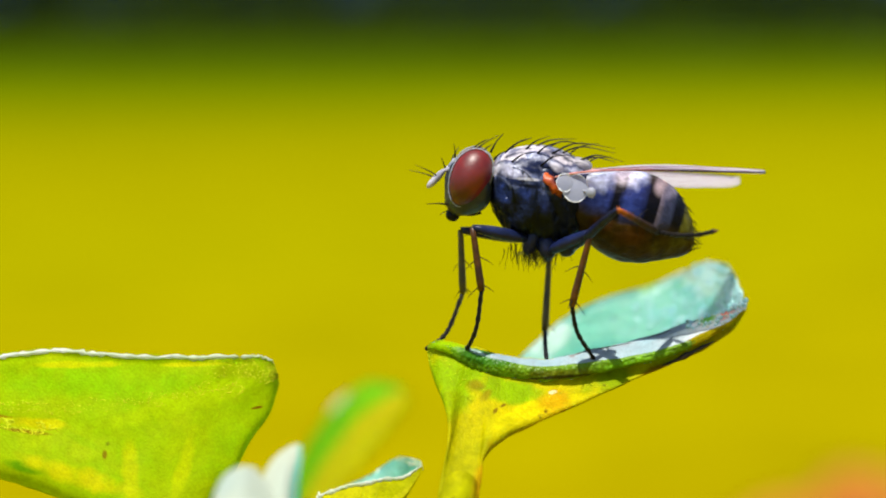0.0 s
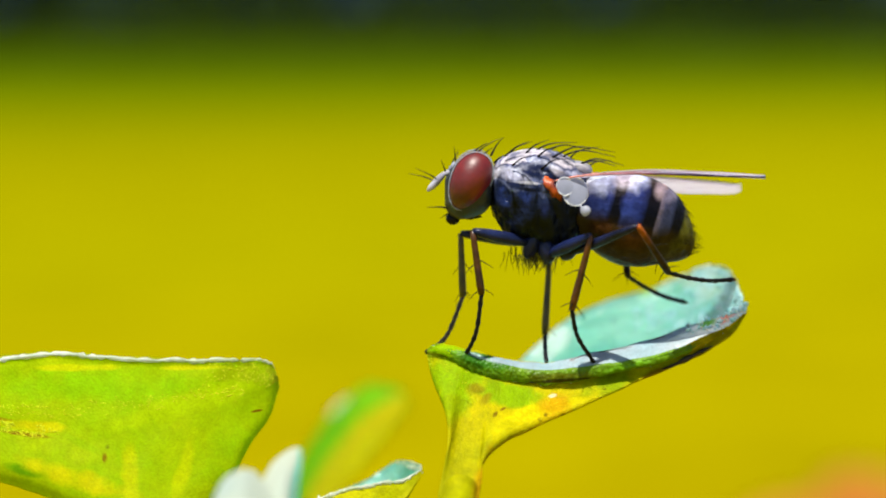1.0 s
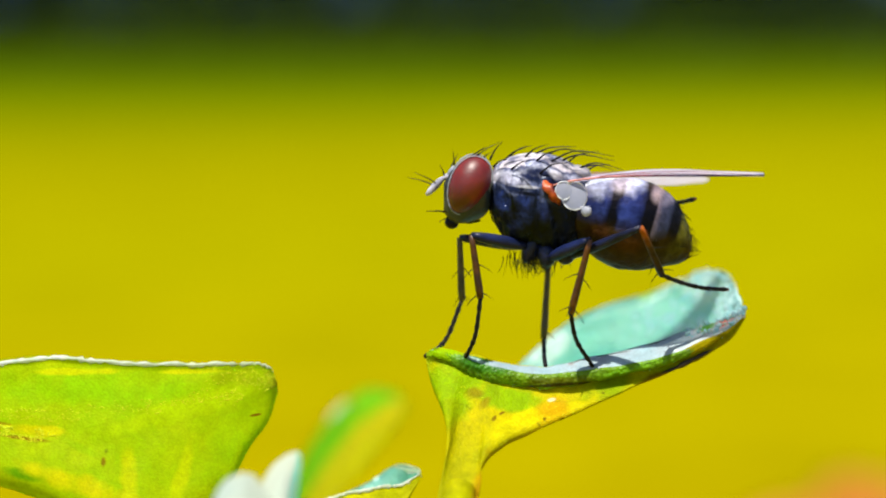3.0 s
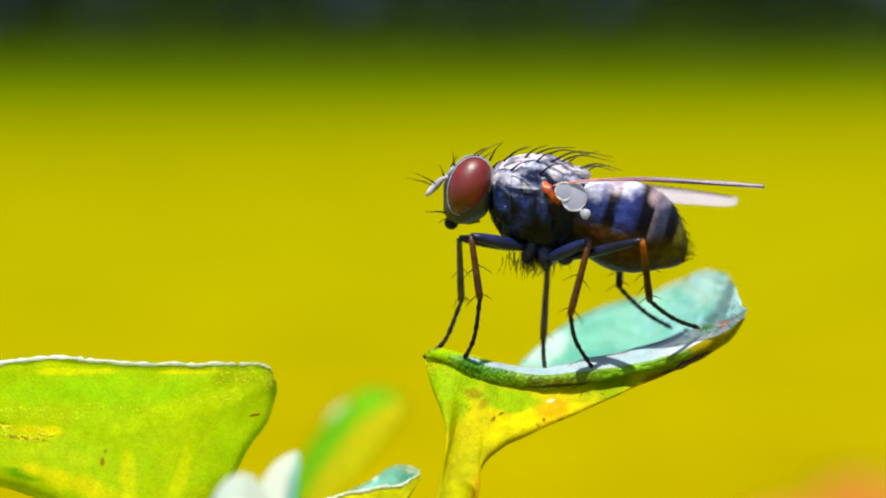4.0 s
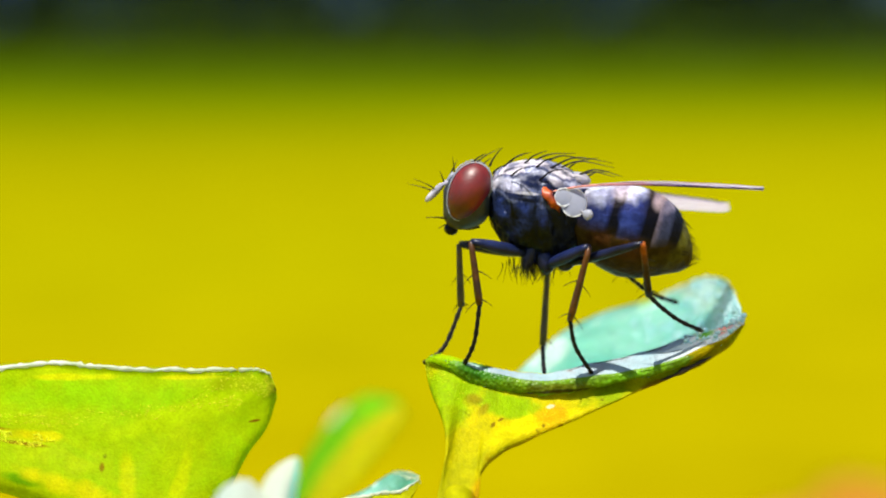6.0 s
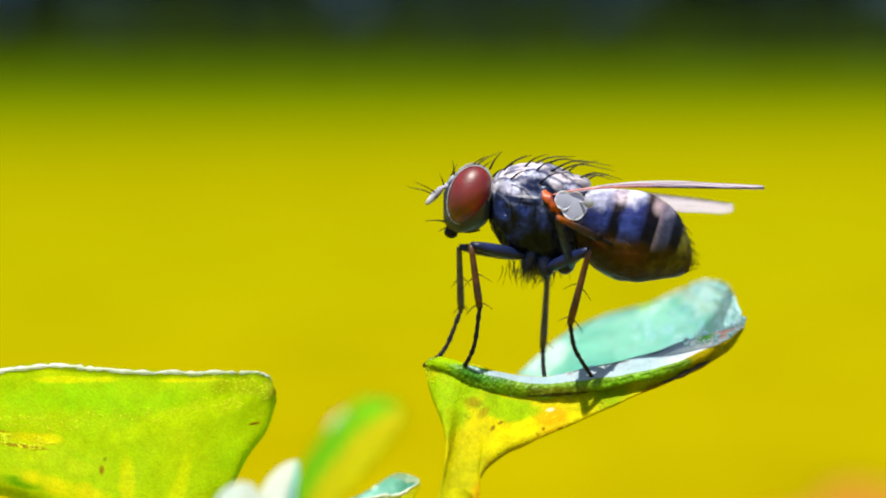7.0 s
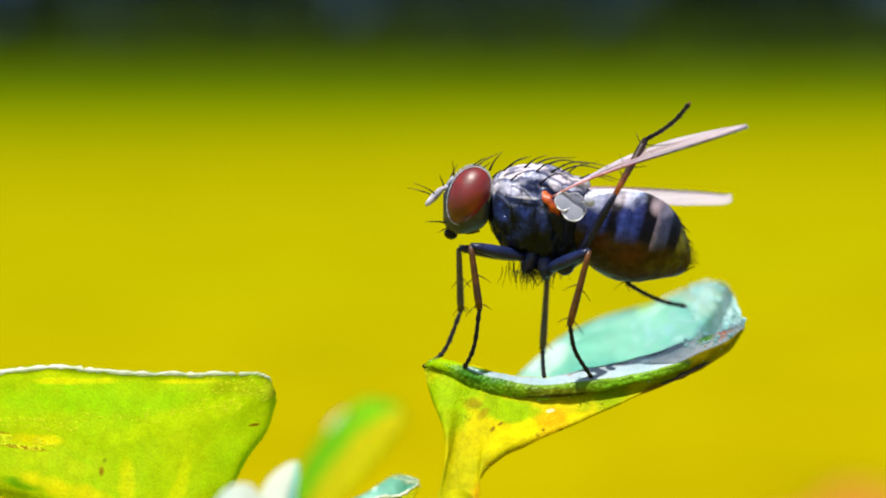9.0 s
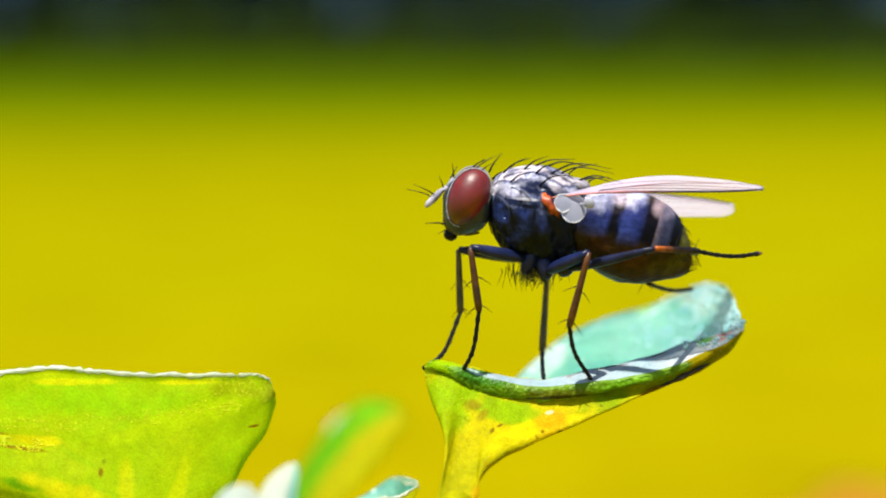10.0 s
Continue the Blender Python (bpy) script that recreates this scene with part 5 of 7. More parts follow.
def motions():
    walk(hind_near[0], [
        (0, pose(0.000969, -0.000750, 0.003268, 42.0, -29.1, -61.6)), (0.1, pose(0.000969, -0.000750, 0.003268, 67.2, -28.3, -78.7)),
        (0.2, pose(0.000969, -0.000750, 0.003268, 89.4, -22.1, -89.8)), (0.3, pose(0.000969, -0.000750, 0.003268, 82.5, -26.6, -86.6)),
        (0.4, pose(0.000969, -0.000750, 0.003268, 97.3, -36.0, -94.3)), (0.5, pose(0.000969, -0.000750, 0.003268, 50.0, -24.2, -43.0)),
        (0.6, pose(0.000969, -0.000750, 0.003268, 74.0, -31.7, -81.4)), (0.7, pose(0.000969, -0.000750, 0.003268, 42.2, -21.6, -55.7)),
        (0.8, pose(0.000969, -0.000750, 0.003268, 16.0, -19.4, -38.2)), (0.9, pose(0.000969, -0.000750, 0.003268, 19.4, -20.7, -44.9)),
        (1, pose(0.000969, -0.000750, 0.003268, 20.6, -20.3, -47.3)), (1.1, pose(0.000969, -0.000750, 0.003268, 18.3, -18.1, -46.9)),
        (1.2, pose(0.000969, -0.000750, 0.003268, 15.1, -17.0, -42.7)), (1.3, pose(0.000969, -0.000750, 0.003268, 44.5, -31.8, -64.9)),
        (1.4, pose(0.000969, -0.000750, 0.003268, 34.4, -29.7, -54.1)), (1.5, pose(0.000969, -0.000750, 0.003268, 27.9, -25.7, -50.7)),
        (1.6, pose(0.000969, -0.000750, 0.003268, 18.8, -20.4, -44.4)), (1.7, pose(0.000969, -0.000750, 0.003268, 18.9, -20.5, -44.3)),
        (1.8, pose(0.000969, -0.000750, 0.003268, 19.7, -20.7, -45.4)), (1.9, pose(0.000969, -0.000750, 0.003268, 17.6, -19.3, -43.7)),
        (2, pose(0.000969, -0.000750, 0.003268, 18.8, -20.2, -44.5)), (2.1, pose(0.000969, -0.000750, 0.003268, 18.6, -20.0, -44.6)),
        (2.2, pose(0.000969, -0.000750, 0.003268, 20.0, -21.2, -45.2)), (2.5, pose(0.000969, -0.000750, 0.003268, 18.7, -21.6, -42.7)),
        (2.7, pose(0.000969, -0.000750, 0.003268, 19.3, -23.1, -41.8)), (3.1, pose(0.000969, -0.000750, 0.003268, 18.0, -20.3, -43.0)),
        (3.5, pose(0.000969, -0.000750, 0.003268, 13.2, -14.8, -42.7)), (3.8, pose(0.000969, -0.000750, 0.003268, 12.2, -14.1, -41.7)),
        (4, pose(0.000969, -0.000750, 0.003268, 13.3, -14.3, -43.8)), (4.1, pose(0.000969, -0.000750, 0.003268, 13.0, -14.5, -42.7)),
        (4.2, pose(0.000969, -0.000750, 0.003268, 13.4, -14.2, -44.1)), (4.3, pose(0.000969, -0.000750, 0.003268, 13.7, -14.6, -44.1)),
        (4.4, pose(0.000969, -0.000750, 0.003268, 14.6, -15.0, -45.2)), (4.5, pose(0.000969, -0.000750, 0.003268, 15.4, -16.0, -45.0)),
        (4.6, pose(0.000969, -0.000750, 0.003268, 14.5, -15.6, -43.8)), (4.7, pose(0.000969, -0.000750, 0.003268, 15.3, -16.0, -44.7)),
        (4.8, pose(0.000969, -0.000750, 0.003268, 15.3, -17.0, -43.0)), (4.9, pose(0.000969, -0.000750, 0.003268, 14.4, -16.6, -41.9)),
        (5, pose(0.000969, -0.000750, 0.003268, 16.2, -17.8, -43.6)), (5.1, pose(0.000969, -0.000750, 0.003268, 15.1, -17.0, -42.7)),
        (5.3, pose(0.000969, -0.000750, 0.003268, 14.5, -16.2, -42.8)), (5.5, pose(0.000969, -0.000750, 0.003268, 13.5, -14.8, -43.2)),
        (5.7, pose(0.000969, -0.000750, 0.003268, 13.6, -15.0, -43.1)), (6, pose(0.000969, -0.000750, 0.003268, 14.3, -16.0, -42.7)),
        (6.3, pose(0.000969, -0.000750, 0.003268, 19.8, -20.8, -45.3)), (6.6, pose(0.000969, -0.000750, 0.003268, 31.5, -27.5, -53.0)),
        (6.8, pose(0.000969, -0.000750, 0.003268, 35.2, -29.4, -55.2)), (6.9, pose(0.000969, -0.000750, 0.003268, 47.1, -32.2, -63.7)),
        (7, pose(0.000969, -0.000750, 0.003268, 90.4, -35.9, -104.0)), (7.1, pose(0.000969, -0.000750, 0.003268, 83.7, -35.7, -86.3)),
        (7.2, pose(0.000969, -0.000750, 0.003268, 45.7, -27.6, -52.9)), (7.3, pose(0.000969, -0.000750, 0.003268, 37.6, -30.6, -56.6)),
        (7.4, pose(0.000969, -0.000750, 0.003268, 20.6, -21.0, -46.3)), (7.5, pose(0.000969, -0.000750, 0.003268, 32.8, -26.4, -55.4)),
        (7.55, pose(0.000969, -0.000750, 0.003268, 16.9, -20.1, -41.5)), (7.6, pose(0.000969, -0.000750, 0.003268, 6.9, -12.8, -28.7)),
        (7.7, pose(0.000969, -0.000750, 0.003268, 15.3, -17.6, -42.0)), (7.8, pose(0.000969, -0.000750, 0.003268, 16.4, -17.4, -44.4)),
        (7.9, pose(0.000969, -0.000750, 0.003268, 14.9, -16.9, -42.3)), (8, pose(0.000969, -0.000750, 0.003268, 52.5, -37.5, -79.1)),
        (8.1, pose(0.000969, -0.000750, 0.003268, 83.7, -41.8, -96.6)), (8.2, pose(0.000969, -0.000750, 0.003268, 104.9, -44.3, -100.5)),
        (8.3, pose(0.000969, -0.000750, 0.003268, 104.8, -46.1, -100.8)), (8.4, pose(0.000969, -0.000750, 0.003268, 57.2, -35.1, -59.6)),
        (8.45, pose(0.000969, -0.000750, 0.003268, 27.4, -30.5, -41.8)), (8.5, pose(0.000969, -0.000750, 0.003268, 11.1, -23.8, -25.9)),
        (8.6, pose(0.000969, -0.000750, 0.003268, 39.9, -36.5, -54.6)), (8.7, pose(0.000969, -0.000750, 0.003268, 41.8, -33.5, -58.4)),
        (8.8, pose(0.000969, -0.000750, 0.003268, 26.3, -28.3, -46.1)), (8.9, pose(0.000969, -0.000750, 0.003268, 56.6, -35.5, -69.0)),
        (9, pose(0.000969, -0.000750, 0.003268, 34.7, -54.9, -40.3)), (9.1, pose(0.000969, -0.000750, 0.003268, 36.2, -51.0, -43.3)),
        (9.2, pose(0.000969, -0.000750, 0.003268, 44.3, -48.6, -52.4)), (9.3, pose(0.000969, -0.000750, 0.003268, 52.4, -45.3, -61.3)),
        (9.4, pose(0.000969, -0.000750, 0.003268, 86.3, -41.6, -87.5)), (9.5, pose(0.000969, -0.000750, 0.003268, 99.7, -43.6, -96.7)),
        (9.6, pose(0.000969, -0.000750, 0.003268, 108.0, -40.1, -101.8)), (9.7, pose(0.000969, -0.000750, 0.003268, 115.9, -38.4, -106.8)),
        (9.8, pose(0.000969, -0.000750, 0.003268, 79.7, -49.1, -82.1)), (9.9, pose(0.000969, -0.000750, 0.003268, 40.4, -39.2, -53.4)), (9.95, pose(0.000969, -0.000750, 0.003268, 7.5, -15.4, -26.3)),
        (10, pose(0.000969, -0.000750, 0.003268, 7.5, -15.4, -26.3)),
    ])
    walk(hind_near[1], [
        (0, pose(0.002048, -0.002748, 0.004534, 23.2, 21.0, 50.1)), (0.1, pose(0.001416, -0.002995, 0.004501, 39.0, 33.4, 55.8)),
        (0.2, pose(0.000978, -0.003159, 0.004247, 25.3, 20.4, 53.6)), (0.3, pose(0.001106, -0.003070, 0.004434, 19.5, 17.4, 49.8)),
        (0.4, pose(0.000810, -0.002847, 0.004797, 21.7, 22.4, 46.3)), (0.5, pose(0.002702, -0.002368, 0.004335, 57.3, 33.6, 78.5)),
        (0.6, pose(0.001298, -0.002936, 0.004636, 25.5, 15.6, 51.1)), (0.7, pose(0.002329, -0.002748, 0.004227, 18.3, 26.8, 36.3)),
        (0.8, pose(0.002896, -0.002266, 0.004132, 54.2, 41.7, 64.4)), (0.9, pose(0.002691, -0.002466, 0.004188, 47.2, 41.3, 58.5)),
        (1, pose(0.002622, -0.002541, 0.004172, 40.3, 42.0, 51.7)), (1.1, pose(0.002657, -0.002556, 0.004074, 43.0, 41.1, 54.8)),
        (1.2, pose(0.002795, -0.002437, 0.004028, 50.0, 42.6, 60.4)), (1.3, pose(0.001904, -0.002752, 0.004638, 18.5, 35.8, 29.8)),
        (1.4, pose(0.002293, -0.002579, 0.004557, 13.7, 28.8, 26.9)), (1.5, pose(0.002453, -0.002563, 0.004395, 21.9, 34.4, 35.4)),
        (1.6, pose(0.002711, -0.002454, 0.004174, 47.3, 35.2, 61.9)), (1.7, pose(0.002711, -0.002451, 0.004180, 53.0, 41.5, 63.5)),
        (1.8, pose(0.002677, -0.002481, 0.004189, 47.3, 43.4, 57.6)), (1.9, pose(0.002741, -0.002446, 0.004129, 52.6, 39.4, 64.1)),
        (2, pose(0.002708, -0.002460, 0.004168, 48.6, 41.3, 59.8)), (2.1, pose(0.002708, -0.002466, 0.004156, 51.2, 39.3, 63.0)),
        (2.2, pose(0.002677, -0.002471, 0.004207, 47.1, 40.2, 59.0)), (2.5, pose(0.002746, -0.002388, 0.004226, 48.6, 42.4, 59.3)),
        (2.7, pose(0.002752, -0.002345, 0.004287, 50.0, 41.4, 61.0)), (3.1, pose(0.002751, -0.002413, 0.004172, 54.7, 44.8, 63.5)),
        (3.5, pose(0.002815, -0.002456, 0.003931, 70.7, 53.7, 74.3)), (3.8, pose(0.002852, -0.002427, 0.003900, 76.0, 56.5, 78.2)),
        (4, pose(0.002787, -0.002495, 0.003908, 70.4, 57.7, 73.2)), (4.1, pose(0.002818, -0.002458, 0.003920, 72.3, 56.4, 75.1)),
        (4.2, pose(0.002780, -0.002503, 0.003907, 72.6, 53.8, 75.8)), (4.3, pose(0.002777, -0.002500, 0.003922, 74.3, 48.9, 78.1)),
        (4.4, pose(0.002740, -0.002531, 0.003940, 74.3, 48.9, 78.1)), (4.5, pose(0.002737, -0.002516, 0.003984, 74.3, 47.7, 78.2)),
        (4.6, pose(0.002775, -0.002484, 0.003967, 76.0, 48.9, 79.4)), (4.7, pose(0.002746, -0.002506, 0.003986, 72.7, 51.2, 76.4)),
        (4.8, pose(0.002786, -0.002446, 0.004029, 71.0, 48.8, 75.4)), (4.9, pose(0.002824, -0.002412, 0.004012, 72.7, 51.3, 76.3)),
        (5, pose(0.002762, -0.002456, 0.004064, 74.5, 51.3, 77.8)), (5.1, pose(0.002797, -0.002435, 0.004029, 74.4, 53.8, 77.3)),
        (5.3, pose(0.002800, -0.002447, 0.003995, 76.2, 52.6, 79.0)), (5.5, pose(0.002801, -0.002471, 0.003931, 79.6, 50.2, 82.0)),
        (5.7, pose(0.002802, -0.002467, 0.003941, 77.9, 50.2, 80.6)), (6, pose(0.002804, -0.002446, 0.003987, 72.7, 48.9, 76.8)),
        (6.3, pose(0.002677, -0.002479, 0.004193, 53.3, 41.6, 63.6)), (6.6, pose(0.002357, -0.002592, 0.004469, 33.6, 34.4, 49.6)),
        (6.8, pose(0.002263, -0.002610, 0.004543, 26.7, 33.9, 42.0)), (6.9, pose(0.001945, -0.002723, 0.004652, 18.6, 36.0, 29.8)),
        (7, pose(0.000461, -0.002793, 0.004794, 22.1, 19.2, 51.0)), (7.1, pose(0.001104, -0.002856, 0.004787, 31.0, 33.0, 47.8)),
        (7.2, pose(0.002358, -0.002588, 0.004473, 13.2, 37.6, 21.1)), (7.3, pose(0.002202, -0.002618, 0.004592, 16.1, 34.9, 26.9)),
        (7.4, pose(0.002645, -0.002506, 0.004199, 30.0, 37.4, 43.6)), (7.5, pose(0.002291, -0.002668, 0.004423, 27.6, 32.2, 44.4)),
        (7.55, pose(0.002798, -0.002367, 0.004161, 27.5, 25.5, 50.4)), (7.6, pose(0.003193, -0.001967, 0.003844, 25.0, 18.5, 55.8)),
        (7.7, pose(0.002809, -0.002409, 0.004056, 49.3, 37.6, 64.8)), (7.8, pose(0.002740, -0.002486, 0.004047, 50.4, 43.8, 60.2)),
        (7.9, pose(0.002808, -0.002424, 0.004026, 54.6, 41.8, 64.7)), (8, pose(0.001358, -0.002775, 0.004852, 16.6, 19.8, 30.9)),
        (8.1, pose(0.000747, -0.002676, 0.005000, -3.2, -18.6, 58.4)), (8.2, pose(0.000628, -0.002579, 0.005085, -23.3, -15.0, 59.0)),
        (8.3, pose(0.000631, -0.002523, 0.005140, -14.9, -19.4, 38.7)), (8.4, pose(0.002047, -0.002584, 0.004762, -5.7, -7.6, 36.7)),
        (8.45, pose(0.002639, -0.002242, 0.004589, -7.9, -9.7, 39.3)), (8.5, pose(0.003108, -0.001789, 0.004319, -10.4, -11.7, 41.9)),
        (8.6, pose(0.002179, -0.002455, 0.004814, -18.7, -18.9, 46.2)), (8.7, pose(0.002106, -0.002596, 0.004702, -24.4, -22.4, 49.9)),
        (8.8, pose(0.002555, -0.002401, 0.004501, -14.2, -14.2, 45.8)), (8.9, pose(0.001726, -0.002725, 0.004779, -25.7, -27.4, 46.3)),
        (9, pose(0.002109, -0.001716, 0.005396, -42.4, -43.7, 52.9)), (9.1, pose(0.002160, -0.001874, 0.005287, -42.3, -38.7, 55.5)),
        (9.2, pose(0.002018, -0.002114, 0.005217, -31.5, -18.9, 62.1)), (9.3, pose(0.001846, -0.002354, 0.005117, -27.6, -18.8, 58.3)),
        (9.4, pose(0.001052, -0.002691, 0.004996, -22.1, -13.1, 60.9)), (9.5, pose(0.000748, -0.002620, 0.005062, -1.2, 4.9, 49.7)),
        (9.6, pose(0.000562, -0.002695, 0.004944, -1.3, -1.4, 41.0)), (9.7, pose(0.000380, -0.002700, 0.004884, 7.6, 8.2, 43.0)),
        (9.8, pose(0.001201, -0.002436, 0.005234, -12.3, -19.4, 40.7)), (9.9, pose(0.002170, -0.002366, 0.004913, -24.6, -18.8, 54.9)), (9.95, pose(0.003216, -0.001860, 0.003960, -3.9, 5.7, 49.1)),
        (10, pose(0.003216, -0.001860, 0.003960, -3.9, 5.7, 49.1)),
    ])
    walk(hind_near[2], [
        (0, pose(0.003306, -0.001243, 0.003784, 4.4, -4.4, -44.9)), (0.1, pose(0.002400, -0.001545, 0.003345, 0.4, -0.3, -45.9)),
        (0.2, pose(0.002145, -0.001574, 0.003516, -5.2, 7.8, -33.6)), (0.3, pose(0.002398, -0.001538, 0.003807, 2.6, -2.1, -51.1)),
        (0.4, pose(0.002153, -0.001444, 0.003998, -0.4, 0.5, -39.7)), (0.5, pose(0.003049, -0.000655, 0.003171, -7.3, 9.4, -38.0)),
        (0.6, pose(0.002569, -0.001363, 0.004073, -0.3, 0.3, -44.5)), (0.7, pose(0.003840, -0.001637, 0.003281, 6.6, -7.2, -42.7)),
        (0.8, pose(0.003574, -0.000853, 0.002734, 0.8, 8.9, 5.0)), (0.9, pose(0.003515, -0.001121, 0.002802, 1.3, 6.7, 10.6)),
        (1, pose(0.003590, -0.001316, 0.002767, 2.4, 7.4, 18.2)), (1.1, pose(0.003568, -0.001264, 0.002692, 3.0, 12.6, 13.5)),
        (1.2, pose(0.003558, -0.001094, 0.002605, 0.8, 10.7, 4.4)), (1.3, pose(0.003382, -0.001905, 0.003410, -1.0, -1.4, 34.9)),
        (1.4, pose(0.003934, -0.001746, 0.003547, -3.4, -3.8, 42.0)), (1.5, pose(0.003866, -0.001560, 0.003208, 1.7, 2.3, 35.5)),
        (1.6, pose(0.003518, -0.000940, 0.002963, 0.1, 8.4, 0.9)), (1.7, pose(0.003414, -0.001044, 0.002788, 0.0, 13.9, 0.0)),
        (1.8, pose(0.003494, -0.001192, 0.002746, 3.1, 15.2, 11.6)), (1.9, pose(0.003450, -0.000987, 0.002795, 0.3, 13.1, 1.3)),
        (2, pose(0.003502, -0.001097, 0.002781, 2.3, 13.1, 10.1)), (2.1, pose(0.003446, -0.001020, 0.002825, 2.2, 14.0, 9.2)),
        (2.2, pose(0.003502, -0.001095, 0.002852, 3.0, 14.3, 12.2)), (2.5, pose(0.003539, -0.001055, 0.002810, 2.2, 14.0, 9.2)),
        (2.7, pose(0.003517, -0.000966, 0.002899, 2.5, 9.8, 14.5)), (3.1, pose(0.003416, -0.001080, 0.002691, 4.5, 15.7, 16.3)),
        (3.5, pose(0.003152, -0.001261, 0.002237, 12.0, 25.7, 26.1)), (3.8, pose(0.003089, -0.001293, 0.002149, 14.0, 26.1, 29.5)),
        (4, pose(0.003111, -0.001420, 0.002134, 17.7, 25.8, 36.3)), (4.1, pose(0.003115, -0.001335, 0.002171, 17.1, 27.5, 33.6)),
        (4.2, pose(0.003084, -0.001299, 0.002214, 14.1, 28.9, 27.4)), (4.3, pose(0.003062, -0.001150, 0.002340, 12.9, 25.0, 28.4)),
        (4.4, pose(0.003025, -0.001180, 0.002358, 9.1, 22.4, 22.8)), (4.5, pose(0.003026, -0.001132, 0.002432, 8.7, 26.9, 18.7)),
        (4.6, pose(0.003030, -0.001128, 0.002384, 7.9, 24.9, 18.4)), (4.7, pose(0.003056, -0.001229, 0.002348, 9.1, 23.3, 22.1)),
        (4.8, pose(0.003134, -0.001109, 0.002448, 5.7, 12.9, 24.1)), (4.9, pose(0.003135, -0.001137, 0.002372, 10.4, 18.4, 30.3)),
        (5, pose(0.003040, -0.001172, 0.002425, 7.8, 25.8, 17.4)), (5.1, pose(0.003069, -0.001226, 0.002333, 15.0, 30.1, 28.2)),
        (5.3, pose(0.003044, -0.001195, 0.002326, 15.8, 33.2, 27.3)), (5.5, pose(0.002988, -0.001141, 0.002317, 11.6, 33.5, 20.4)),
        (5.7, pose(0.003020, -0.001140, 0.002327, 15.5, 34.2, 26.2)), (6, pose(0.003119, -0.001103, 0.002403, 13.5, 31.8, 24.4)),
        (6.3, pose(0.003374, -0.001072, 0.002799, 7.7, 18.5, 23.1)), (6.6, pose(0.003480, -0.001273, 0.003281, 3.4, 6.5, 27.7)),
        (6.8, pose(0.003557, -0.001444, 0.003371, 6.2, 7.4, 40.3)), (6.9, pose(0.003420, -0.001879, 0.003418, 0.3, 0.3, 44.8)),
        (7, pose(0.001709, -0.001251, 0.004105, 8.4, 14.7, 30.1)), (7.1, pose(0.002287, -0.001551, 0.003643, 4.7, 7.6, 31.9)),
        (7.2, pose(0.003912, -0.001989, 0.003193, 2.6, 2.4, 46.7)), (7.3, pose(0.003739, -0.001839, 0.003391, -5.8, -6.3, 43.1)),
        (7.4, pose(0.003853, -0.001356, 0.002923, 1.9, 2.7, 35.2)), (7.5, pose(0.003561, -0.001425, 0.003303, -2.7, -4.2, 32.7)),
        (7.55, pose(0.004007, -0.000906, 0.003258, -0.1, -9.9, 0.7)), (7.6, pose(0.004313, -0.000321, 0.003178, 7.8, -12.6, -32.0)),
        (7.7, pose(0.003519, -0.000904, 0.002774, 2.7, 11.0, 13.7)), (7.8, pose(0.003493, -0.001170, 0.002594, 3.6, 13.1, 15.6)),
        (7.9, pose(0.003477, -0.001010, 0.002625, 3.7, 14.8, 14.2)), (8, pose(0.003054, -0.001762, 0.004141, -4.5, -6.2, 36.1)),
        (8.1, pose(0.001790, -0.000982, 0.005671, -30.5, -43.7, 49.3)), (8.2, pose(0.001673, -0.000840, 0.005629, -32.1, -63.3, 35.1)),
        (8.3, pose(0.002177, -0.001284, 0.005837, -44.8, -44.7, 54.7)), (8.4, pose(0.003715, -0.001339, 0.005041, -16.1, -4.9, 35.5)),
        (8.45, pose(0.004241, -0.000930, 0.004943, -0.5, -13.4, 2.2)), (8.5, pose(0.004638, -0.000416, 0.004747, 10.9, -17.4, -32.7)),
        (8.6, pose(0.003554, -0.001021, 0.005495, 16.7, -17.4, -45.1)), (8.7, pose(0.003355, -0.001111, 0.005504, 35.8, -23.5, -61.0)),
        (8.8, pose(0.003974, -0.000941, 0.005017, 22.5, -19.0, -51.8)), (8.9, pose(0.003014, -0.001378, 0.005746, 22.8, -14.9, -58.4)),
        (9, pose(0.003025, -0.000504, 0.006846, 33.4, -31.3, -51.8)), (9.1, pose(0.003089, -0.000522, 0.006599, 30.8, -32.5, -48.0)),
        (9.2, pose(0.002947, -0.000358, 0.005898, 39.1, -20.7, -66.5)), (9.3, pose(0.002889, -0.000663, 0.005795, 29.2, -24.2, -53.8)),
        (9.4, pose(0.002046, -0.000904, 0.005471, 21.1, -16.0, -54.4)), (9.5, pose(0.002102, -0.001025, 0.004882, 16.3, -12.8, -52.8)),
        (9.6, pose(0.002147, -0.001318, 0.004997, 29.8, -18.4, -61.2)), (9.7, pose(0.001901, -0.001283, 0.004585, 10.3, -11.5, -42.4)),
        (9.8, pose(0.002702, -0.001144, 0.005932, 38.9, -37.3, -62.3)), (9.9, pose(0.003314, -0.000739, 0.005589, 22.6, -14.3, -59.4)), (9.95, pose(0.004585, -0.000281, 0.003753, 1.5, -1.9, -38.8)),
        (10, pose(0.004585, -0.000281, 0.003753, 1.5, -1.9, -38.8)),
    ])
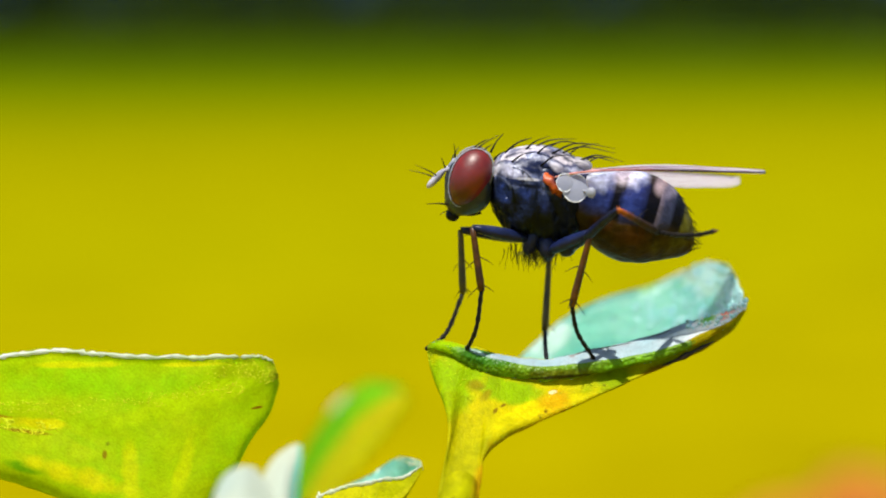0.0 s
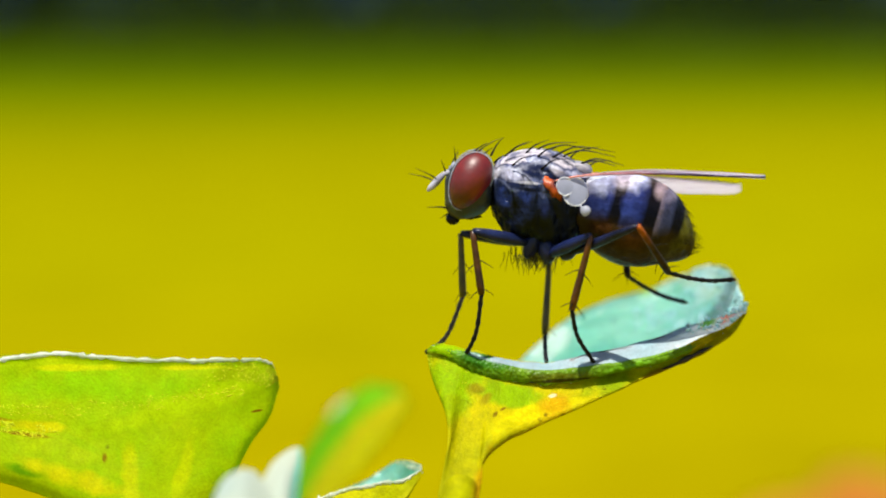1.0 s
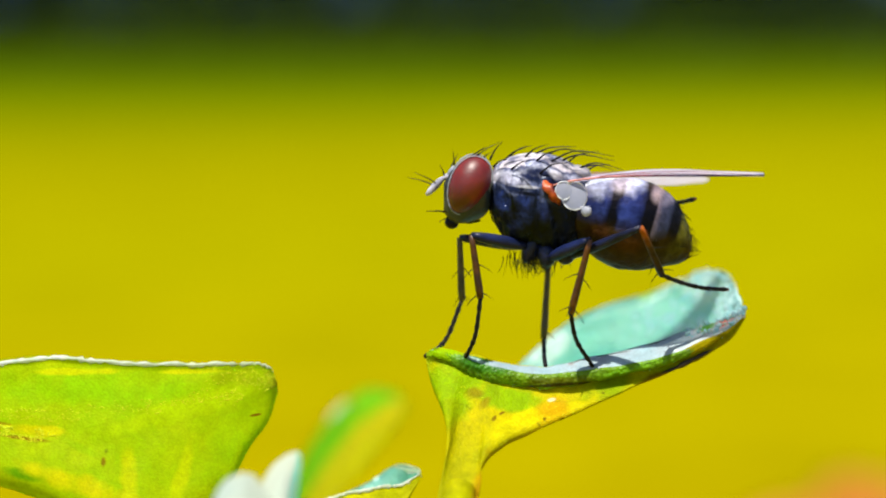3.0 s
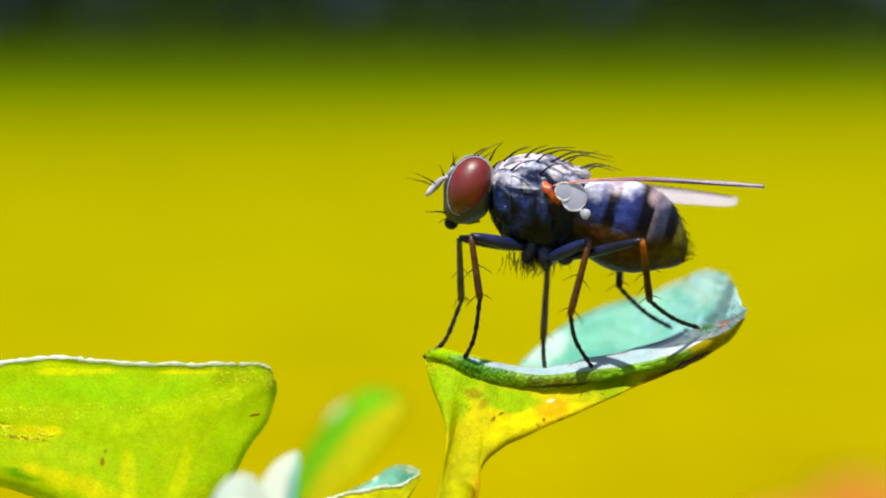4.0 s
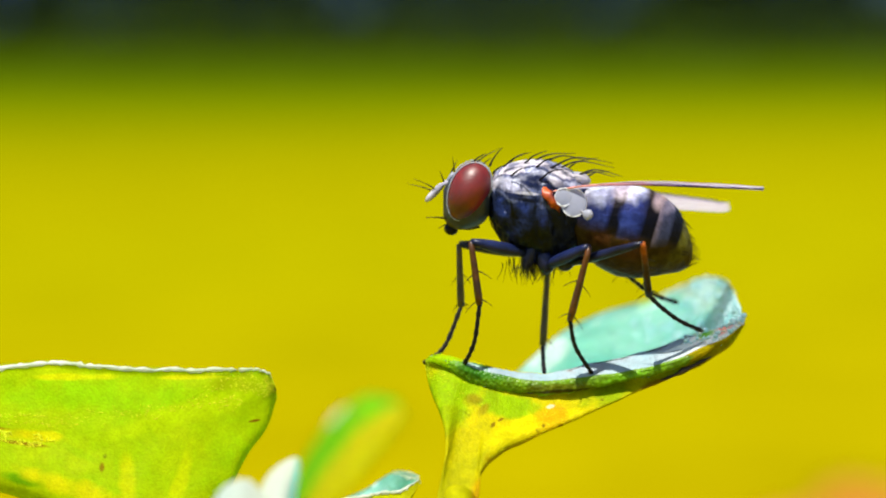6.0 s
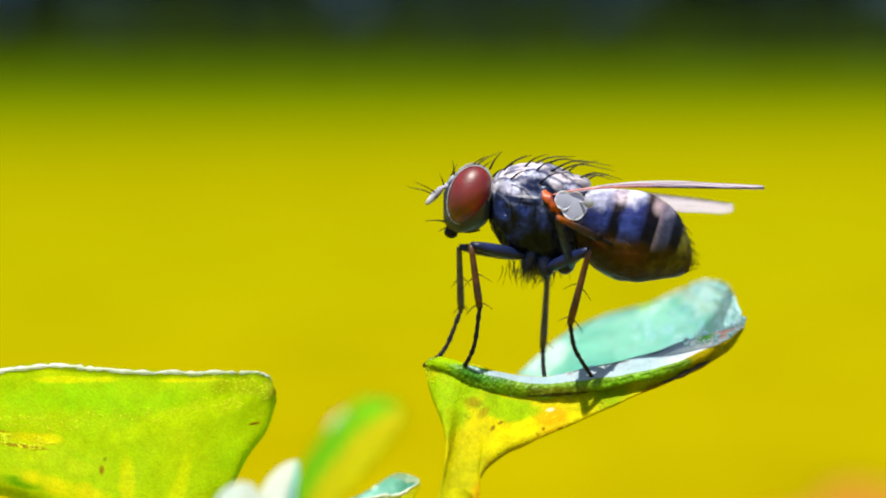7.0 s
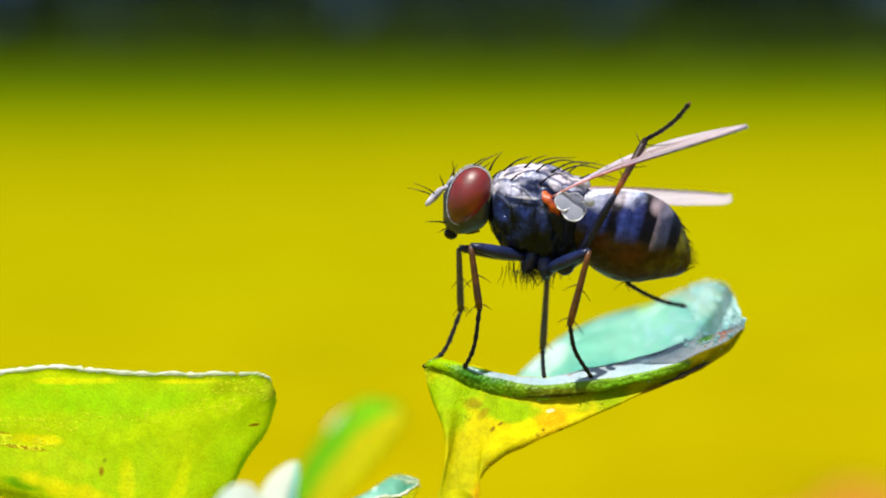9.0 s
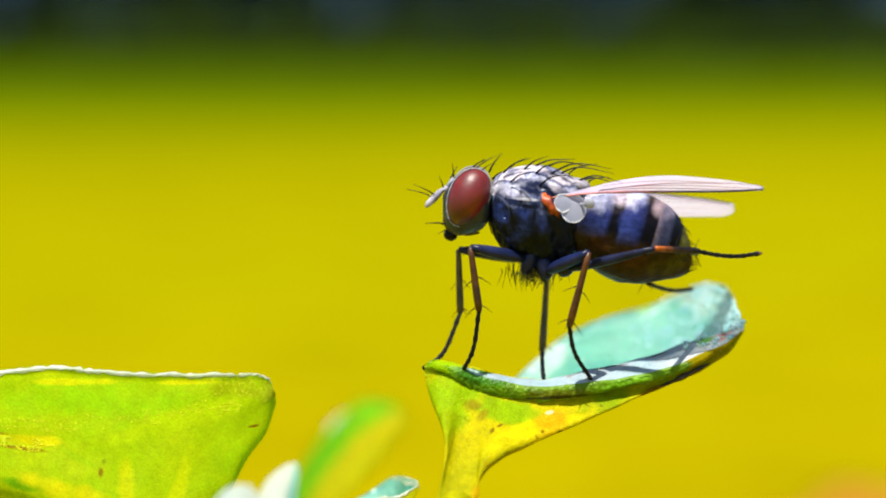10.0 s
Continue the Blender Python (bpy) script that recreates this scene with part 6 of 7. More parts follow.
    walk(hind_far[0], [
        (0, pose(0.001054, 0.000750, 0.003159, -57.8, -34.3, 70.5)), (0.1, pose(0.001054, 0.000750, 0.003159, -48.0, -31.7, 64.7)),
        (0.2, pose(0.001054, 0.000750, 0.003159, -33.7, -24.1, 58.6)), (0.3, pose(0.001054, 0.000750, 0.003159, -53.0, -33.5, 67.5)),
        (0.4, pose(0.001054, 0.000750, 0.003159, -56.2, -34.0, 69.4)), (0.5, pose(0.001054, 0.000750, 0.003159, -51.6, -33.2, 66.6)),
        (0.6, pose(0.001054, 0.000750, 0.003159, -51.9, -33.2, 66.8)), (0.7, pose(0.001054, 0.000750, 0.003159, -25.8, -23.1, 50.9)),
        (0.8, pose(0.001054, 0.000750, 0.003159, -28.3, -23.1, 54.0)), (0.9, pose(0.001054, 0.000750, 0.003159, -25.7, -20.5, 53.9)),
        (1, pose(0.001054, 0.000750, 0.003159, -18.9, -15.5, 51.9)), (1.1, pose(0.001054, 0.000750, 0.003159, -19.6, -15.7, 52.7)),
        (1.2, pose(0.001054, 0.000750, 0.003159, -21.5, -17.1, 53.2)), (1.25, pose(0.001054, 0.000750, 0.003159, -44.2, -21.4, 69.5)),
        (1.3, pose(0.001054, 0.000750, 0.003159, -70.9, -24.0, 86.5)), (1.35, pose(0.001054, 0.000750, 0.003159, -76.2, -28.3, 83.4)),
        (1.4, pose(0.001054, 0.000750, 0.003159, -71.7, -32.5, 79.9)), (1.5, pose(0.001054, 0.000750, 0.003159, -39.1, -35.1, 54.7)),
        (1.6, pose(0.001054, 0.000750, 0.003159, -70.2, -32.4, 79.1)), (1.7, pose(0.001054, 0.000750, 0.003159, -62.4, -34.6, 73.4)),
        (1.9, pose(0.001054, 0.000750, 0.003159, -73.9, -30.8, 81.6)), (2, pose(0.001054, 0.000750, 0.003159, -74.2, -29.0, 82.2)),
        (2.1, pose(0.001054, 0.000750, 0.003159, -68.6, -30.6, 78.7)), (2.2, pose(0.001054, 0.000750, 0.003159, -65.6, -28.8, 77.7)),
        (2.3, pose(0.001054, 0.000750, 0.003159, -68.0, -28.0, 79.2)), (2.4, pose(0.001054, 0.000750, 0.003159, -74.9, -30.8, 82.1)),
        (2.5, pose(0.001054, 0.000750, 0.003159, -72.5, -30.8, 80.8)), (2.6, pose(0.001054, 0.000750, 0.003159, -64.5, -32.7, 75.6)),
        (2.7, pose(0.001054, 0.000750, 0.003159, -64.3, -33.4, 75.1)), (3, pose(0.001054, 0.000750, 0.003159, -62.1, -34.7, 73.3)),
        (3.4, pose(0.001054, 0.000750, 0.003159, -33.6, -23.8, 56.1)), (3.8, pose(0.001054, 0.000750, 0.003159, -17.9, -13.4, 54.3)),
        (4, pose(0.001054, 0.000750, 0.003159, -12.9, -10.4, 52.0)), (4.2, pose(0.001054, 0.000750, 0.003159, -16.3, -13.3, 52.0)),
        (4.3, pose(0.001054, 0.000750, 0.003159, -42.1, -32.6, 66.2)), (4.4, pose(0.001054, 0.000750, 0.003159, -61.1, -34.6, 72.6)),
        (4.5, pose(0.001054, 0.000750, 0.003159, -27.1, -21.9, 43.8)), (4.6, pose(0.001054, 0.000750, 0.003159, -61.5, -34.6, 73.3)),
        (4.7, pose(0.001054, 0.000750, 0.003159, -33.3, -33.2, 50.2)), (4.8, pose(0.001054, 0.000750, 0.003159, -64.9, -34.0, 75.3)),
        (4.9, pose(0.001054, 0.000750, 0.003159, -49.0, -35.2, 63.4)), (5, pose(0.001054, 0.000750, 0.003159, -24.1, -17.6, 52.7)),
        (5.2, pose(0.001054, 0.000750, 0.003159, -22.6, -17.9, 53.5)), (5.5, pose(0.001054, 0.000750, 0.003159, -20.2, -16.1, 53.0)),
        (5.7, pose(0.001054, 0.000750, 0.003159, -20.7, -16.5, 52.9)), (6.2, pose(0.001054, 0.000750, 0.003159, -41.4, -29.9, 60.5)),
        (6.8, pose(0.001054, 0.000750, 0.003159, -61.1, -34.9, 72.5)), (6.9, pose(0.001054, 0.000750, 0.003159, -35.5, -33.2, 52.5)),
        (7, pose(0.001054, 0.000750, 0.003159, -46.1, -34.3, 61.5)), (7.2, pose(0.001054, 0.000750, 0.003159, -48.4, -35.1, 63.0)),
        (7.4, pose(0.001054, 0.000750, 0.003159, -52.7, -35.9, 65.9)), (7.5, pose(0.001054, 0.000750, 0.003159, -31.1, -33.2, 47.8)),
        (7.6, pose(0.001054, 0.000750, 0.003159, -27.0, -28.6, 46.8)), (7.7, pose(0.001054, 0.000750, 0.003159, -26.9, -22.0, 53.6)),
        (7.8, pose(0.001054, 0.000750, 0.003159, -18.9, -16.1, 51.1)), (7.9, pose(0.001054, 0.000750, 0.003159, -20.3, -17.2, 51.5)),
        (8, pose(0.001054, 0.000750, 0.003159, -23.0, -18.7, 53.1)), (8.1, pose(0.001054, 0.000750, 0.003159, -24.2, -19.1, 54.0)),
        (8.2, pose(0.001054, 0.000750, 0.003159, -25.5, -20.9, 53.3)), (8.3, pose(0.001054, 0.000750, 0.003159, -22.8, -18.6, 52.8)),
        (8.4, pose(0.001054, 0.000750, 0.003159, -28.2, -22.7, 54.2)), (8.5, pose(0.001054, 0.000750, 0.003159, -20.7, -18.1, 50.5)),
        (8.6, pose(0.001054, 0.000750, 0.003159, -21.5, -18.0, 51.9)), (8.9, pose(0.001054, 0.000750, 0.003159, -23.8, -19.4, 53.0)),
        (9.2, pose(0.001054, 0.000750, 0.003159, -26.2, -21.2, 53.7)), (9.4, pose(0.001054, 0.000750, 0.003159, -25.5, -20.8, 53.3)),
        (9.5, pose(0.001054, 0.000750, 0.003159, -45.1, -31.3, 62.6)), (9.7, pose(0.001054, 0.000750, 0.003159, -54.7, -33.9, 68.4)),
        (9.9, pose(0.001054, 0.000750, 0.003159, -26.2, -22.6, 50.9)), (9.95, pose(0.001054, 0.000750, 0.003159, -22.4, -20.8, 49.3)),
        (10, pose(0.001054, 0.000750, 0.003159, -22.4, -20.8, 49.3)),
    ])
    walk(hind_far[1], [
        (0, pose(0.001772, 0.002776, 0.004622, -35.3, 27.0, -57.4)), (0.1, pose(0.002001, 0.002749, 0.004526, -56.6, 37.4, -68.2)),
        (0.2, pose(0.002293, 0.002775, 0.004220, -89.8, 41.4, -89.9)), (0.3, pose(0.001886, 0.002753, 0.004593, -51.7, 31.3, -59.9)),
        (0.4, pose(0.001811, 0.002767, 0.004614, -37.6, 28.5, -58.2)), (0.5, pose(0.001920, 0.002747, 0.004581, -43.7, 32.4, -60.8)),
        (0.6, pose(0.001913, 0.002748, 0.004583, -43.4, 32.2, -60.6)), (0.7, pose(0.002563, 0.002606, 0.004178, -50.6, 40.6, -61.9)),
        (0.8, pose(0.002461, 0.002685, 0.004177, -67.1, 42.6, -74.0)), (0.9, pose(0.002490, 0.002716, 0.004071, -79.2, 43.3, -82.5)),
        (1, pose(0.002599, 0.002722, 0.003854, -86.8, 43.5, -87.8)), (1.1, pose(0.002571, 0.002741, 0.003863, -90.5, 42.8, -90.3)),
        (1.2, pose(0.002543, 0.002739, 0.003925, -88.7, 42.9, -89.1)), (1.25, pose(0.001903, 0.003017, 0.004106, -59.6, 11.8, -70.1)),
        (1.3, pose(0.001198, 0.003121, 0.004215, -40.7, -20.3, -55.4)), (1.35, pose(0.001319, 0.003025, 0.004390, -22.5, -13.2, -48.7)),
        (1.4, pose(0.001438, 0.002910, 0.004554, -3.5, -6.0, -42.5)), (1.5, pose(0.002283, 0.002486, 0.004655, 0.6, -9.2, -28.0)),
        (1.6, pose(0.001470, 0.002905, 0.004552, 9.7, -10.6, -42.9)), (1.7, pose(0.001665, 0.002801, 0.004635, -0.5, 0.6, -38.3)),
        (1.9, pose(0.001381, 0.002960, 0.004488, 12.8, -12.9, -45.5)), (2, pose(0.001363, 0.003002, 0.004420, 21.5, -19.7, -49.4)),
        (2.1, pose(0.001493, 0.002945, 0.004482, 30.7, -28.3, -51.4)), (2.2, pose(0.001541, 0.002975, 0.004412, 55.8, -40.0, -66.4)),
        (2.3, pose(0.001483, 0.003005, 0.004380, 45.9, -35.0, -61.0)), (2.4, pose(0.001360, 0.002963, 0.004489, 19.5, -10.7, -45.1)),
        (2.5, pose(0.001412, 0.002954, 0.004491, 15.8, -15.8, -46.0)), (2.6, pose(0.001599, 0.002869, 0.004563, 41.1, -39.1, -57.2)),
        (2.7, pose(0.001611, 0.002847, 0.004591, 37.3, -35.9, -52.4)), (3, pose(0.001670, 0.002798, 0.004637, 12.3, -2.8, -38.2)),
        (3.4, pose(0.002382, 0.002724, 0.004209, -23.7, 42.5, -80.0)), (3.8, pose(0.002531, 0.002803, 0.003761, -56.6, 39.3, -99.5)),
        (4, pose(0.002630, 0.002765, 0.003626, -74.5, 41.5, -96.1)), (4.2, pose(0.002613, 0.002744, 0.003755, -91.9, 42.6, -92.2)),
        (4.3, pose(0.001937, 0.002754, 0.004560, -54.8, 35.6, -65.5)), (4.4, pose(0.001695, 0.002792, 0.004635, -24.1, 8.7, -38.5)),
        (4.5, pose(0.002795, 0.002421, 0.004127, -28.2, 33.4, -44.2)), (4.6, pose(0.001669, 0.002799, 0.004636, -6.4, -1.2, -38.2)),
        (4.7, pose(0.002447, 0.002420, 0.004584, -7.1, 9.8, -36.1)), (4.8, pose(0.001600, 0.002836, 0.004612, 10.1, -12.0, -40.6)),
        (4.9, pose(0.002005, 0.002651, 0.004656, -9.9, 10.8, -44.7)), (5, pose(0.002556, 0.002721, 0.003945, -50.3, 43.4, -86.1)),
        (5.2, pose(0.002526, 0.002739, 0.003959, -72.0, 42.9, -88.5)), (5.5, pose(0.002557, 0.002745, 0.003881, -91.0, 42.6, -90.7)),
        (5.7, pose(0.002557, 0.002738, 0.003899, -89.2, 42.9, -89.4)), (6.2, pose(0.002165, 0.002712, 0.004453, -54.4, 38.1, -66.2)),
        (6.8, pose(0.001696, 0.002785, 0.004645, -25.4, -4.8, -37.9)), (6.9, pose(0.002379, 0.002477, 0.004581, -10.0, 12.8, -38.6)),
        (7, pose(0.002079, 0.002639, 0.004623, -16.2, 16.5, -45.6)), (7.2, pose(0.002022, 0.002645, 0.004653, -11.0, 11.4, -44.6)),
        (7.4, pose(0.001913, 0.002673, 0.004683, 3.2, -4.8, -34.1)), (7.5, pose(0.002517, 0.002362, 0.004580, -5.0, 7.5, -33.9)),
        (7.6, pose(0.002618, 0.002414, 0.004402, -16.3, 21.6, -38.4)), (7.7, pose(0.002484, 0.002692, 0.004130, -57.8, 43.1, -76.7)),
        (7.8, pose(0.002624, 0.002693, 0.003879, -80.2, 44.3, -83.2)), (7.9, pose(0.002601, 0.002694, 0.003925, -79.0, 44.1, -82.3)),
        (8, pose(0.002535, 0.002719, 0.003990, -82.5, 43.4, -84.8)), (8.1, pose(0.002501, 0.002737, 0.004008, -86.1, 42.9, -87.3)),
        (8.2, pose(0.002508, 0.002697, 0.004084, -74.1, 43.4, -78.9)), (8.3, pose(0.002543, 0.002714, 0.003987, -81.4, 43.5, -84.0)),
        (8.4, pose(0.002458, 0.002694, 0.004164, -69.8, 42.8, -76.0)), (8.5, pose(0.002625, 0.002658, 0.003967, -70.0, 44.3, -75.8)),
        (8.6, pose(0.002580, 0.002696, 0.003962, -78.2, 44.0, -81.7)), (8.9, pose(0.002529, 0.002709, 0.004024, -79.0, 43.5, -82.4)),
        (9.2, pose(0.002489, 0.002703, 0.004099, -75.0, 43.3, -79.6)), (9.4, pose(0.002508, 0.002697, 0.004084, -74.2, 43.4, -79.0)),
        (9.5, pose(0.002077, 0.002722, 0.004510, -49.9, 36.0, -63.6)), (9.7, pose(0.001848, 0.002757, 0.004609, -37.0, 28.6, -57.6)),
        (9.9, pose(0.002567, 0.002613, 0.004159, -52.8, 41.2, -63.4)), (9.95, pose(0.002639, 0.002593, 0.004081, -53.0, 42.0, -63.2)),
        (10, pose(0.002639, 0.002593, 0.004081, -53.0, 42.0, -63.2)),
    ])
    walk(hind_far[2], [
        (0, pose(0.002781, 0.001200, 0.003669, 8.3, 9.1, 42.6)), (0.1, pose(0.002621, 0.001200, 0.003250, 7.7, 8.4, 42.8)),
        (0.2, pose(0.002296, 0.001200, 0.002831, 24.8, 16.5, 58.5)), (0.3, pose(0.002784, 0.001200, 0.003501, 8.7, 7.7, 49.0)),
        (0.4, pose(0.002784, 0.001200, 0.003610, 9.7, 8.6, 48.9)), (0.5, pose(0.002786, 0.001200, 0.003456, 10.0, 11.2, 42.2)),
        (0.6, pose(0.002785, 0.001200, 0.003464, 10.0, 11.2, 42.2)), (0.7, pose(0.003315, 0.001200, 0.002812, 3.2, 10.4, 17.1)),
        (0.8, pose(0.002887, 0.001200, 0.002755, 4.9, 6.4, 37.5)), (0.9, pose(0.002689, 0.001200, 0.002631, 11.3, 23.3, 26.8)),
        (1, pose(0.002657, 0.001200, 0.002409, 7.2, 24.4, 17.0)), (1.1, pose(0.002563, 0.001200, 0.002436, 5.2, 29.0, 10.7)),
        (1.2, pose(0.002566, 0.001200, 0.002496, -5.1, 30.0, -10.1)), (1.25, pose(0.002601, 0.001084, 0.003679, 2.7, -4.6, -60.4)),
        (1.3, pose(0.002316, 0.001500, 0.004944, 43.6, -35.5, -115.3)), (1.35, pose(0.002667, 0.001488, 0.004870, 31.3, -39.1, -64.1)),
        (1.4, pose(0.002979, 0.001500, 0.004773, 8.2, -22.4, -20.7)), (1.5, pose(0.004137, 0.001500, 0.004990, 14.0, 3.0, -58.0)),
        (1.6, pose(0.002982, 0.001500, 0.004938, 5.0, 40.0, -12.0)), (1.7, pose(0.003313, 0.001500, 0.004614, 5.0, 58.0, -12.0)),
        (1.9, pose(0.002815, 0.001500, 0.004956, 5.0, 36.0, -12.0)), (2, pose(0.002649, 0.001500, 0.005127, 5.0, 34.0, -12.0)),
        (2.1, pose(0.002647, 0.001500, 0.005477, 29.5, -29.3, -49.2)), (2.2, pose(0.002185, 0.001500, 0.005761, 13.6, -39.3, -20.9)),
        (2.3, pose(0.002318, 0.001500, 0.005583, 28.2, -31.2, -46.0)), (2.4, pose(0.002816, 0.001500, 0.004878, 5.0, 36.0, -12.0)),
        (2.5, pose(0.002815, 0.001500, 0.005064, 5.0, 36.0, -12.0)), (2.6, pose(0.002482, 0.001500, 0.005888, 32.7, -36.5, -47.3)),
        (2.7, pose(0.002649, 0.001500, 0.005823, 26.6, -24.9, -49.9)), (3, pose(0.003318, 0.001500, 0.004739, 7.9, -3.2, -55.4)),
        (3.4, pose(0.002651, 0.001200, 0.002789, -10.4, 20.0, -44.2)), (3.8, pose(0.002263, 0.001200, 0.002432, -7.2, 38.7, -11.5)),
        (4, pose(0.002462, 0.001200, 0.002235, 9.6, 37.5, 15.5)), (4.2, pose(0.002554, 0.001200, 0.002332, 20.5, 39.1, 30.7)),
        (4.3, pose(0.002645, 0.001200, 0.003338, 8.8, 12.8, 35.1)), (4.4, pose(0.003319, 0.001500, 0.004317, -6.2, -12.5, 26.8)),
        (4.5, pose(0.004052, 0.001200, 0.002970, 0.8, 1.2, 32.9)), (4.6, pose(0.003318, 0.001500, 0.004682, -11.1, -17.2, 33.4)),
        (4.7, pose(0.004118, 0.001200, 0.004225, -2.7, -4.2, 32.8)), (4.8, pose(0.003161, 0.001500, 0.005049, -12.0, -19.4, 32.6)),
        (4.9, pose(0.003471, 0.001200, 0.004263, 0.2, 0.2, 42.8)), (5, pose(0.002661, 0.001200, 0.002501, 21.6, 25.3, 48.9)),
        (5.2, pose(0.002566, 0.001200, 0.002530, 20.2, 35.8, 32.1)), (5.5, pose(0.002539, 0.001200, 0.002458, 27.3, 27.4, 48.2)),
        (5.7, pose(0.002572, 0.001200, 0.002470, 20.5, 33.7, 33.9)), (6.2, pose(0.002833, 0.001200, 0.003159, 8.9, 12.9, 34.9)),
        (6.8, pose(0.003348, 0.001500, 0.004818, -11.4, -16.9, 40.6)), (6.9, pose(0.003980, 0.001200, 0.004117, 1.4, 1.5, 44.9)),
        (7, pose(0.003488, 0.001200, 0.004026, 11.8, 8.7, 54.1)), (7.2, pose(0.003488, 0.001200, 0.004239, -1.5, -1.3, 48.8)),
        (7.4, pose(0.003647, 0.001500, 0.004858, -5.5, -7.0, 38.2)), (7.5, pose(0.004244, 0.001200, 0.004305, -8.4, -10.6, 38.8)),
        (7.6, pose(0.004148, 0.001200, 0.003630, -0.1, -0.1, 45.9)), (7.7, pose(0.002835, 0.001200, 0.002695, 16.8, 12.6, 54.1)),
        (7.8, pose(0.002803, 0.001200, 0.002414, 1.4, 26.2, 3.1)), (7.9, pose(0.002803, 0.001200, 0.002463, 4.2, 27.9, 9.0)),
        (8, pose(0.002672, 0.001200, 0.002547, -4.8, 28.6, -9.9)), (8.1, pose(0.002572, 0.001200, 0.002578, 5.5, 15.8, 19.6)),
        (8.2, pose(0.002801, 0.001200, 0.002641, 4.8, 16.4, 16.7)), (8.3, pose(0.002702, 0.001200, 0.002540, 10.2, 12.7, 39.4)),
        (8.4, pose(0.002831, 0.001200, 0.002736, 6.4, 10.1, 32.6)), (8.5, pose(0.002995, 0.001200, 0.002501, 10.8, 14.5, 37.3)),
        (8.6, pose(0.002798, 0.001200, 0.002504, 8.6, 15.7, 29.3)), (8.9, pose(0.002732, 0.001200, 0.002577, 8.3, 19.1, 23.9)),
        (9.2, pose(0.002766, 0.001200, 0.002659, 8.6, 22.9, 21.2)), (9.4, pose(0.002800, 0.001200, 0.002641, 10.1, 15.1, 34.2)),
        (9.5, pose(0.002831, 0.001200, 0.003275, 7.8, 8.6, 42.7)), (9.7, pose(0.002837, 0.001200, 0.003605, 7.7, 8.4, 42.7)),
        (9.9, pose(0.003273, 0.001200, 0.002776, 9.3, 9.1, 46.0)), (9.95, pose(0.003343, 0.001200, 0.002676, 8.0, 8.2, 44.8)),
        (10, pose(0.003343, 0.001200, 0.002676, 8.0, 8.2, 44.8)),
    ])
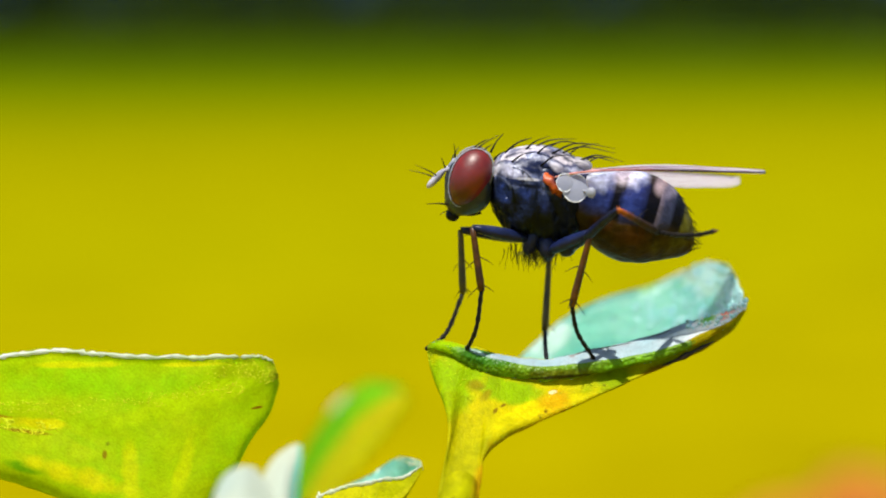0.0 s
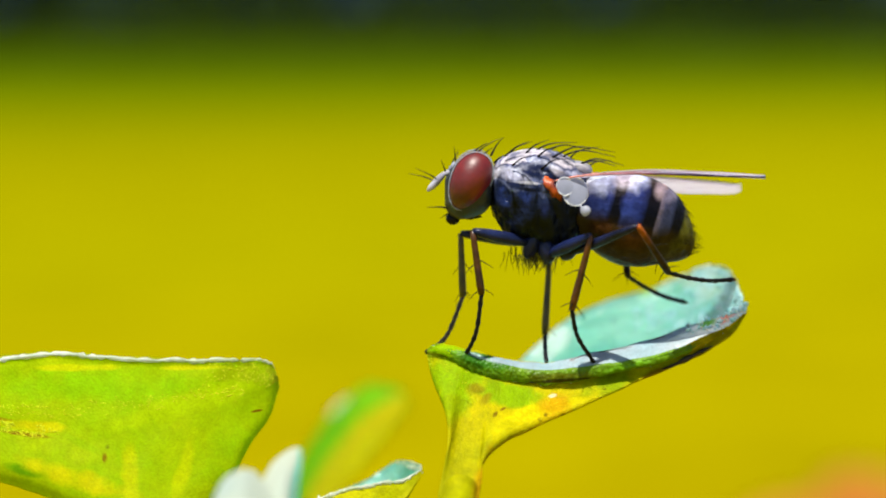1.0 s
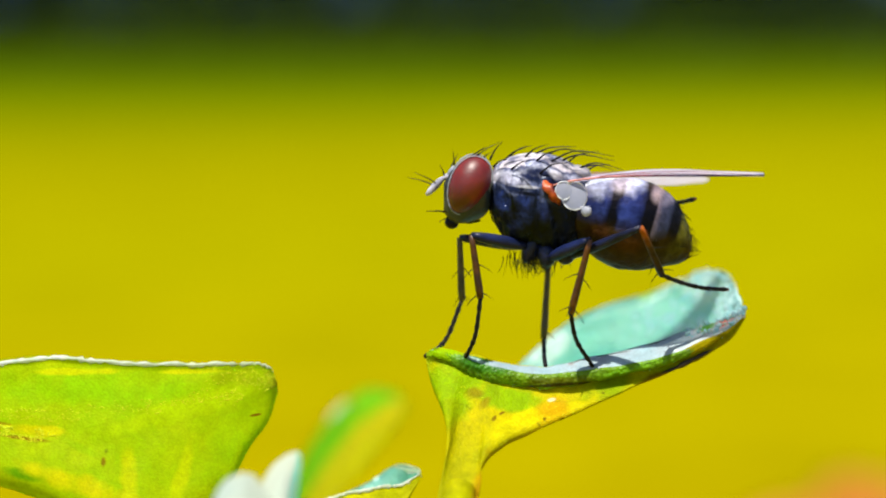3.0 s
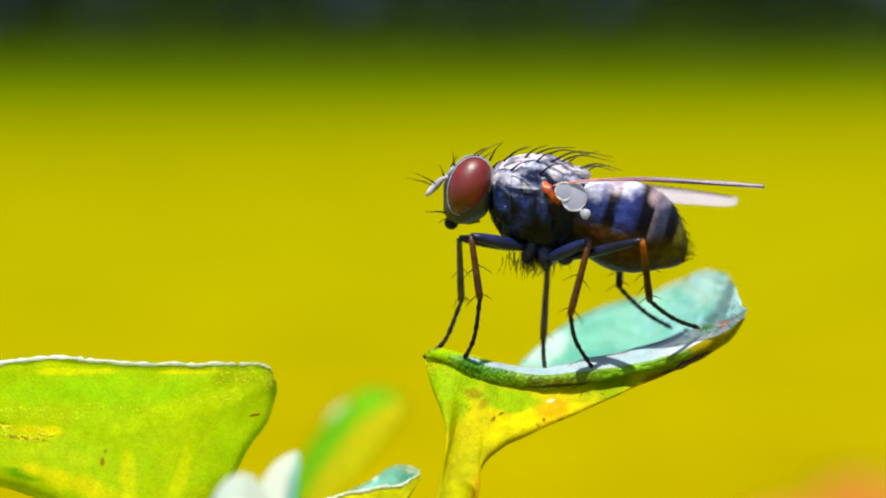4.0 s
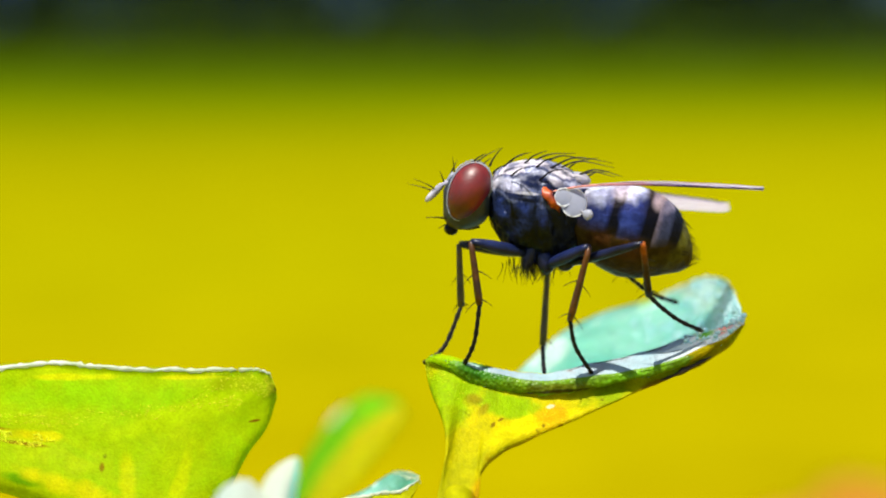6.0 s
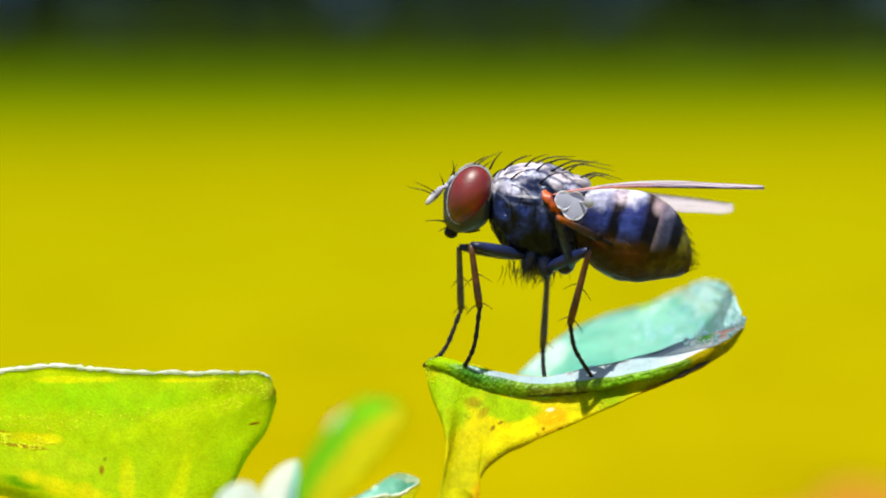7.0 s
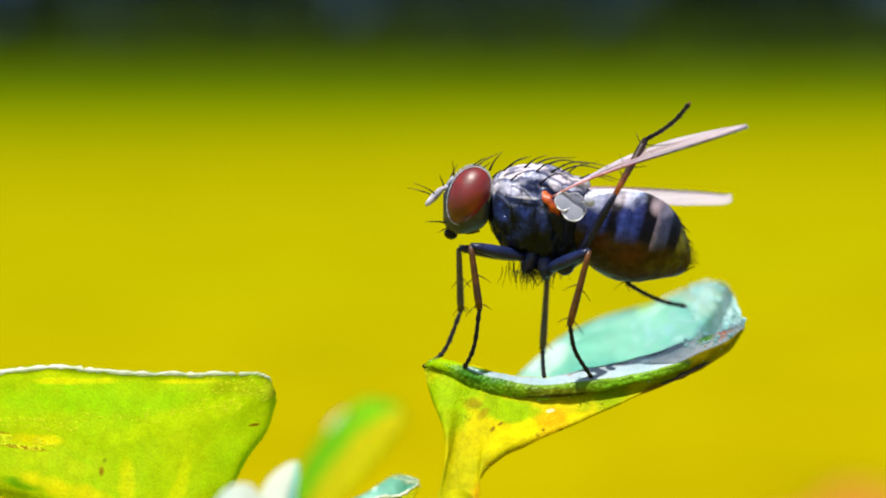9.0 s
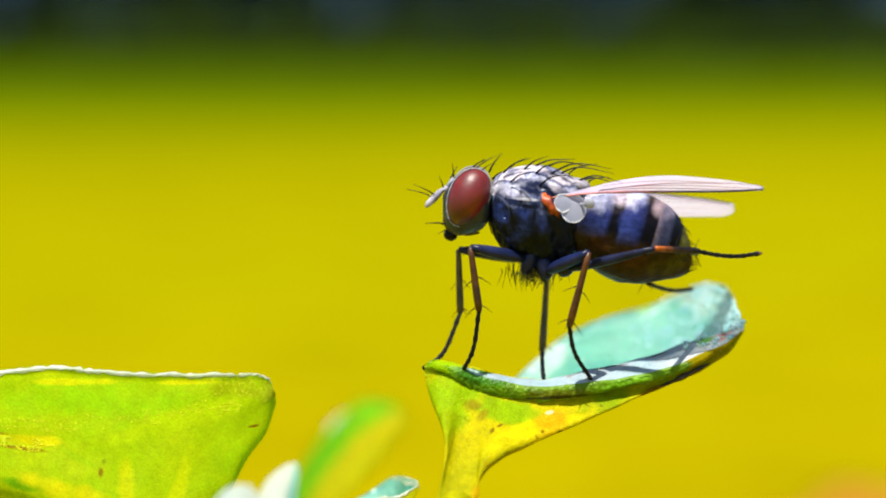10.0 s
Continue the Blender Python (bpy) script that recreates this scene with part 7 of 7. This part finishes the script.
    walk(wing_near, [
        (0, pose(0.000500, -0.000820, 0.005300, -0.5, -1.8, -7.8)), (0.1, pose(0.000500, -0.000820, 0.005300, 0.5, -3.3, -7.7)),
        (0.2, pose(0.000500, -0.000820, 0.005300, 0.0, -2.4, -7.7)), (0.3, pose(0.000500, -0.000820, 0.005300, 3.5, -5.1, -7.6)),
        (0.4, pose(0.000500, -0.000820, 0.005300, 4.0, -5.2, -7.6)), (0.5, pose(0.000500, -0.000820, 0.005300, 1.0, -4.0, -7.7)),
        (0.7, pose(0.000500, -0.000820, 0.005300, 0.0, -2.8, -7.7)), (1, pose(0.000500, -0.000820, 0.005300, -1.5, -1.5, -7.8)),
        (1.2, pose(0.000500, -0.000820, 0.005300, -2.0, -1.0, -7.8)), (1.4, pose(0.000500, -0.000820, 0.005300, 1.0, -2.0, -7.7)),
        (1.6, pose(0.000500, -0.000820, 0.005300, 2.5, -2.8, -7.7)), (2, pose(0.000500, -0.000820, 0.005300, 2.0, -3.3, -7.8)),
        (2.3, pose(0.000500, -0.000820, 0.005300, 2.0, -3.9, -7.8)), (2.7, pose(0.000500, -0.000820, 0.005300, 2.0, -3.9, -7.7)),
        (3.2, pose(0.000500, -0.000820, 0.005300, -1.0, -2.5, -7.8)), (3.8, pose(0.000500, -0.000820, 0.005300, -2.0, -0.9, -7.9)),
        (4.1, pose(0.000500, -0.000820, 0.005300, -2.5, -0.2, -7.9)), (4.3, pose(0.000500, -0.000820, 0.005300, -2.5, -0.2, -7.9)),
        (4.5, pose(0.000500, -0.000820, 0.005300, 2.5, -1.8, -7.9)), (4.6, pose(0.000500, -0.000820, 0.005300, -1.0, -2.6, -7.8)),
        (4.7, pose(0.000500, -0.000820, 0.005300, 2.5, -1.8, -7.9)), (4.8, pose(0.000500, -0.000820, 0.005300, -0.5, -3.2, -7.8)),
        (4.9, pose(0.000500, -0.000820, 0.005300, -1.0, -2.4, -7.8)), (5.5, pose(0.000500, -0.000820, 0.005300, -2.0, -0.8, -7.9)),
        (6, pose(0.000500, -0.000820, 0.005300, -2.0, -1.4, -7.9)), (6.8, pose(0.000500, -0.000820, 0.005300, -0.5, -3.5, -7.8)),
        (7, pose(0.000500, -0.000820, 0.005300, 0.0, -2.6, -7.9)), (7.3, pose(0.000500, -0.000820, 0.005300, 0.5, -3.3, -7.8)),
        (7.5, pose(0.000500, -0.000820, 0.005300, -1.0, -1.2, -7.9)), (7.8, pose(0.000500, -0.000820, 0.005300, -0.5, -1.6, -7.9)),
        (8, pose(0.000500, -0.000820, 0.005300, -0.5, -1.7, -7.9)), (8.2, pose(0.000500, -0.000820, 0.005300, -0.5, -1.6, -7.9)),
        (8.3, pose(0.000500, -0.000820, 0.005300, 8.0, -2.3, -7.8)), (8.4, pose(0.000500, -0.000820, 0.005300, 5.0, -2.2, -7.8)),
        (8.5, pose(0.000500, -0.000820, 0.005300, 5.5, -1.8, -7.9)), (8.6, pose(0.000500, -0.000820, 0.005300, 23.0, -10.2, -7.5)),
        (8.7, pose(0.000500, -0.000820, 0.005300, 11.0, -7.5, -7.7)), (8.8, pose(0.000500, -0.000820, 0.005300, 5.5, -4.9, -7.8)),
        (8.9, pose(0.000500, -0.000820, 0.005300, 5.0, -9.4, -13.0)), (9, pose(0.000500, -0.000820, 0.005300, 10.5, -20.4, -20.0)),
        (9.1, pose(0.000500, -0.000820, 0.005300, 6.5, -17.5, -20.0)), (9.2, pose(0.000500, -0.000820, 0.005300, -1.0, -18.5, -14.0)),
        (9.3, pose(0.000500, -0.000820, 0.005300, 1.5, -8.7, -7.6)), (9.4, pose(0.000500, -0.000820, 0.005300, 4.5, -6.6, -7.7)),
        (9.5, pose(0.000500, -0.000820, 0.005300, 3.5, -3.0, -7.8)), (9.6, pose(0.000500, -0.000820, 0.005300, 0.5, -3.6, -7.8)),
        (9.7, pose(0.000500, -0.000820, 0.005300, 2.0, -4.2, -7.8)), (9.8, pose(0.000500, -0.000820, 0.005300, -32.0, -22.2, -7.1)),
        (9.9, pose(0.000500, -0.000820, 0.005300, 20.0, -9.8, -7.6)), (9.95, pose(0.000500, -0.000820, 0.005300, 8.0, -3.1, -7.9)),
        (10, pose(0.000500, -0.000820, 0.005300, 9.0, -3.1, -7.9)),
    ])
    walk(wing_far, [
        (0, pose(0.000575, 0.000750, 0.005233, 13.8, 1.9, 22.0)), (0.1, pose(0.000575, 0.000750, 0.005233, 13.6, 1.1, 27.0)),
        (0.3, pose(0.000575, 0.000750, 0.005233, 12.7, -0.6, 23.3)), (0.4, pose(0.000575, 0.000750, 0.005233, 13.0, 0.1, 25.8)),
        (0.7, pose(0.000575, 0.000750, 0.005233, 14.0, 2.3, 23.2)), (1, pose(0.000575, 0.000750, 0.005233, 14.1, 2.9, 21.2)),
        (1.2, pose(0.000575, 0.000750, 0.005233, 14.2, 3.3, 20.3)), (1.3, pose(0.000575, 0.000750, 0.005233, 13.9, 2.2, 23.0)),
        (1.4, pose(0.000575, 0.000750, 0.005233, 11.1, -4.2, 24.1)), (1.5, pose(0.000575, 0.000750, 0.005233, 14.6, -0.8, 26.6)),
        (1.6, pose(0.000575, 0.000750, 0.005233, 10.8, -4.9, 24.0)), (1.7, pose(0.000575, 0.000750, 0.005233, 14.7, 3.2, 28.2)),
        (1.8, pose(0.000575, 0.000750, 0.005233, 14.2, 2.4, 27.2)), (1.9, pose(0.000575, 0.000750, 0.005233, 17.1, -4.3, 42.6)),
        (2, pose(0.000575, 0.000750, 0.005233, 15.1, 0.2, 38.2)), (2.1, pose(0.000575, 0.000750, 0.005233, 13.0, 0.0, 39.6)),
        (2.2, pose(0.000575, 0.000750, 0.005233, 16.2, -6.7, 45.5)), (2.3, pose(0.000575, 0.000750, 0.005233, 20.2, -8.5, 39.1)),
        (2.4, pose(0.000575, 0.000750, 0.005233, 12.9, -0.1, 36.2)), (2.5, pose(0.000575, 0.000750, 0.005233, 22.0, -4.2, 37.0)),
        (2.6, pose(0.000575, 0.000750, 0.005233, -5.1, -19.1, 48.2)), (2.7, pose(0.000575, 0.000750, 0.005233, -0.5, -12.4, 48.2)),
        (3.1, pose(0.000575, 0.000750, 0.005233, 12.9, -0.1, 34.6)), (3.5, pose(0.000575, 0.000750, 0.005233, 15.0, 3.8, 27.4)),
        (3.8, pose(0.000575, 0.000750, 0.005233, 15.8, 5.2, 28.3)), (4, pose(0.000575, 0.000750, 0.005233, 15.1, 5.1, 22.1)),
        (4.3, pose(0.000575, 0.000750, 0.005233, 14.9, 4.6, 22.4)), (4.4, pose(0.000575, 0.000750, 0.005233, 14.6, -1.1, 22.9)),
        (4.5, pose(0.000575, 0.000750, 0.005233, 23.2, 5.6, 21.7)), (4.6, pose(0.000575, 0.000750, 0.005233, 12.7, -4.5, 26.9)),
        (4.7, pose(0.000575, 0.000750, 0.005233, 24.7, 7.8, 25.5)), (4.8, pose(0.000575, 0.000750, 0.005233, 9.0, -7.4, 28.1)),
        (4.9, pose(0.000575, 0.000750, 0.005233, 15.8, 5.5, 26.9)), (5.5, pose(0.000575, 0.000750, 0.005233, 16.0, 5.8, 27.2)),
        (5.7, pose(0.000575, 0.000750, 0.005233, 15.9, 5.7, 27.2)), (6.3, pose(0.000575, 0.000750, 0.005233, 14.1, 2.3, 25.8)),
        (6.7, pose(0.000575, 0.000750, 0.005233, 18.0, -5.7, 27.9)), (6.8, pose(0.000575, 0.000750, 0.005233, 20.0, -5.8, 27.9)),
        (6.9, pose(0.000575, 0.000750, 0.005233, 15.1, 4.3, 25.6)), (7.3, pose(0.000575, 0.000750, 0.005233, 15.1, 4.8, 24.3)),
        (7.5, pose(0.000575, 0.000750, 0.005233, 15.5, 5.9, 22.8)), (8, pose(0.000575, 0.000750, 0.005233, 15.6, 5.8, 24.1)),
        (8.5, pose(0.000575, 0.000750, 0.005233, 15.1, 4.4, 25.8)), (9, pose(0.000575, 0.000750, 0.005233, 13.8, 1.6, 26.0)),
        (9.3, pose(0.000575, 0.000750, 0.005233, 13.6, 1.2, 27.8)), (9.5, pose(0.000575, 0.000750, 0.005233, 14.2, 2.3, 27.1)),
        (9.7, pose(0.000575, 0.000750, 0.005233, 14.1, 2.0, 28.1)), (9.8, pose(0.000575, 0.000750, 0.005233, 13.3, 0.6, 25.7)), (9.95, pose(0.000575, 0.000750, 0.005233, 20.6, 3.5, 24.2)),
        (10, pose(0.000575, 0.000750, 0.005233, 20.6, 3.5, 24.2)),
    ])
    walk(abdomen, [
        (0, pose(0.000860, 0.000000, 0.004753, 0.0, 0.0, 0.0)), (0.4, pose(0.000860, 0.000000, 0.004753, 0.0, -2.0, 0.0)),
        (0.8, pose(0.000860, 0.000000, 0.004753, 0.0, 0.0, 0.0)), (1.2, pose(0.000860, 0.000000, 0.004753, 0.0, 0.0, 0.0)),
        (1.6, pose(0.000860, 0.000000, 0.004753, 0.0, -1.0, 0.0)), (2.5, pose(0.000860, 0.000000, 0.004753, 0.0, -1.0, 0.0)),
        (3.8, pose(0.000700, 0.000000, 0.004753, 0.0, 1.0, 0.0)), (4.5, pose(0.000860, 0.000000, 0.004753, 0.0, 0.0, 0.0)),
        (5.7, pose(0.000860, 0.000000, 0.004753, 0.0, 0.0, 0.0)), (6.8, pose(0.000860, 0.000000, 0.004753, 0.0, 1.0, 0.0)),
        (7.1, pose(0.000860, 0.000000, 0.004753, 0.0, 1.0, 0.0)), (7.3, pose(0.000860, 0.000000, 0.004753, 0.0, 3.0, 0.0)),
        (7.4, pose(0.000860, 0.000000, 0.004753, 0.0, 8.0, 0.0)), (7.5, pose(0.000860, 0.000000, 0.004753, 0.0, 9.0, 0.0)),
        (7.6, pose(0.000860, 0.000000, 0.004753, 0.0, 8.0, 0.0)), (7.7, pose(0.000860, 0.000000, 0.004753, 0.0, 3.0, 0.0)),
        (7.9, pose(0.000860, 0.000000, 0.004753, 0.0, 2.0, 0.0)), (8.1, pose(0.000860, 0.000000, 0.004753, 0.0, 0.0, 0.0)),
        (9.4, pose(0.000790, 0.000000, 0.004753, 0.0, 0.0, 0.0)), (9.6, pose(0.000860, 0.000000, 0.004753, 0.0, 2.0, 0.0)),
        (9.7, pose(0.000860, 0.000000, 0.004753, 0.0, 5.0, 0.0)), (9.8, pose(0.000860, 0.000000, 0.004753, 0.0, 3.0, 0.0)), (9.95, pose(0.000860, 0.000000, 0.004753, 0.0, 0.0, 0.0)),
        (10, pose(0.000860, 0.000000, 0.004753, 0.0, 0.0, 0.0)),
    ])
    walk(haltere, [
        (0, pose(0.000712, -0.001250, 0.004998, -3.9, 4.9, -38.6)), (0.2, pose(0.000712, -0.001250, 0.004998, -16.9, 22.4, -38.5)),
        (0.3, pose(0.000712, -0.001250, 0.004998, -3.5, 3.3, -46.7)), (0.5, pose(0.000712, -0.001250, 0.004998, -5.9, 6.4, -43.0)),
        (0.7, pose(0.000712, -0.001250, 0.004998, -25.1, 32.1, -41.4)), (1.2, pose(0.000712, -0.001250, 0.004998, -27.1, 33.7, -42.6)),
        (1.4, pose(0.000712, -0.001250, 0.004998, -19.2, 26.6, -37.8)), (2.7, pose(0.000712, -0.001250, 0.004998, -20.8, 25.0, -41.9)),
        (3.8, pose(0.000712, -0.001250, 0.004998, -23.3, 29.5, -41.2)), (5.7, pose(0.000712, -0.001250, 0.004998, -18.4, 22.9, -40.5)),
        (6.8, pose(0.000712, -0.001250, 0.004998, 3.0, -3.6, -39.0)), (7, pose(0.000712, -0.001250, 0.004998, 7.8, -9.2, -40.5)),
        (7.3, pose(0.000712, -0.001250, 0.004998, -3.1, 4.0, -37.6)), (7.5, pose(0.000712, -0.001250, 0.004998, -13.3, 17.8, -37.6)),
        (7.7, pose(0.000712, -0.001250, 0.004998, -13.3, 17.9, -37.6)), (7.9, pose(0.000712, -0.001250, 0.004998, -22.6, 27.6, -42.0)),
        (8.1, pose(0.000712, -0.001250, 0.004998, -3.8, 4.7, -39.0)), (8.4, pose(0.000712, -0.001250, 0.004998, 4.9, -6.1, -39.0)),
        (9, pose(0.000712, -0.001250, 0.004998, 9.0, -12.4, -36.5)), (9.6, pose(0.000712, -0.001250, 0.004998, -7.6, 9.1, -40.4)),
        (9.8, pose(0.000712, -0.001250, 0.004998, -3.7, 4.4, -40.0)), (9.95, pose(0.000712, -0.001250, 0.004998, 8.3, -12.2, -34.5)),
        (10, pose(0.000712, -0.001250, 0.004998, 8.3, -12.2, -34.5)),
    ])


motions()
